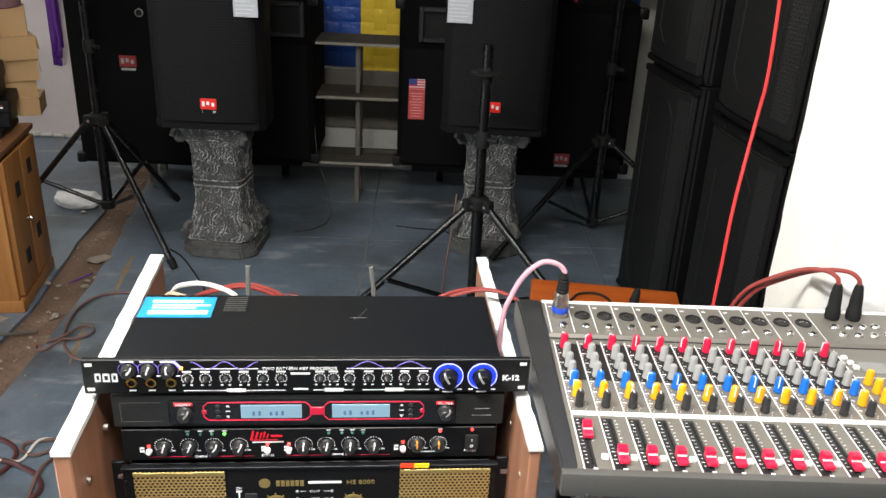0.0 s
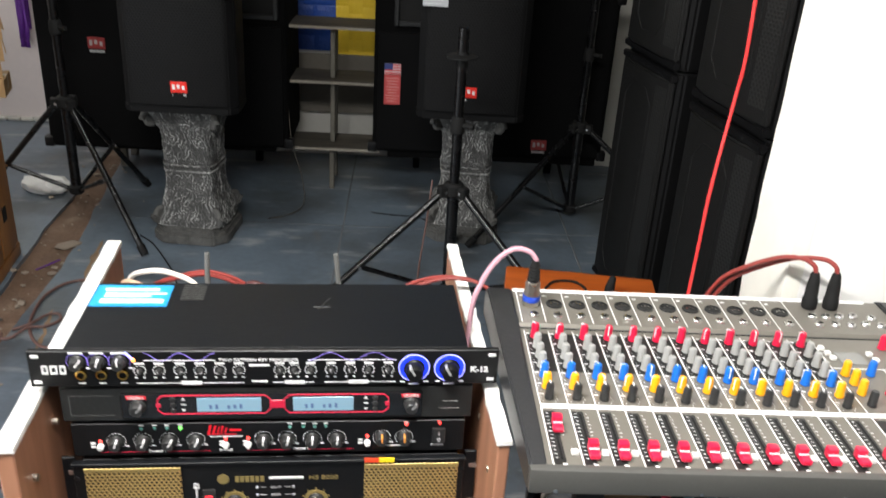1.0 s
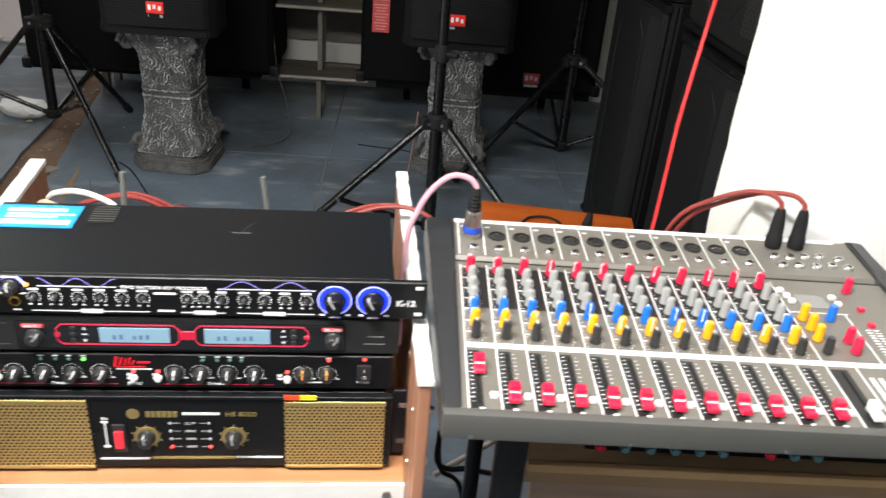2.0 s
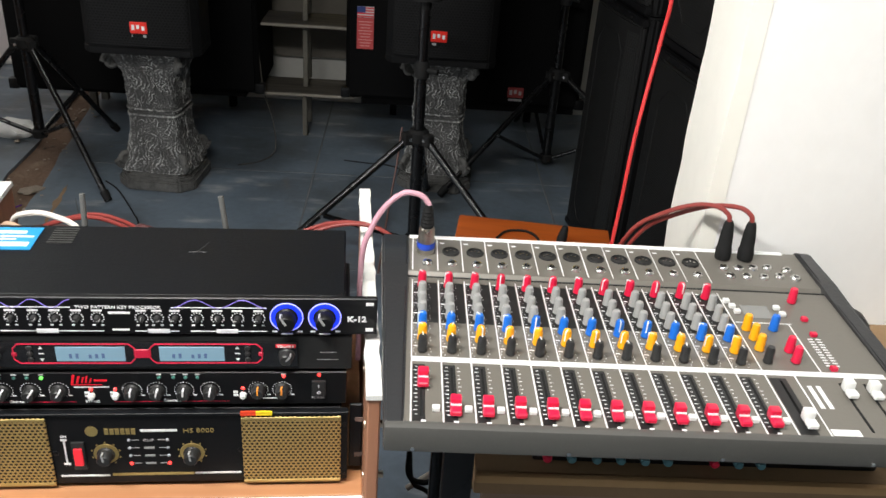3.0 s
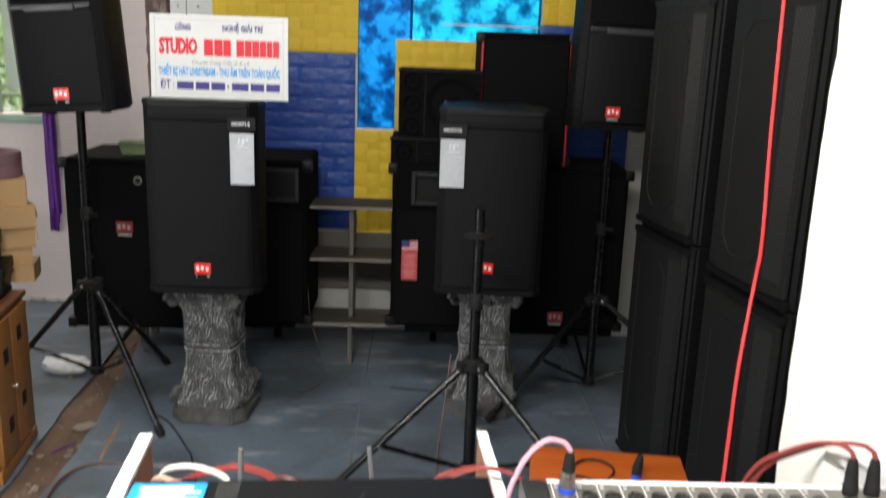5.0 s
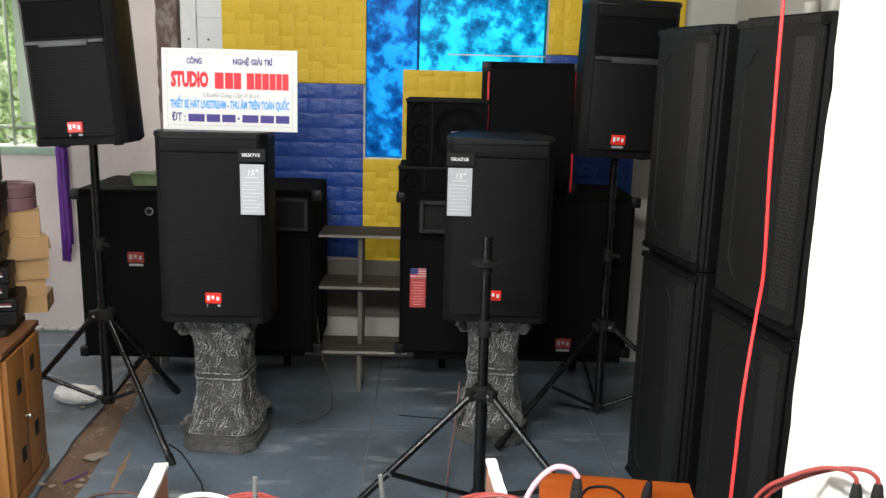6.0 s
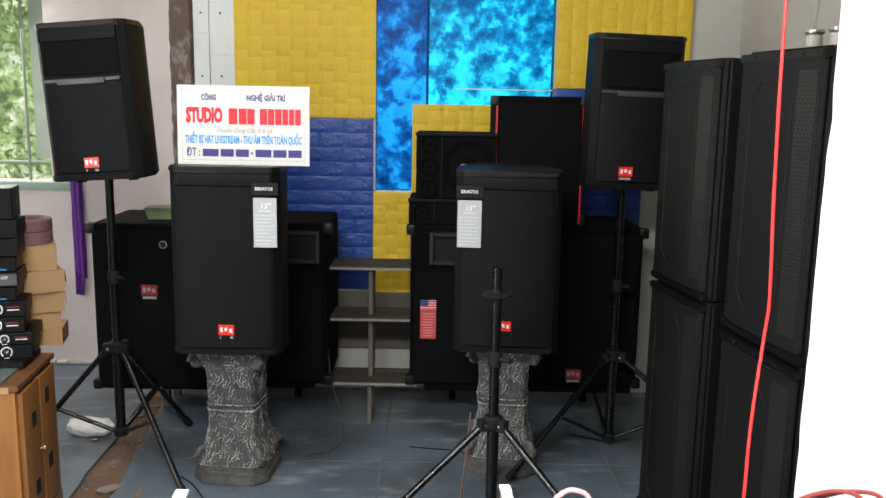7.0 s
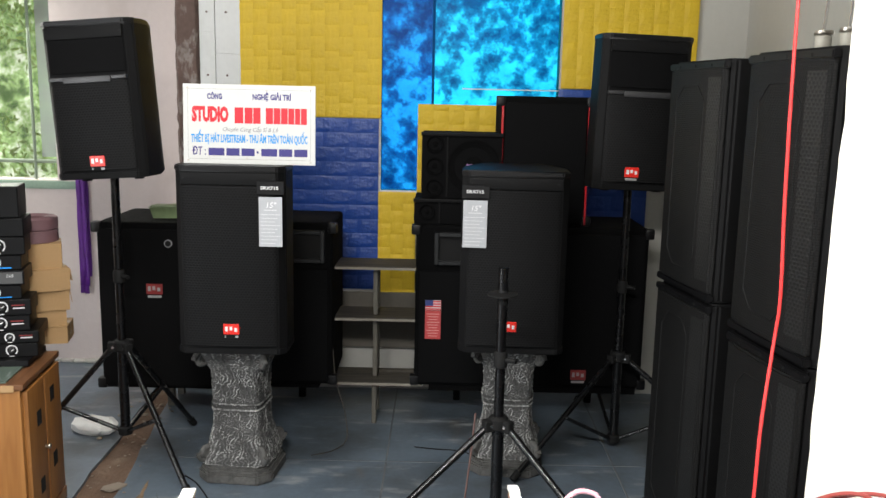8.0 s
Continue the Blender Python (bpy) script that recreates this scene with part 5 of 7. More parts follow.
for p in (231, 265, 300):
    plate(bm, kx(p) - 0.0075, kx(p) + 0.006, kz(637), kz(634.8), -0.003)
    plate(bm, kx(p + 4) - 0.0035, kx(p + 4) + 0.0035, kz(686), kz(684), -0.003)
    plate(bm, kx(p) + 0.008, kx(p) + 0.012, kz(661), kz(659.5), -0.003)
for a, b in ((325, 505), (553, 622), (640, 760)):
    plate(bm, kx(a), kx(b), kz(686.3), kz(685.5), -0.003)
for p in (417, 590, 697):
    box(bm, (kx(p - 17), -0.0038, kz(689)), (kx(p + 17), -0.003, kz(682.5)), 0.0003, 1)
# middle bar: glare on the panel, painted as white print
box(bm, (kx(514), -0.0036, kz(658.5)), (kx(548), -0.003, kz(655)), 0.0003, 1)
plate(bm, kx(518), kx(544), kz(685), kz(682.5), -0.003)
for a, b in ((340, 458), (612, 760)):
    plate(bm, kx(a), kx(b), kz(648.5), kz(647.8), -0.003)
for p in (791, 851):
    plate(bm, kx(p - 9), kx(p + 9), kz(691), kz(689), -0.003)
    for q in (-23, 17):
        plate(bm, kx(p + q), kx(p + q + 8), kz(687), kz(685), -0.003)
part("small_print", bm, WHITE_PRINT, proc, smooth=0)
for a, b in ((340, 458), (612, 760)):
    part("wave_print", tube(bmesh.new(), [(kx(a + (b - a) * k / 16), -0.0034, kz(642.5 + 6.5 * math.cos(k * math.pi / 4 + (math.pi if a < 500 else 0)))) for k in range(17)], 0.00045, 5, 3), PURPLE_PRINT, proc, "violet wave line")
for p in (231, 265, 300):
    part("knob_arc", tube(bmesh.new(), [(kx(p + 18 * math.cos(t_)), -0.0034, kz(650 - 13.5 * math.sin(t_))) for t_ in (3.6, 3.0, 2.4, 1.57, 0.8, 0.1, -0.4)], 0.0004, 5, 3), PURPLE_PRINT, proc, "violet arc round the knob")
part("lit_slash", tube(bmesh.new(), [(kx(311), -0.0034, kz(635)), (kx(321), -0.0034, kz(645))], 0.0012, 6, 2), LED_BLUE_RIM, proc)
led(proc, kx(323), kz(647), LED_ORANGE)
big_k = knob(0.0106, 0.015, BLACK_SATIN, GREY_PRINT)
for p in (791, 851):
    bm = bmesh.new()
    lathe(bm, (kx(p), -0.003, kz(662)), (0, -1, 0), [(0.0155, 0), (0.0155, 0.0012), (0.0146, 0.0016), (0.0100, 0.0008), (0.0001, 0.0006)], 36)
    r = part("light_ring", bm, LED_BLUE, proc, "blue lit ring")
    bm = bmesh.new()
    tube(bm, [(kx(p) + 0.0157 * math.cos(a), -0.0042, kz(662) + 0.0157 * math.sin(a)) for a in [2 * math.pi * i / 24 for i in range(25)]], 0.0006, 6, 1)
    part("ring_rim", bm, LED_BLUE_RIM, r)
    put_knob(big_k, proc, kx(p), kz(663), turn=-30)
lab = part("sticker", box(bmesh.new(), (-0.200, 0.090, K1 - 0.0016), (-0.118, 0.138, K1 - 0.0006)), STICKER_BLUE, proc, "bright blue paper sticker", smooth=0)
bm = bmesh.new()
for x0, x1, y0, y1 in ((-0.190, -0.132, 0.124, 0.130), (-0.188, -0.122, 0.116, 0.119), (-0.188, -0.138, 0.110, 0.113), (-0.190, -0.123, 0.096, 0.105)):
    box(bm, (x0, y0, K1 - 0.0008), (x1, y1, K1 - 0.0002))
part("sticker_print", bm, WHITE_PRINT, lab, smooth=0)
bm = bmesh.new()
for k in range(7):
    box(bm, (-0.1065, 0.104 + 0.0052 * k, K1 - 0.0018), (-0.0815, 0.1062 + 0.0052 * k, K1 - 0.0010))
part("vent_slots", bm, VOID, proc, smooth=0)
bm = bmesh.new()
tube(bm, [(0.045, 0.085, K1 - 0.0014), (0.052, 0.098, K1 - 0.0014), (0.058, 0.112, K1 - 0.0014)], 0.0004, 4, 4)
tube(bm, [(0.04, 0.09, K1 - 0.0014), (0.058, 0.09, K1 - 0.0014)], 0.0004, 4, 3)
part("scratch", bm, mat("faint_scratch", (0.05, 0.05, 0.05), 0.6, 0, 0.05, 20), proc)
# lighter rims set the slots off from the dark lid
for k in range(7):
    part("slot_edge", box(bmesh.new(), (-0.1065, 0.1066 + 0.0052 * k, K1 - 0.0016), (-0.0815, 0.1076 + 0.0052 * k, K1 - 0.0007)), DULL_EDGE, proc, smooth=0)

# wireless receiver
RECEIVER_FACE = mat("dusty_black_plastic", (0.017, 0.018, 0.018), 0.5, 0, 0.35, 12, 0.05, 200, 0.4)
R0, R1 = 1.0135, 1.0535
rec = device("wireless_receiver", "black wireless microphone receiver with two lit displays", R0, R1, 0.415, 0.15, 0.42, "receiver", y0=0.004, front=RECEIVER_FACE)


def rx(p):
    return (p - 552) * 0.000612


def rz(p):
    return R1 - (p - 700) / 64 * (R1 - R0)


bm = bmesh.new()
box(bm, (rx(305), -0.0055, rz(757)), (rx(808), -0.003, rz(708)), 0.002, 2)
part("centre_panel", bm, BLACK_GLOSS, rec, "glossy raised centre panel")
bm = bmesh.new()
for xs in ((365, 550), (574, 750)):
    a, b = rx(xs[0]), rx(xs[1])
    t0, t1 = rz(712), rz(748)
    c = 0.005
    loop = [(a + c, t0), (b - c, t0), (b, t0 - c), (b, t1 + c), (b - c, t1), (a + c, t1), (a, t1 + c), (a, t0 - c)]
    for p, q in zip(loop, loop[1:] + loop[:1]):
        rod(bm, (p[0], -0.0058, p[1]), (q[0], -0.0058, q[1]), 0.0007, seg=6)
box(bm, (rx(551), -0.0064, rz(738)), (rx(573), -0.005, rz(722)), 0.0005, 1)
for p in (366, 748):
    box(bm, (rx(p - 4), -0.0064, rz(735)), (rx(p + 4), -0.005, rz(727)), 0.0008, 1)
part("red_outline", bm, OUTLINE_RED, rec, "red lozenge outline")
for a, b in ((429, 535), (588, 690)):
    d = part("display", box(bmesh.new(), (rx(a), -0.0064, rz(744)), (rx(b), -0.005, rz(717)), 0.0003, 1), LCD, rec, "pale blue lit display")
    bm = bmesh.new()
    for k in (1, 2, 4, 5, 6):
        x = rx(a + 10 + k * 10)
        plate(bm, x, x + 0.0028, rz(738), rz(731 - (k * 5) % 4), -0.0064, 0.0002)
    part("digits", bm, LCD_INK, d, smooth=0)
btn = finish("button", lathe(bmesh.new(), (0, 0, 0), (0, -1, 0), [(0.0028, 0), (0.0028, 0.0012), (0.0022, 0.0018), (0.0001, 0.0018)], 12), KNOB_BLACK, 40)
for p in (390, 727):
    for z in (719, 730, 741):
        placed("button", btn, rec, pose(rx(p), -0.0055, rz(z)))
bm = bmesh.new()
for p in (407, 711):
    for s_, z in ((1, 719), (-1, 741)):
        v = [bm.verts.new((rx(p) + dx, -0.0059, rz(z) + s_ * dz)) for dx, dz in ((-0.0022, -0.0014), (0.0022, -0.0014), (0, 0.002))]
        bm.faces.new(v)
    plate(bm, rx(p - 4), rx(p + 4), rz(731), rz(729), -0.0055, 0.0003)
for p in (845, 845):
    plate(bm, rx(843), rx(870), rz(731), rz(730), -0.003, 0.0003)
    plate(bm, rx(838), rx(873), rz(745), rz(744), -0.003, 0.0003)
part("small_print", bm, WHITE_PRINT, rec, smooth=0)
rk = knob(0.0078, 0.011, KNOB_BLACK, GREY_PRINT)
for p, lp in ((333, 331), (789, 788)):
    put_knob(rk, rec, rx(p), rz(733), -0.0055, 40)
    part("tab", box(bmesh.new(), (rx(lp - 16), -0.0064, rz(719)), (rx(lp + 16), -0.0052, rz(712)), 0.0004, 1), RED_PRINT, rec, "red name tab")
    placed("lettering", TXT["volume_a" if p < 500 else "volume_b"], rec, pose(rx(lp), -0.0068, rz(715.5)))
bm = bmesh.new()
for a, b, c, d in ((222, 292, 714, 715), (222, 292, 752, 753), (222, 223.2, 714, 753)):
    plate(bm, rx(a), rx(b), rz(d), rz(c), -0.003, 0.0003)
part("groove", bm, mat("dull_grey_line", (0.06, 0.06, 0.06), 0.6, 0, 0.05, 20), rec, smooth=0)
for x, lean in ((-0.088, 0.002), (0.072, -0.009)):
    a = part("antenna", rod(bmesh.new(), (x, 0.165, R0 + 0.02), (x + lean, 0.17, R1 + 0.07), 0.0036, 0.003, 10), mat("grey_rubber_antenna", (0.11, 0.11, 0.105), 0.6, 0, 0.1, 20), rec, "grey rubber antenna")
    part("antenna_base", box(bmesh.new(), (x - 0.006, 0.15, R0 + 0.012), (x + 0.006, 0.172, R0 + 0.028), 0.002), RUBBER, a)

# two-channel exciter
M0, M1 = 0.9675, 1.0085
exc = device("sound_exciter", "black two-channel sound exciter with white pointer knobs", M0, M1, 0.405, 0.15, 0.41, "processor", y0=0.006)


def ex(p):
    return (p - 551) * 0.000617


def ez(p):
    return M1 - (p - 764) / 60 * (M1 - M0)


ek = knob(0.0074, 0.011, KNOB_BLACK)
eo = knob(0.0074, 0.011, KNOB_BLACK, ORANGE_PRINT)
for i, p in enumerate((290, 334, 377, 421, 535, 575, 618, 660)):
    put_knob(ek, exc, ex(p), ez(797), turn=(20, 25, 35, 30, 5, 15, 5, 10)[i])
for p in (738, 777):
    put_knob(eo, exc, ex(p), ez(795))
bm = bmesh.new()
for p in (290, 334, 377, 421, 535, 575, 618, 660, 738, 777):
    dial_marks(bm, ex(p), ez(796), 0.0096, n=17, size=0.0004)
    plate(bm, ex(p + 14), ex(p + 20), ez(806), ez(804.5), -0.003, 0.0003)
for a, b, z in ((745, 772, 811), (445, 500, 789)):
    plate(bm, ex(a), ex(b), ez(z + 2), ez(z), -0.003, 0.0003)
for p in (333, 355, 375, 397, 580, 603, 622, 641, 780):
    plate(bm, ex(p - 4), ex(p + 4), ez(768.5), ez(766.5), -0.003, 0.0003)
for a in (248, 460, 500, 697):
    for z in (798, 804):
        plate(bm, ex(a), ex(a + 8), ez(z + 4), ez(z), -0.003, 0.0003)
part("small_print", bm, WHITE_PRINT, exc, smooth=0)
for key, p, z in (("channel_one", 356, 816), ("channel_two", 598, 815), ("bypass", 471, 816)):
    placed("lettering", TXT[key], exc, pose(ex(p), -0.0036, ez(z)))
placed("lettering", TXT["power"], exc, pose(ex(836), -0.0036, ez(811)))
for p, m_ in ((333, LED_OFF), (355, LED_OFF), (375, LED_OFF), (397, LED_GREEN), (580, LED_OFF), (603, LED_OFF), (622, LED_OFF), (641, LED_OFF)):
    led(exc, ex(p), ez(773), m_)
for p, z in ((264, 796), (471, 794), (509, 794), (713, 793), (780, 771), (838, 769)):
    led(exc, ex(p), ez(z), LED_RED)
cap = finish("push_button", lathe(bmesh.new(), (0, 0, 0), (0, -1, 0), [(0.0036, 0), (0.0033, 0.004), (0.0026, 0.0055), (0.0001, 0.0058)], 14), KNOB_WHITE, 40)
for p in (264, 471, 509, 713):
    placed("push_button", cap, exc, pose(ex(p), -0.003, ez(805)))
bm = bmesh.new()
for a_, lean_, z0_, z1_, w_ in ((441, 4, 784, 768, 4.5), (449, 4, 783, 770, 4), (457, 3, 782, 772, 3), (463, 3, 782, 770, 3), (469, 3, 782, 774, 3)):
    v = [bm.verts.new((ex(p_), y_, ez(z_))) for y_ in (-0.0038, -0.0029) for p_, z_ in ((a_, z0_), (a_ + w_, z0_), (a_ + w_ + lean_, z1_), (a_ + lean_, z1_))]
    for q_ in ((0, 1, 2, 3), (7, 6, 5, 4), (0, 4, 5, 1), (1, 5, 6, 2), (2, 6, 7, 3), (3, 7, 4, 0)):
        bm.faces.new([v[i_] for i_ in q_])
plate(bm, ex(478), ex(498), ez(779.5), ez(776.5), -0.003)
plate(bm, ex(441), ex(490), ez(786), ez(785), -0.003)
part("maker_mark", bm, RED_PRINT, exc, "red slanted maker's mark", smooth=0)
for a, b in ((262, 340), (372, 445), (505, 580), (612, 690)):
    part("red_rule", plate(bmesh.new(), ex(a), ex(b), ez(817.6), ez(816.8), -0.003, 0.0003), OUTLINE_RED, exc, smooth=0)
sw = part("rocker_switch", box(bmesh.new(), (ex(826), -0.007, ez(806)), (ex(849), -0.003, ez(778)), 0.001), KNOB_BLACK, exc, "black rocker switch")
bm = bmesh.new()
plate(bm, ex(837), ex(838.2), ez(789), ez(784), -0.007, 0.0003)
tube(bm, [(ex(837.6) + 0.0016 * math.cos(a), -0.0072, ez(798) + 0.0016 * math.sin(a)) for a in [2 * math.pi * i / 10 for i in range(11)]], 0.0003, 4, 1)
part("switch_marks", bm, WHITE_PRINT, sw)

# power amplifier with gold mesh
A0, A1 = 0.868, 0.963
amp = device("power_amplifier", "black power amplifier with gold mesh grilles and red switch", A0, A1, 0.40, 0.30, 0.414, "amplifier", y0=0.0)


def ax(p):
    return (p - 412) / 723 * 0.418


def az(p):
    return A1 - (p - 720) / 118 * (A1 - A0)


part("top_lip", box(bmesh.new(), (ax(53), -0.006, A1 - 0.003), (ax(771), 0.0, A1 + 0.0005), 0.0006, 1), LID, amp)
for a, b in ((-0.2225, ax(50)), (ax(773), 0.2225)):
    part("rack_ear", box(bmesh.new(), (a, 0.012, A0 + 0.004), (b, 0.016, A1 - 0.004), 0.001, 1), LID, amp)
    c = (a + b) / 2 + 0.004
    for z in (A0 + 0.022, A1 - 0.024):
        part("ear_slot", box(bmesh.new(), (c - 0.005, 0.0112, z - 0.003), (c + 0.005, 0.0125, z + 0.003), 0.0003, 1), RUST_BRICK, amp)
for a, b in ((74, 245), (580, 758)):
    part("mesh_grille", box(bmesh.new(), (ax(a), -0.0055, az(838)), (ax(b), -0.003, az(727)), 0.0008, 1), GOLD_MESH, amp, "gold perforated mesh")
    for z in (az(838), az(727) - 0.004):
        part("mesh_rim", box(bmesh.new(), (ax(a), -0.0062, z), (ax(b), -0.005, z + 0.004), 0.0004, 1), GOLD, amp)
for p, z in ((252, 785), (577, 783), (765, 742), (765, 825), (59, 745), (59, 825)):
    part("screw", lathe(bmesh.new(), (ax(p), -0.003, az(z)), (0, -1, 0), [(0.0032, 0), (0.0030, 0.0012), (0.001, 0.0018), (0.0001, 0.0012)], 12), BLACK_SATIN, amp)
ak = knob(0.0088, 0.013, KNOB_BLACK, GREY_PRINT)
for p in (339, 490):
    bm = bmesh.new()
    lathe(bm, (ax(p), -0.003, az(787)), (0, -1, 0), [(0.0128, 0), (0.0126, 0.001), (0.0105, 0.0012), (0.0001, 0.001)], 26)
    for i in range(9):
        a = radians(235 - 290 * i / 8)
        box(bm, (ax(p) + 0.0145 * math.cos(a) - 0.0008, -0.0038, az(787) + 0.0145 * math.sin(a) - 0.0008), (ax(p) + 0.0145 * math.cos(a) + 0.0008, -0.003, az(787) + 0.0145 * math.sin(a) + 0.0008))
    part("dial_ring", bm, GOLD, amp, "gold dial ring")
    put_knob(ak, amp, ax(p), az(787), -0.0035, -8)
for p in (381, 448):
    for i, z in enumerate((765, 778, 791, 804)):
        led(amp, ax(p), az(z), LED_RED if i == 3 else LED_CLEAR)
bm = bmesh.new()
for z in (765, 778, 791, 804):
    for a, b in ((386, 398), (432, 444)):
        plate(bm, ax(a), ax(b), az(z + 0.5), az(z - 0.5), -0.003, 0.0003)
    if z > 765:
        plate(bm, ax(406), ax(424), az(z + 1.6), az(z - 1.6), -0.003, 0.0003)
part("small_print", bm, GREY_PRINT, amp, smooth=0)
for a, b, z0, z1 in ((403, 467, 747.5, 751), (255, 340, 822.5, 825), (492, 575, 820.5, 823), (268, 271, 765.5, 801.5), (264, 275, 762, 765), (264, 275, 802, 805)):
    part("white_rule", plate(bmesh.new(), ax(a), ax(b), az(z1), az(z0), -0.003), WHITE_PRINT, amp, smooth=0)
bm = bmesh.new()
for k in range(6):
    plate(bm, ax(341 + 9.2 * k), ax(348 + 9.2 * k), az(755), az(746), -0.003)
part("maker_mark", bm, GOLD, amp, "gold maker's mark", smooth=0)
part("gold_rule", plate(bmesh.new(), ax(345), ax(490), az(824), az(820.5), -0.003), GOLD, amp, smooth=0)
part("emblem", lathe(bmesh.new(), (ax(319), -0.003, az(750)), (0, -1, 0), [(0.0064, 0), (0.0064, 0.0006), (0.0001, 0.0007)], 22), GOLD, amp, "round gold emblem", smooth=0)
placed("lettering", TXT["clip"], amp, pose(ax(415), -0.0036, az(765)))
placed("lettering", TXT["on"], amp, pose(ax(270), -0.0036, az(758)))
placed("lettering", TXT["hs"], amp, pose(ax(504), -0.0036, az(750)))
sw = part("power_switch", box(bmesh.new(), (ax(281), -0.006, az(811)), (ax(304), -0.003, az(766)), 0.0012), KNOB_BLACK, amp)
part("rocker", box(bmesh.new(), (ax(285), -0.0085, az(802)), (ax(300), -0.005, az(775)), 0.0012), mat("red_lit_rocker", (0.7, 0.02, 0.03), 0.25, 0, 0, 10, emit=(1, 0.04, 0.06), power=0.7), sw, "red lit rocker")
st = part("level_strip", box(bmesh.new(), (ax(580), -0.0075, A1 - 0.002), (ax(607), -0.006, A1 + 0.0035)), mat("red_tape", (0.75, 0.06, 0.02), 0.4, 0, 0.05, 30), amp, "red and yellow tape", smooth=0)
part("tape_end", box(bmesh.new(), (ax(607), -0.0076, A1 - 0.002), (ax(636), -0.006, A1 + 0.0033)), YELLOW_PRINT, st, smooth=0)

# ---- mixing console ----
mixer = thing("mixing_console", "grey twelve-channel mixing console with coloured knobs", "mixer")
MZ = 1.086
X0, X1 = 0.347, 0.85
PX0, PX1 = 0.3825, 0.823
YF0, YL, YR, YBK = 0.893, 0.985, 1.138, 1.219
part("body", box(bmesh.new(), (X0 + 0.02, YF0 + 0.01, 1.05), (X1 - 0.01, YBK + 0.004, MZ - 0.002), 0.004), MIXER_DARK, mixer)
part("front_lip", box(bmesh.new(), (X0 + 0.014, YF0 - 0.004, 1.061), (X1 - 0.001, YF0 + 0.006, MZ + 0.001), 0.003), LIP_GREY, mixer, "grey folded front edge")
for x in (0.385, 0.514, 0.643, 0.772):
    part("screw", lathe(bmesh.new(), (x, YF0 - 0.005, 1.066), (0, -1, 0), [(0.0022, 0), (0.002, 0.001), (0.0001, 0.001)], 10), CHROME, mixer)
part("main_panel", box(bmesh.new(), (PX0 - 0.006, YF0, MZ - 0.004), (PX1 + 0.006, YR - 0.004, MZ), 0.001, 1), MIXER_GREY, mixer)
bm = bmesh.new()
v0 = [(PX0 - 0.006, YR - 0.004, MZ - 0.006), (PX0 - 0.006, YR + 0.004, MZ + 0.0014), (PX0 - 0.006, YBK, MZ + 0.0022), (PX0 - 0.006, YBK + 0.004, MZ - 0.006)]
a_ = [bm.verts.new(v) for v in v0]
b_ = [bm.verts.new((PX1 + 0.006, v[1], v[2])) for v in v0]
bm.faces.new(a_)
bm.faces.new(b_[::-1])
for i in range(4):
    bm.faces.new((a_[i], a_[(i + 1) % 4], b_[(i + 1) % 4], b_[i]))
part("socket_panel", bm, MIXER_GREY, mixer, "raised grey socket panel", smooth=0)
for q, x0, x1 in ((-1, X0, PX0 - 0.005), (1, PX1 + 0.005, X1)):
    bm = bmesh.new()
    prof = [(YF0 + 0.001, 1.058), (YF0 + 0.001, MZ), (YF0 + 0.01, MZ + 0.003), (YR - 0.03, MZ + 0.004), (YR + 0.01, MZ + 0.006), (YBK - 0.005, MZ + 0.007), (YBK + 0.008, MZ + 0.0), (YBK + 0.01, 1.05)]
    a_ = [bm.verts.new((x0 + (0.004 if q < 0 else 0), y, z)) for y, z in prof]
    b_ = [bm.verts.new((x1 - (0.004 if q > 0 else 0), y, z - (0.001))) for y, z in prof]
    f1, f2 = bm.faces.new(a_), bm.faces.new(b_[::-1])
    for i in range(len(prof)):
        bm.faces.new((a_[i], b_[i], b_[(i + 1) % 8], a_[(i + 1) % 8]))
    bmesh.ops.bevel(bm, geom=list(bm.edges), offset=0.0025, segments=2, affect="EDGES")
    for v in bm.verts:
        if q < 0 and v.co.x < X0 + 0.012:
            v.co.x += 0.014 * (YBK - v.co.y) / (YBK - YF0) - 0.004
    part("side_cheek", bm, MIXER_DARK, mixer, "dark moulded side cheek")


def sz(y):
    """Height of the sloped socket panel at y."""
    return MZ + 0.0014 + 0.0008 * (y - YR - 0.004) / (YBK - YR - 0.004)


PITCH = 0.0271
part("white_band", box(bmesh.new(), (PX0, YL - 0.0035, MZ - 0.001), (PX1, YL + 0.0035, MZ + 0.0006)), WHITE_PRINT, mixer, smooth=0)
part("back_edge", box(bmesh.new(), (PX0 - 0.004, YBK - 0.004, MZ - 0.001), (PX1 - 0.01, YBK + 0.003, MZ + 0.0034), 0.001, 1), WHITE_PRINT, mixer)


def turned_knob(material, r=0.0048, h=0.0165):
    bm = bmesh.new()
    lathe(bm, (0, 0, 0), (0, 0, 1), [(r * 1.0, 0), (r * 1.0, 0.0015), (r * 0.92, 0.003), (r * 0.86, h * 0.85), (r * 0.66, h), (0.0001, h)], 14)
    return finish("knob", bm, material, 40)


KN = [turned_knob(m_) for m_ in (KNOB_RED, KNOB_GREY, KNOB_BLUE, KNOB_YELLOW, KNOB_BLACK)]
NUB = finish("pointer", box(bmesh.new(), (-0.0006, 0, 0.006), (0.0006, 0.0046, 0.0168)), WHITE_PRINT, 0)
bm = bmesh.new()
box(bm, (-0.0049, -0.0092, 0.0022), (0.0049, 0.0, 0.0074), 0.0012, 1)
box(bm, (-0.0047, 0.0006, 0.0022), (0.0047, 0.009, 0.0128), 0.0016, 2)
box(bm, (-0.001, -0.003, -0.001), (0.001, 0.003, 0.004))
FADER = finish("fader_cap", bm, KNOB_RED, 35)
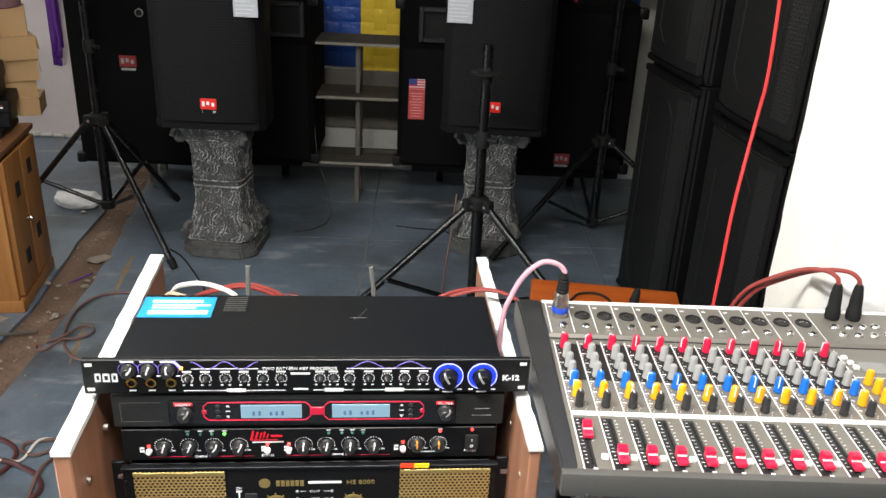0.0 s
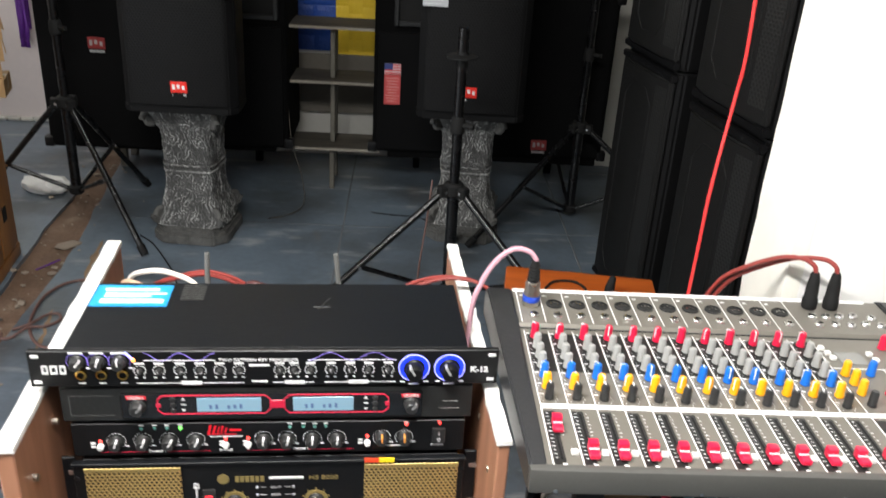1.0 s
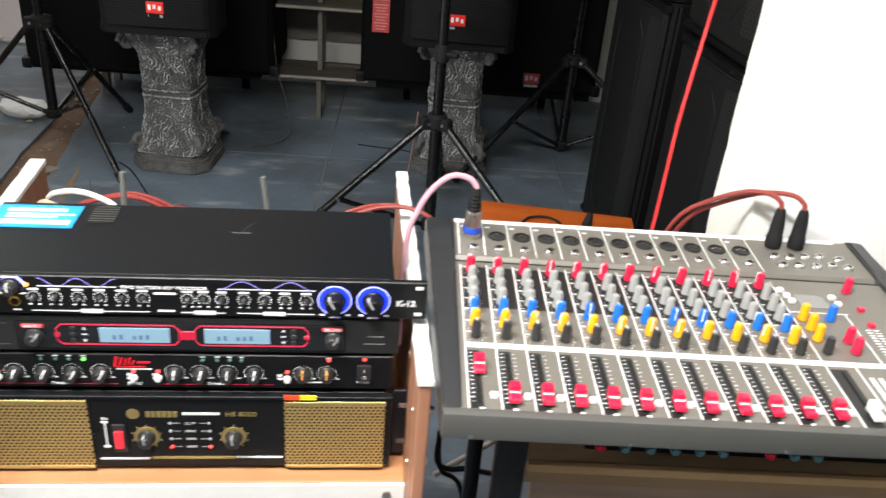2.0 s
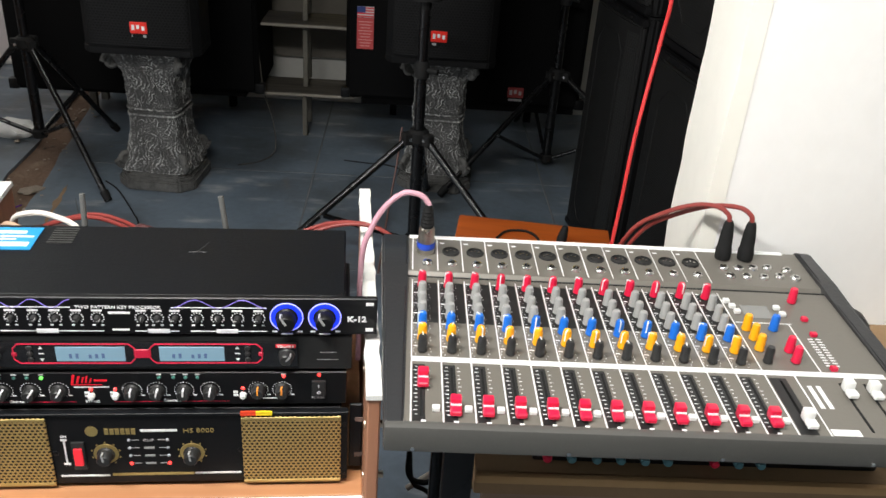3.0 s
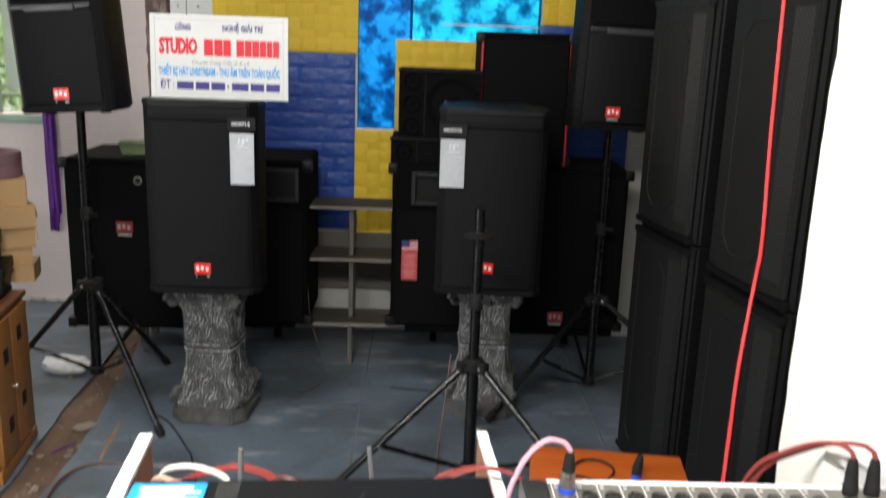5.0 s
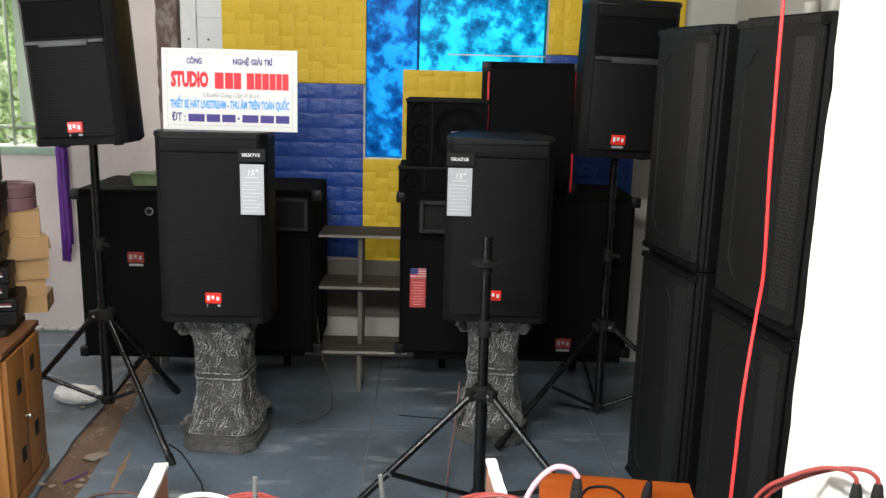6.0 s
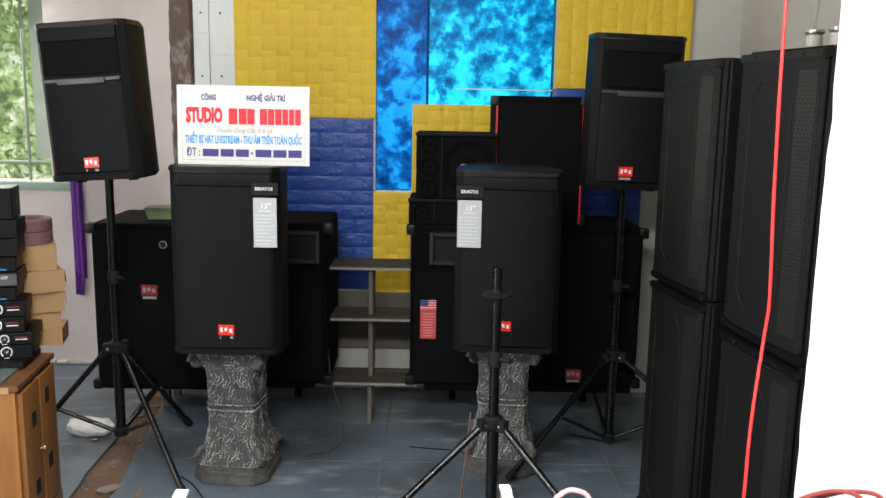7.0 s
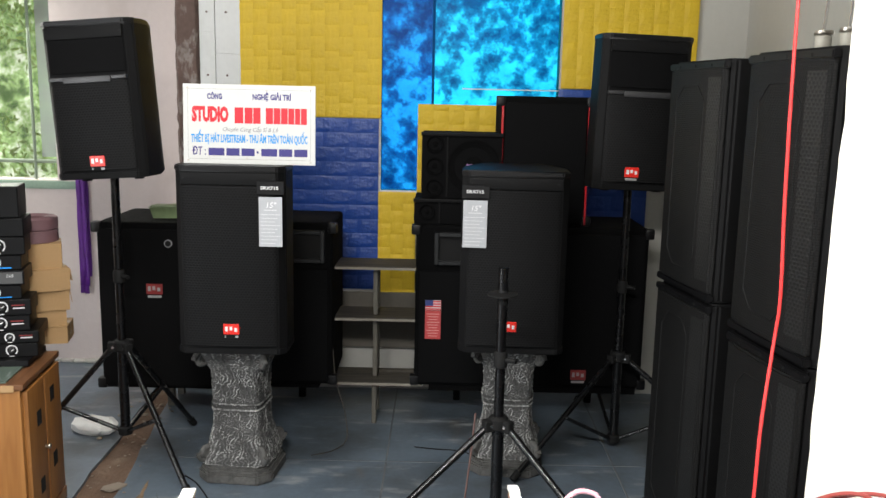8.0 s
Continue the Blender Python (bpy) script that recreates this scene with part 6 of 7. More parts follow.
FADER_W = FADER.copy()
FADER_W.materials.clear()
FADER_W.materials.append(KNOB_WHITE)
FLINE = finish("fader_line", box(bmesh.new(), (-0.0044, -0.0004, 0.0066), (0.0044, 0.0012, 0.0082)), WHITE_PRINT, 0)
PUSH = finish("push_button", box(bmesh.new(), (-0.0032, -0.0028, 0), (0.0032, 0.0028, 0.0042), 0.0006, 1), KNOB_WHITE, 30)
bm = bmesh.new()
lathe(bm, (0, 0, 0), (0, 0, 1), [(0.0098, 0), (0.0096, 0.0016), (0.0086, 0.0022), (0.0082, 0.0004), (0.0001, 0.0003)], 24)
XLR = finish("microphone_socket", bm, MIXER_BLACK, 40)
bm = bmesh.new()
for a in (0.5, 1.57, 2.64):
    rod(bm, (0.0045 * math.cos(a), 0.0045 * math.sin(a) - 0.002, 0), (0.0045 * math.cos(a), 0.0045 * math.sin(a) - 0.002, 0.0014), 0.0011, seg=8)
PINS = finish("socket_pins", bm, CHROME, 40)
bm = bmesh.new()
lathe(bm, (0, 0, 0), (0, 0, 1), [(0.0058, 0), (0.0056, 0.002), (0.0044, 0.0034), (0.0030, 0.0036), (0.0027, 0.0004), (0.0001, 0.0004)], 16)
JACK = finish("jack_socket", bm, CHROME, 40)
HOLE = finish("socket_hole", lathe(bmesh.new(), (0, 0, 0), (0, 0, 1), [(0.0027, 0), (0.0027, 0.0006), (0.0001, 0.0007)], 12), VOID, 0)
ROWS_Y = (1.113, 1.092, 1.072, 1.054, 1.036, 1.016, 0.998)
ROWS_K = (0, 1, 1, 1, 2, 3, 4)
print_white = bmesh.new()
FIELDS = {}


def flat(bm, x0, x1, y0, y1, z=None, t=0.0004):
    z = MZ if z is None else z
    return box(bm, (x0, y0, z - 0.0003), (x1, y1, z + t))


def field(name, material, x0, x1, y0, y1, t=0.0004):
    """A printed patch or slot of its own on the console's panel."""
    key = (name, round(x1 - x0, 5), round(y1 - y0, 5))
    if key not in FIELDS:
        FIELDS[key] = finish(name, box(bmesh.new(), (0, 0, -0.0003), (x1 - x0, y1 - y0, t)), material, 0)
    placed(name, FIELDS[key], mixer, pose(x0, y0, MZ))


rr = random.Random(3)
tilt = math.degrees(math.atan2(0.0008, YBK - YR))
for i in range(13):
    x = PX0 + PITCH * i
    # rules between the channels
    flat(print_white, x - 0.0006, x + 0.0006, YF0 + 0.004, YL - 0.003)
    flat(print_white, x - 0.0005, x + 0.0005, YL + 0.004, YR - 0.012)
    bmr = [print_white.verts.new(p) for p in ((x - 0.0006, YR + 0.006, sz(YR + 0.006) + 0.0005), (x + 0.0006, YR + 0.006, sz(YR + 0.006) + 0.0005), (x + 0.0006, YBK, sz(YBK) + 0.0005), (x - 0.0006, YBK, sz(YBK) + 0.0005))]
    print_white.faces.new(bmr)
for i in range(12):
    x = PX0 + PITCH * i
    c = x + 0.0098
    for y, k in zip(ROWS_Y, ROWS_K):
        kn = placed("knob", KN[k], mixer, pose(c, y, MZ + 0.0012, 0, 0, 0))
        if k != 1:
            placed("pointer", NUB, kn, pose(0, 0, 0, 0, 0, rr.uniform(-20, 200) if k in (0, 2, 3) else rr.uniform(-15, 15)))
        for a in range(-4, 5):
            w = radians(90 + a * 33)
            px_, py_ = c + 0.0082 * math.cos(w), y + 0.0082 * math.sin(w)
            if x + 0.001 < px_ < x + PITCH - 0.001:
                flat(print_white, px_ - 0.0004, px_ + 0.0004, py_ - 0.0004, py_ + 0.0004)
        flat(print_white, x + 0.0015, x + 0.0055, y + 0.007, y + 0.0082)
    field("black_field", MIXER_BLACK, x + 0.0012, x + PITCH - 0.0014, ROWS_Y[3] - 0.008, ROWS_Y[0] + 0.008, t=0.0002)
    # fader: black scale, slot, cap
    fx = x + 0.0088
    field("black_field", MIXER_BLACK, x + 0.0014, fx + 0.0034, YF0 + 0.006, YL - 0.008, t=0.0002)
    field("fader_slot", VOID, fx - 0.0011, fx + 0.0011, YF0 + 0.012, YL - 0.012, t=0.0005)
    for k in range(13):
        y = YF0 + 0.014 + k * 0.0055
        flat(print_white, x + (0.0022 if k % 2 else 0.0034), x + 0.0056, y, y + 0.0008)
        if k > 5:
            flat(print_white, fx + 0.0052, fx + (0.0078 if k % 2 else 0.0066), y, y + 0.0006)
    fy = YL - 0.036 if i == 0 else YF0 + 0.019
    cap = placed("fader_cap", FADER, mixer, pose(fx + 0.0015, fy, MZ))
    placed("fader_line", FLINE, cap, pose(0, 0, 0))
    flat(print_white, fx - 0.0002, fx + 0.0038, YF0 + 0.0045, YF0 + 0.0072)
    placed("push_button", PUSH, mixer, pose(x + PITCH * 0.78, YF0 + 0.021, MZ))
    # sockets
    placed("microphone_socket", XLR, mixer, pose(x + PITCH * 0.55, YR + 0.048, sz(YR + 0.048), tilt, 0, 0))
    placed("socket_pins", PINS, mixer, pose(x + PITCH * 0.55, YR + 0.048, sz(YR + 0.048) + 0.0005, tilt, 0, 0))
    j = placed("jack_socket", JACK, mixer, pose(x + PITCH * 0.58, YR + 0.021, sz(YR + 0.021), tilt, 0, 0))
    placed("socket_hole", HOLE, j, pose(0, 0, 0.0004))
    y = YR + 0.066
    bmr = [print_white.verts.new(p) for p in ((x + 0.003, y, sz(y) + 0.0005), (x + 0.008, y, sz(y) + 0.0005), (x + 0.008, y + 0.0022, sz(y) + 0.0008), (x + 0.003, y + 0.0022, sz(y) + 0.0008))]
    print_white.faces.new(bmr)
# master section
mx = PX0 + PITCH * 12
for i, (dx, y) in enumerate(((0.012, 0.182), (0.030, 0.182), (0.048, 0.184), (0.066, 0.186), (0.014, 0.164), (0.034, 0.164), (0.054, 0.164), (0.074, 0.168), (0.088, 0.182), (0.092, 0.165))):
    y = YF0 + y + 0.103
    j = placed("jack_socket", JACK, mixer, pose(mx + 0.012 + dx * 0.95, y, sz(y), tilt, 0, 0))
    placed("socket_hole", HOLE, j, pose(0, 0, 0.0004))
for k, dx, y in ((3, 0.008, 1.057), (3, 0.0095, 1.040), (3, 0.009, 1.022), (4, 0.010, 1.002), (2, 0.036, 1.058), (0, 0.038, 1.021), (0, 0.038, 1.004), (0, 0.076, 1.113)):
    placed("knob", KN[k], mixer, pose(mx + dx, y, MZ + 0.001))
part("display_window", box(bmesh.new(), (mx + 0.016, 1.078, MZ - 0.0005), (mx + 0.045, 1.102, MZ + 0.0012), 0.0005, 1), mat("grey_display", (0.2, 0.2, 0.19), 0.2, 0, 0.05, 20), mixer, "small grey display")
for dx, y in ((0.004, 1.108), (0.007, 1.098), (0.009, 1.088), (0.054, 1.098), (0.056, 1.086)):
    placed("push_button", PUSH, mixer, pose(mx + dx, y, MZ))
red_btn = PUSH.copy()
red_btn.materials.clear()
red_btn.materials.append(KNOB_RED)
for dx, y in ((0.076, 1.078), (0.074, 1.050), (0.070, 0.993)):
    placed("push_button", red_btn, mixer, pose(mx + dx, y, MZ))
for k in range(11):
    for q in (0.066, 0.074):
        flat(print_white, mx + q, mx + q + 0.005, 0.999 + 0.0044 * k, 1.0006 + 0.0044 * k)
flat(print_white, mx + 0.002, mx + 0.06, 1.0695, 1.0705)
flat(print_white, mx + 0.056, mx + 0.0572, YL + 0.004, 1.07)
fx = mx + 0.012
field("fader_slot", VOID, fx - 0.0011, fx + 0.0011, YF0 + 0.012, YL - 0.012, t=0.0005)
field("black_field", MIXER_BLACK, mx + 0.002, fx + 0.006, YF0 + 0.006, YL - 0.008, t=0.0002)
flat(print_white, mx + 0.0275, mx + 0.0287, YF0 + 0.004, YL - 0.004)
flat(print_white, mx + 0.030, mx + 0.055, YF0 + 0.006, YF0 + 0.014)
for dx in (0.034, 0.042):
    flat(print_white, mx + dx, mx + dx + 0.004, YF0 + 0.042, YF0 + 0.074)
for fx, fy in ((mx + 0.012, YF0 + 0.019), (mx + 0.067, YL - 0.029), (mx + 0.090, YL - 0.030)):
    field("fader_slot", VOID, fx - 0.0011, fx + 0.0011, YF0 + 0.012, YL - 0.012, t=0.0005)
    placed("fader_cap", FADER_W, mixer, pose(fx + 0.001, fy, MZ))
tagged(part("white_lettering", print_white, WHITE_PRINT, mixer, "white scale marks and rules", smooth=0), kind="stuff")
part("seam", box(bmesh.new(), (PX0 - 0.006, YR - 0.0065, MZ - 0.001), (PX1 + 0.006, YR - 0.005, MZ + 0.0003)), VOID, mixer, smooth=0)

# plugs in the console
plug = thing("microphone_plug", "nickel plug with blue band and pink cable", "plug", pose(PX0 + 0.014, YR + 0.047, sz(YR + 0.047) + 0.001, 4, 0, 0))
part("shell", lathe(bmesh.new(), (0, 0, 0), (0, 0, 1), [(0.0098, 0), (0.0098, 0.016), (0.0090, 0.0175), (0.0088, 0.028), (0.0072, 0.032)], 20), SATIN_STEEL, plug, "satin nickel shell")
part("band", lathe(bmesh.new(), (0, 0, 0.0055), (0, 0, 1), [(0.0097, 0), (0.0101, 0.001), (0.0101, 0.0075), (0.0097, 0.0085)], 20), BLUE_BAND, plug, "blue band")
part("strain_relief", lathe(bmesh.new(), (0, 0, 0.030), (0, 0, 1), [(0.0074, 0), (0.0072, 0.002)] + [(0.0070 - 0.0002 * k + (0.0008 if k % 2 else 0), 0.003 + 0.0021 * k) for k in range(11)] + [(0.0042, 0.0285)], 16), RUBBER, plug)
part("cable", tube(bmesh.new(), [(0, 0.0, 0.055), (-0.0005, 0.001, 0.060), (-0.009, 0.003, 0.068), (-0.027, 0.004, 0.069), (-0.046, 0.0, 0.054), (-0.06, -0.006, 0.03), (-0.07, -0.012, -0.01), (-0.072, -0.01, -0.15)], 0.0032, 10), CABLE_PINK, plug, "translucent pink cable")
for i, (dx, bend) in enumerate(((0.354, 0), (0.380, 1))):
    p = thing("jack_plug", "black rubber jack plug with dull red cable", "plug", pose(PX0 + dx, YR + 0.063, sz(YR + 0.063) + 0.001, -3, -1, 0), group="jack plugs")
    part("sleeve", lathe(bmesh.new(), (0, 0, 0), (0, 0, 1), [(0.0085, 0), (0.009, 0.002), (0.009, 0.012), (0.008, 0.014), (0.0072, 0.03), (0.0054, 0.043), (0.004, 0.046)], 18), RUBBER, p)
    part("cable", tube(bmesh.new(), [(0, 0, 0.044), (-0.002, 0.002, 0.053), (-0.014, 0.01, 0.059), (-0.036 - 0.006 * bend, 0.024, 0.054), (-0.066 - 0.01 * bend, 0.042, 0.034), (-0.09 - 0.014 * bend, 0.058, 0.008), (-0.11 - 0.018 * bend, 0.07, -0.04)], 0.0028, 10), CABLE_RUST, p, "dull red cable")

# ---- under the console ----
desk = thing("wooden_desk", "brown wooden desk with worn front edge", "desk")
part("desk_top", box(bmesh.new(), (0.447, 0.955, 0.953), (1.6, PY0 - 0.002, 0.983), 0.004), CARD_DARK, desk)
part("edge_strip", box(bmesh.new(), (0.447, 0.947, 0.974), (1.6, 0.9545, 0.984), 0.003), CARD, desk, "pale worn edge strip")
part("front_board", box(bmesh.new(), (0.457, 0.96, 0.05), (1.58, 0.972, 0.953)), wood("dull_brown_board", (0.3, 0.2, 0.14), (0.22, 0.145, 0.1), 0.6, (3, 25, 25), 0.04), desk, smooth=0)
for x in (0.66, 1.55):
    part("leg", box(bmesh.new(), (x, 1.2, 0), (x + 0.03, 1.23, 0.953), 0.003), CARD_DARK, desk)
    part("leg", box(bmesh.new(), (x, 0.975, 0), (x + 0.03, 1.0, 0.953), 0.003), CARD_DARK, desk)
low = thing("small_mixer", "black small mixer with teal and red knob caps under the console", "mixer")
part("case", box(bmesh.new(), (0.502, 0.97, 0.9835), (0.84, 1.20, 1.049), 0.004), BLACK_SATIN, low)
for i, x in enumerate((0.53, 0.553, 0.577, 0.60, 0.623, 0.645, 0.69, 0.713, 0.735)):
    part("knob", lathe(bmesh.new(), (x - 0.015, 0.97, 0.995), (0, -1, 0.0), [(0.0045, 0), (0.0045, 0.009), (0.0035, 0.011), (0.0001, 0.0112)], 14), KNOB_RED if i in (0, 6) else TEAL_KNOB, low)
stand = thing("console_stand", "black steel stand under the console's edge", "stand")
part("leg", box(bmesh.new(), (0.415, 0.93, 0), (0.4425, 0.9465, 1.049), 0.002), TUBE, stand)
part("rail", box(bmesh.new(), (0.418, 0.9465, 1.03), (0.44, 1.2, 1.049), 0.002), TUBE, stand)
part("leg", box(bmesh.new(), (0.42, 1.175, 0), (0.438, 1.195, 1.03), 0.002), TUBE, stand)

# microphone in its clip beside the console
mic = thing("microphone", "black microphone lying on the desk beside the console", "microphone", pose(0.905, 1.165, 1.003, 0, 0, -86))
part("handle", lathe(bmesh.new(), (0, 0, 0.004), (1, 0, 0), [(0.012, 0), (0.0135, 0.02), (0.017, 0.12), (0.0175, 0.13)], 18), RUBBER, mic)
part("head", lathe(bmesh.new(), (-0.002, 0, 0.004), (-1, 0, 0), [(0.012, 0), (0.022, 0.012), (0.0245, 0.028), (0.021, 0.044), (0.01, 0.054), (0.0001, 0.056)], 20), BLACK_SATIN, mic)


# ---- the sign on the loudspeaker ----
sign = thing("sign_board", "white painted shop sign with red and blue writing", "sign", pose(-0.548, 3.585, 1.339, -3, 0, 0))
SW, SH = 0.512, 0.305
part("sheet", box(bmesh.new(), (-SW / 2, 0, 0), (SW / 2, 0.006, SH), 0.001, 1), SIGN_WHITE, sign)
bm = bmesh.new()
for a, b, c, d in ((-0.236, 0.236, 0.018, 0.0192), (-0.236, 0.236, 0.286, 0.2872), (-0.238, -0.2368, 0.02, 0.285), (0.2368, 0.238, 0.02, 0.285)):
    plate(bm, a, b, c, d, 0, 0.0004)
part("border_line", bm, GREY_PRINT, sign, smooth=0)


def on_sign(u, v):
    """Sign coordinates from fractions of its width and height, v from the top."""
    return -SW / 2 + SW * u, SH * (1 - v)


for key, u, v in (("cong", 0.24, 0.155), ("nghe", 0.67, 0.155), ("studio", 0.205, 0.385), ("supply", 0.505, 0.565), ("gear", 0.50, 0.685), ("phone", 0.12, 0.845)):
    x, z = on_sign(u, v)
    placed("lettering", TXT[key], sign, pose(x, -0.0008, z))
for u0, u1 in ((0.39, 0.455), (0.465, 0.525), (0.53, 0.585), (0.625, 0.68), (0.685, 0.735), (0.74, 0.79), (0.795, 0.84), (0.845, 0.885), (0.89, 0.935)):
    a, z1 = on_sign(u0, 0.285)
    b, z0 = on_sign(u1, 0.485)
    part("name_bar", plate(bmesh.new(), a, b, z0, z1, 0), RED_PRINT, sign, smooth=0)
for u0, u1 in ((0.19, 0.31), (0.325, 0.425), (0.44, 0.54), (0.555, 0.57), (0.59, 0.71), (0.725, 0.825), (0.84, 0.94)):
    a, z1 = on_sign(u0, 0.80)
    b, z0 = on_sign(u1, 0.895)
    if u1 - u0 < 0.05:
        z0, z1 = z0 + 0.010, z1 - 0.010
    part("number_bar", plate(bmesh.new(), a, b, z0, z1, 0), NAVY_PRINT, sign, smooth=0)
for u, v in ((0.035, 0.05), (0.965, 0.05), (0.035, 0.96), (0.965, 0.96), (0.63, 0.07), (0.48, 0.93)):
    x, z = on_sign(u, v)
    part("nail", lathe(bmesh.new(), (x, 0, z), (0, -1, 0), [(0.004, 0), (0.0035, 0.0012), (0.0001, 0.0016)], 10), SATIN_STEEL, sign)

# ---- left side: cabinet with gear stacked on it ----
CP = facing((-1.235, 3.07), (-1.285, 3.455))   # door face runs along x, faces the room
cab = thing("wooden_cabinet", "orange veneer cabinet with small black square holes", "cabinet", CP)
W2 = 0.196
part("carcass", box(bmesh.new(), (-W2, 0.004, 0.02), (W2, 0.55, 0.585), 0.004), CAB_WOOD, cab)
part("top_board", box(bmesh.new(), (-W2 - 0.008, -0.01, 0.585), (W2 + 0.008, 0.56, 0.607), 0.005), CAB_TOP, cab, "brown top board")
part("plinth", box(bmesh.new(), (-W2 - 0.004, -0.012, 0), (W2 + 0.004, 0.55, 0.05), 0.005), CAB_WOOD, cab)
for q in (-1, 1):
    door = part("door", box(bmesh.new(), (min(q * 0.004, q * 0.178), -0.014, 0.06), (max(q * 0.004, q * 0.178), 0.004, 0.572), 0.004), CAB_WOOD, cab)
    for z in (0.46, 0.20):
        part("square_hole", box(bmesh.new(), (q * 0.075 - 0.022, -0.0155, z - 0.028 + q * 0.02), (q * 0.075 + 0.022, -0.0135, z + 0.028 + q * 0.02)), VOID, door, "small black square opening", smooth=0)
    part("panel_line", box(bmesh.new(), (q * 0.012 - 0.001, -0.0145, 0.07), (q * 0.012 + 0.001, -0.0138, 0.565)), CAB_TOP, door, smooth=0)
part("door_knob", lathe(bmesh.new(), (-0.03, -0.014, 0.31), (0, -1, 0), [(0.006, 0), (0.005, 0.008), (0.011, 0.014), (0.010, 0.02), (0.0001, 0.022)], 14), SATIN_STEEL, cab)
part("corner_plate", box(bmesh.new(), (-W2 - 0.0095, 0.02, 0.580), (-W2 - 0.008, 0.10, 0.604), 0.001, 1), CARD, cab, "pale corner patch")

SP = pose(0, 3.3, 0)


FADER_GREY = mat("slider_panel_grey", (0.07, 0.07, 0.07), 0.5, 0.1, 0.1, 20)


def stacked_amp(z, h, dx, dy, w=0.40, d=0.26, label="black karaoke amplifier stacked on the cabinet", text=None, knobs=(0.05, 0.11), line=None, plain=False, title=False, faders=False):
    s = thing("amplifier", label, "amplifier", SP @ pose(dx + 0.2, dy, z, 0, 0, 15) @ pose(-0.2, 0, 0), group="amplifiers stacked on the cabinet")
    part("case", box(bmesh.new(), (-w / 2, 0, 0), (w / 2, d, h - 0.002), 0.003, 1), AMP_BLACK, s)
    if plain:
        return s
    part("front_panel", box(bmesh.new(), (-w / 2 - 0.003, -0.006, 0.001), (w / 2 + 0.003, 0.0, h - 0.003), 0.002, 1), AMP_BLACK, s)
    kk = knob(h * 0.2, 0.012, KNOB_BLACK, WHITE_PRINT)
    for x in knobs:
        ring = bmesh.new()
        put_knob(kk, s, x, h * 0.52, -0.006, 60)
        dial_marks(ring, x, h * 0.5, h * 0.34, -0.006, 22, 0.0022)
        plate(ring, x - 0.008, x + 0.008, h * 0.06, h * 0.11, -0.006)
        part("dial_print", ring, WHITE_PRINT, s, smooth=0)
    if title:
        for zz, m_, a_ in ((0.62, DIM_RED, 0.062), (0.44, WHITE_PRINT, 0.058)):
            part("title_print", plate(bmesh.new(), w / 2 - a_, w / 2 - 0.018, h * zz - 0.0016, h * zz + 0.0022, -0.006), m_, s, smooth=0)
    if faders:
        part("fader_panel", plate(bmesh.new(), -w / 2 + 0.02, w / 2 - 0.003, h * 0.1, h * 0.85, -0.006), FADER_GREY, s, "grey slider panel", smooth=0)
        for k in range(9):
            x = w / 2 - 0.085 - 0.0125 * k
            part("slider", box(bmesh.new(), (x - 0.003, -0.012, h * (0.42 + 0.05 * (k % 3))), (x + 0.003, -0.0065, h * (0.56 + 0.05 * (k % 3))), 0.001, 1), KNOB_BLACK, s)
    if line:
        part("lit_line", plate(bmesh.new(), -w / 2, w / 2 - 0.03, h * 0.1, h * 0.17, -0.006), mat("blue_accent_line", (0.02, 0.3, 0.75), 0.3, 0, 0.05, 20), s, "blue accent line", smooth=0)
    if text:
        placed("lettering", TXT[text], s, pose(w / 2 - 0.045, -0.0068, h * 0.6))
    return s


part("glass_plate", box(bmesh.new(), (-0.19, 0.05, 0.6075), (0.15, 0.45, 0.614), 0.001, 1), mat("greenish_glass_plate", (0.12, 0.16, 0.13), 0.15, 0, 0.1, 10), cab, "greenish glass plate on top")
part("riser", box(bmesh.new(), (-0.02, 0.03, 0.614), (0.18, 0.36, 0.636), 0.002, 1), BLACK_SATIN, cab, "low black riser")
z = 0.6365
# height, right edge, depth, blue line, lettering, title, sliders
for h, right, d, line, text, title, faders in (
        (0.0535, -1.281, 0.16, False, None, False, False), (0.0445, -1.275, 0.2, False, None, True, False), (0.0595, -1.304, 0.14, False, None, True, False),
        (0.0595, -1.297, 0.14, False, None, True, False), (0.052, -1.328, 0.16, True, None, False, False), (0.0565, -1.315, 0.16, False, "two_fifteen", False, True),
        (0.0555, -1.322, 0.14, True, None, False, False), (0.066, -1.306, 0.12, False, None, False, False)):
    stacked_amp(z, h, right - 0.2, 0.0, d=d, text=text, line=line, title=title, faders=faders, knobs=() if faders else (0.05, 0.115) if not title else (0.02, 0.105))
    z += h
stacked_amp(z, 0.068, -1.305 - 0.2, 0.0, d=0.15, plain=True, label="dark green-grey metal case on the amplifier stack")
stacked_amp(z + 0.068, 0.115, -1.318 - 0.2, 0.0, d=0.14, plain=True, label="plain black box on top of the stack")


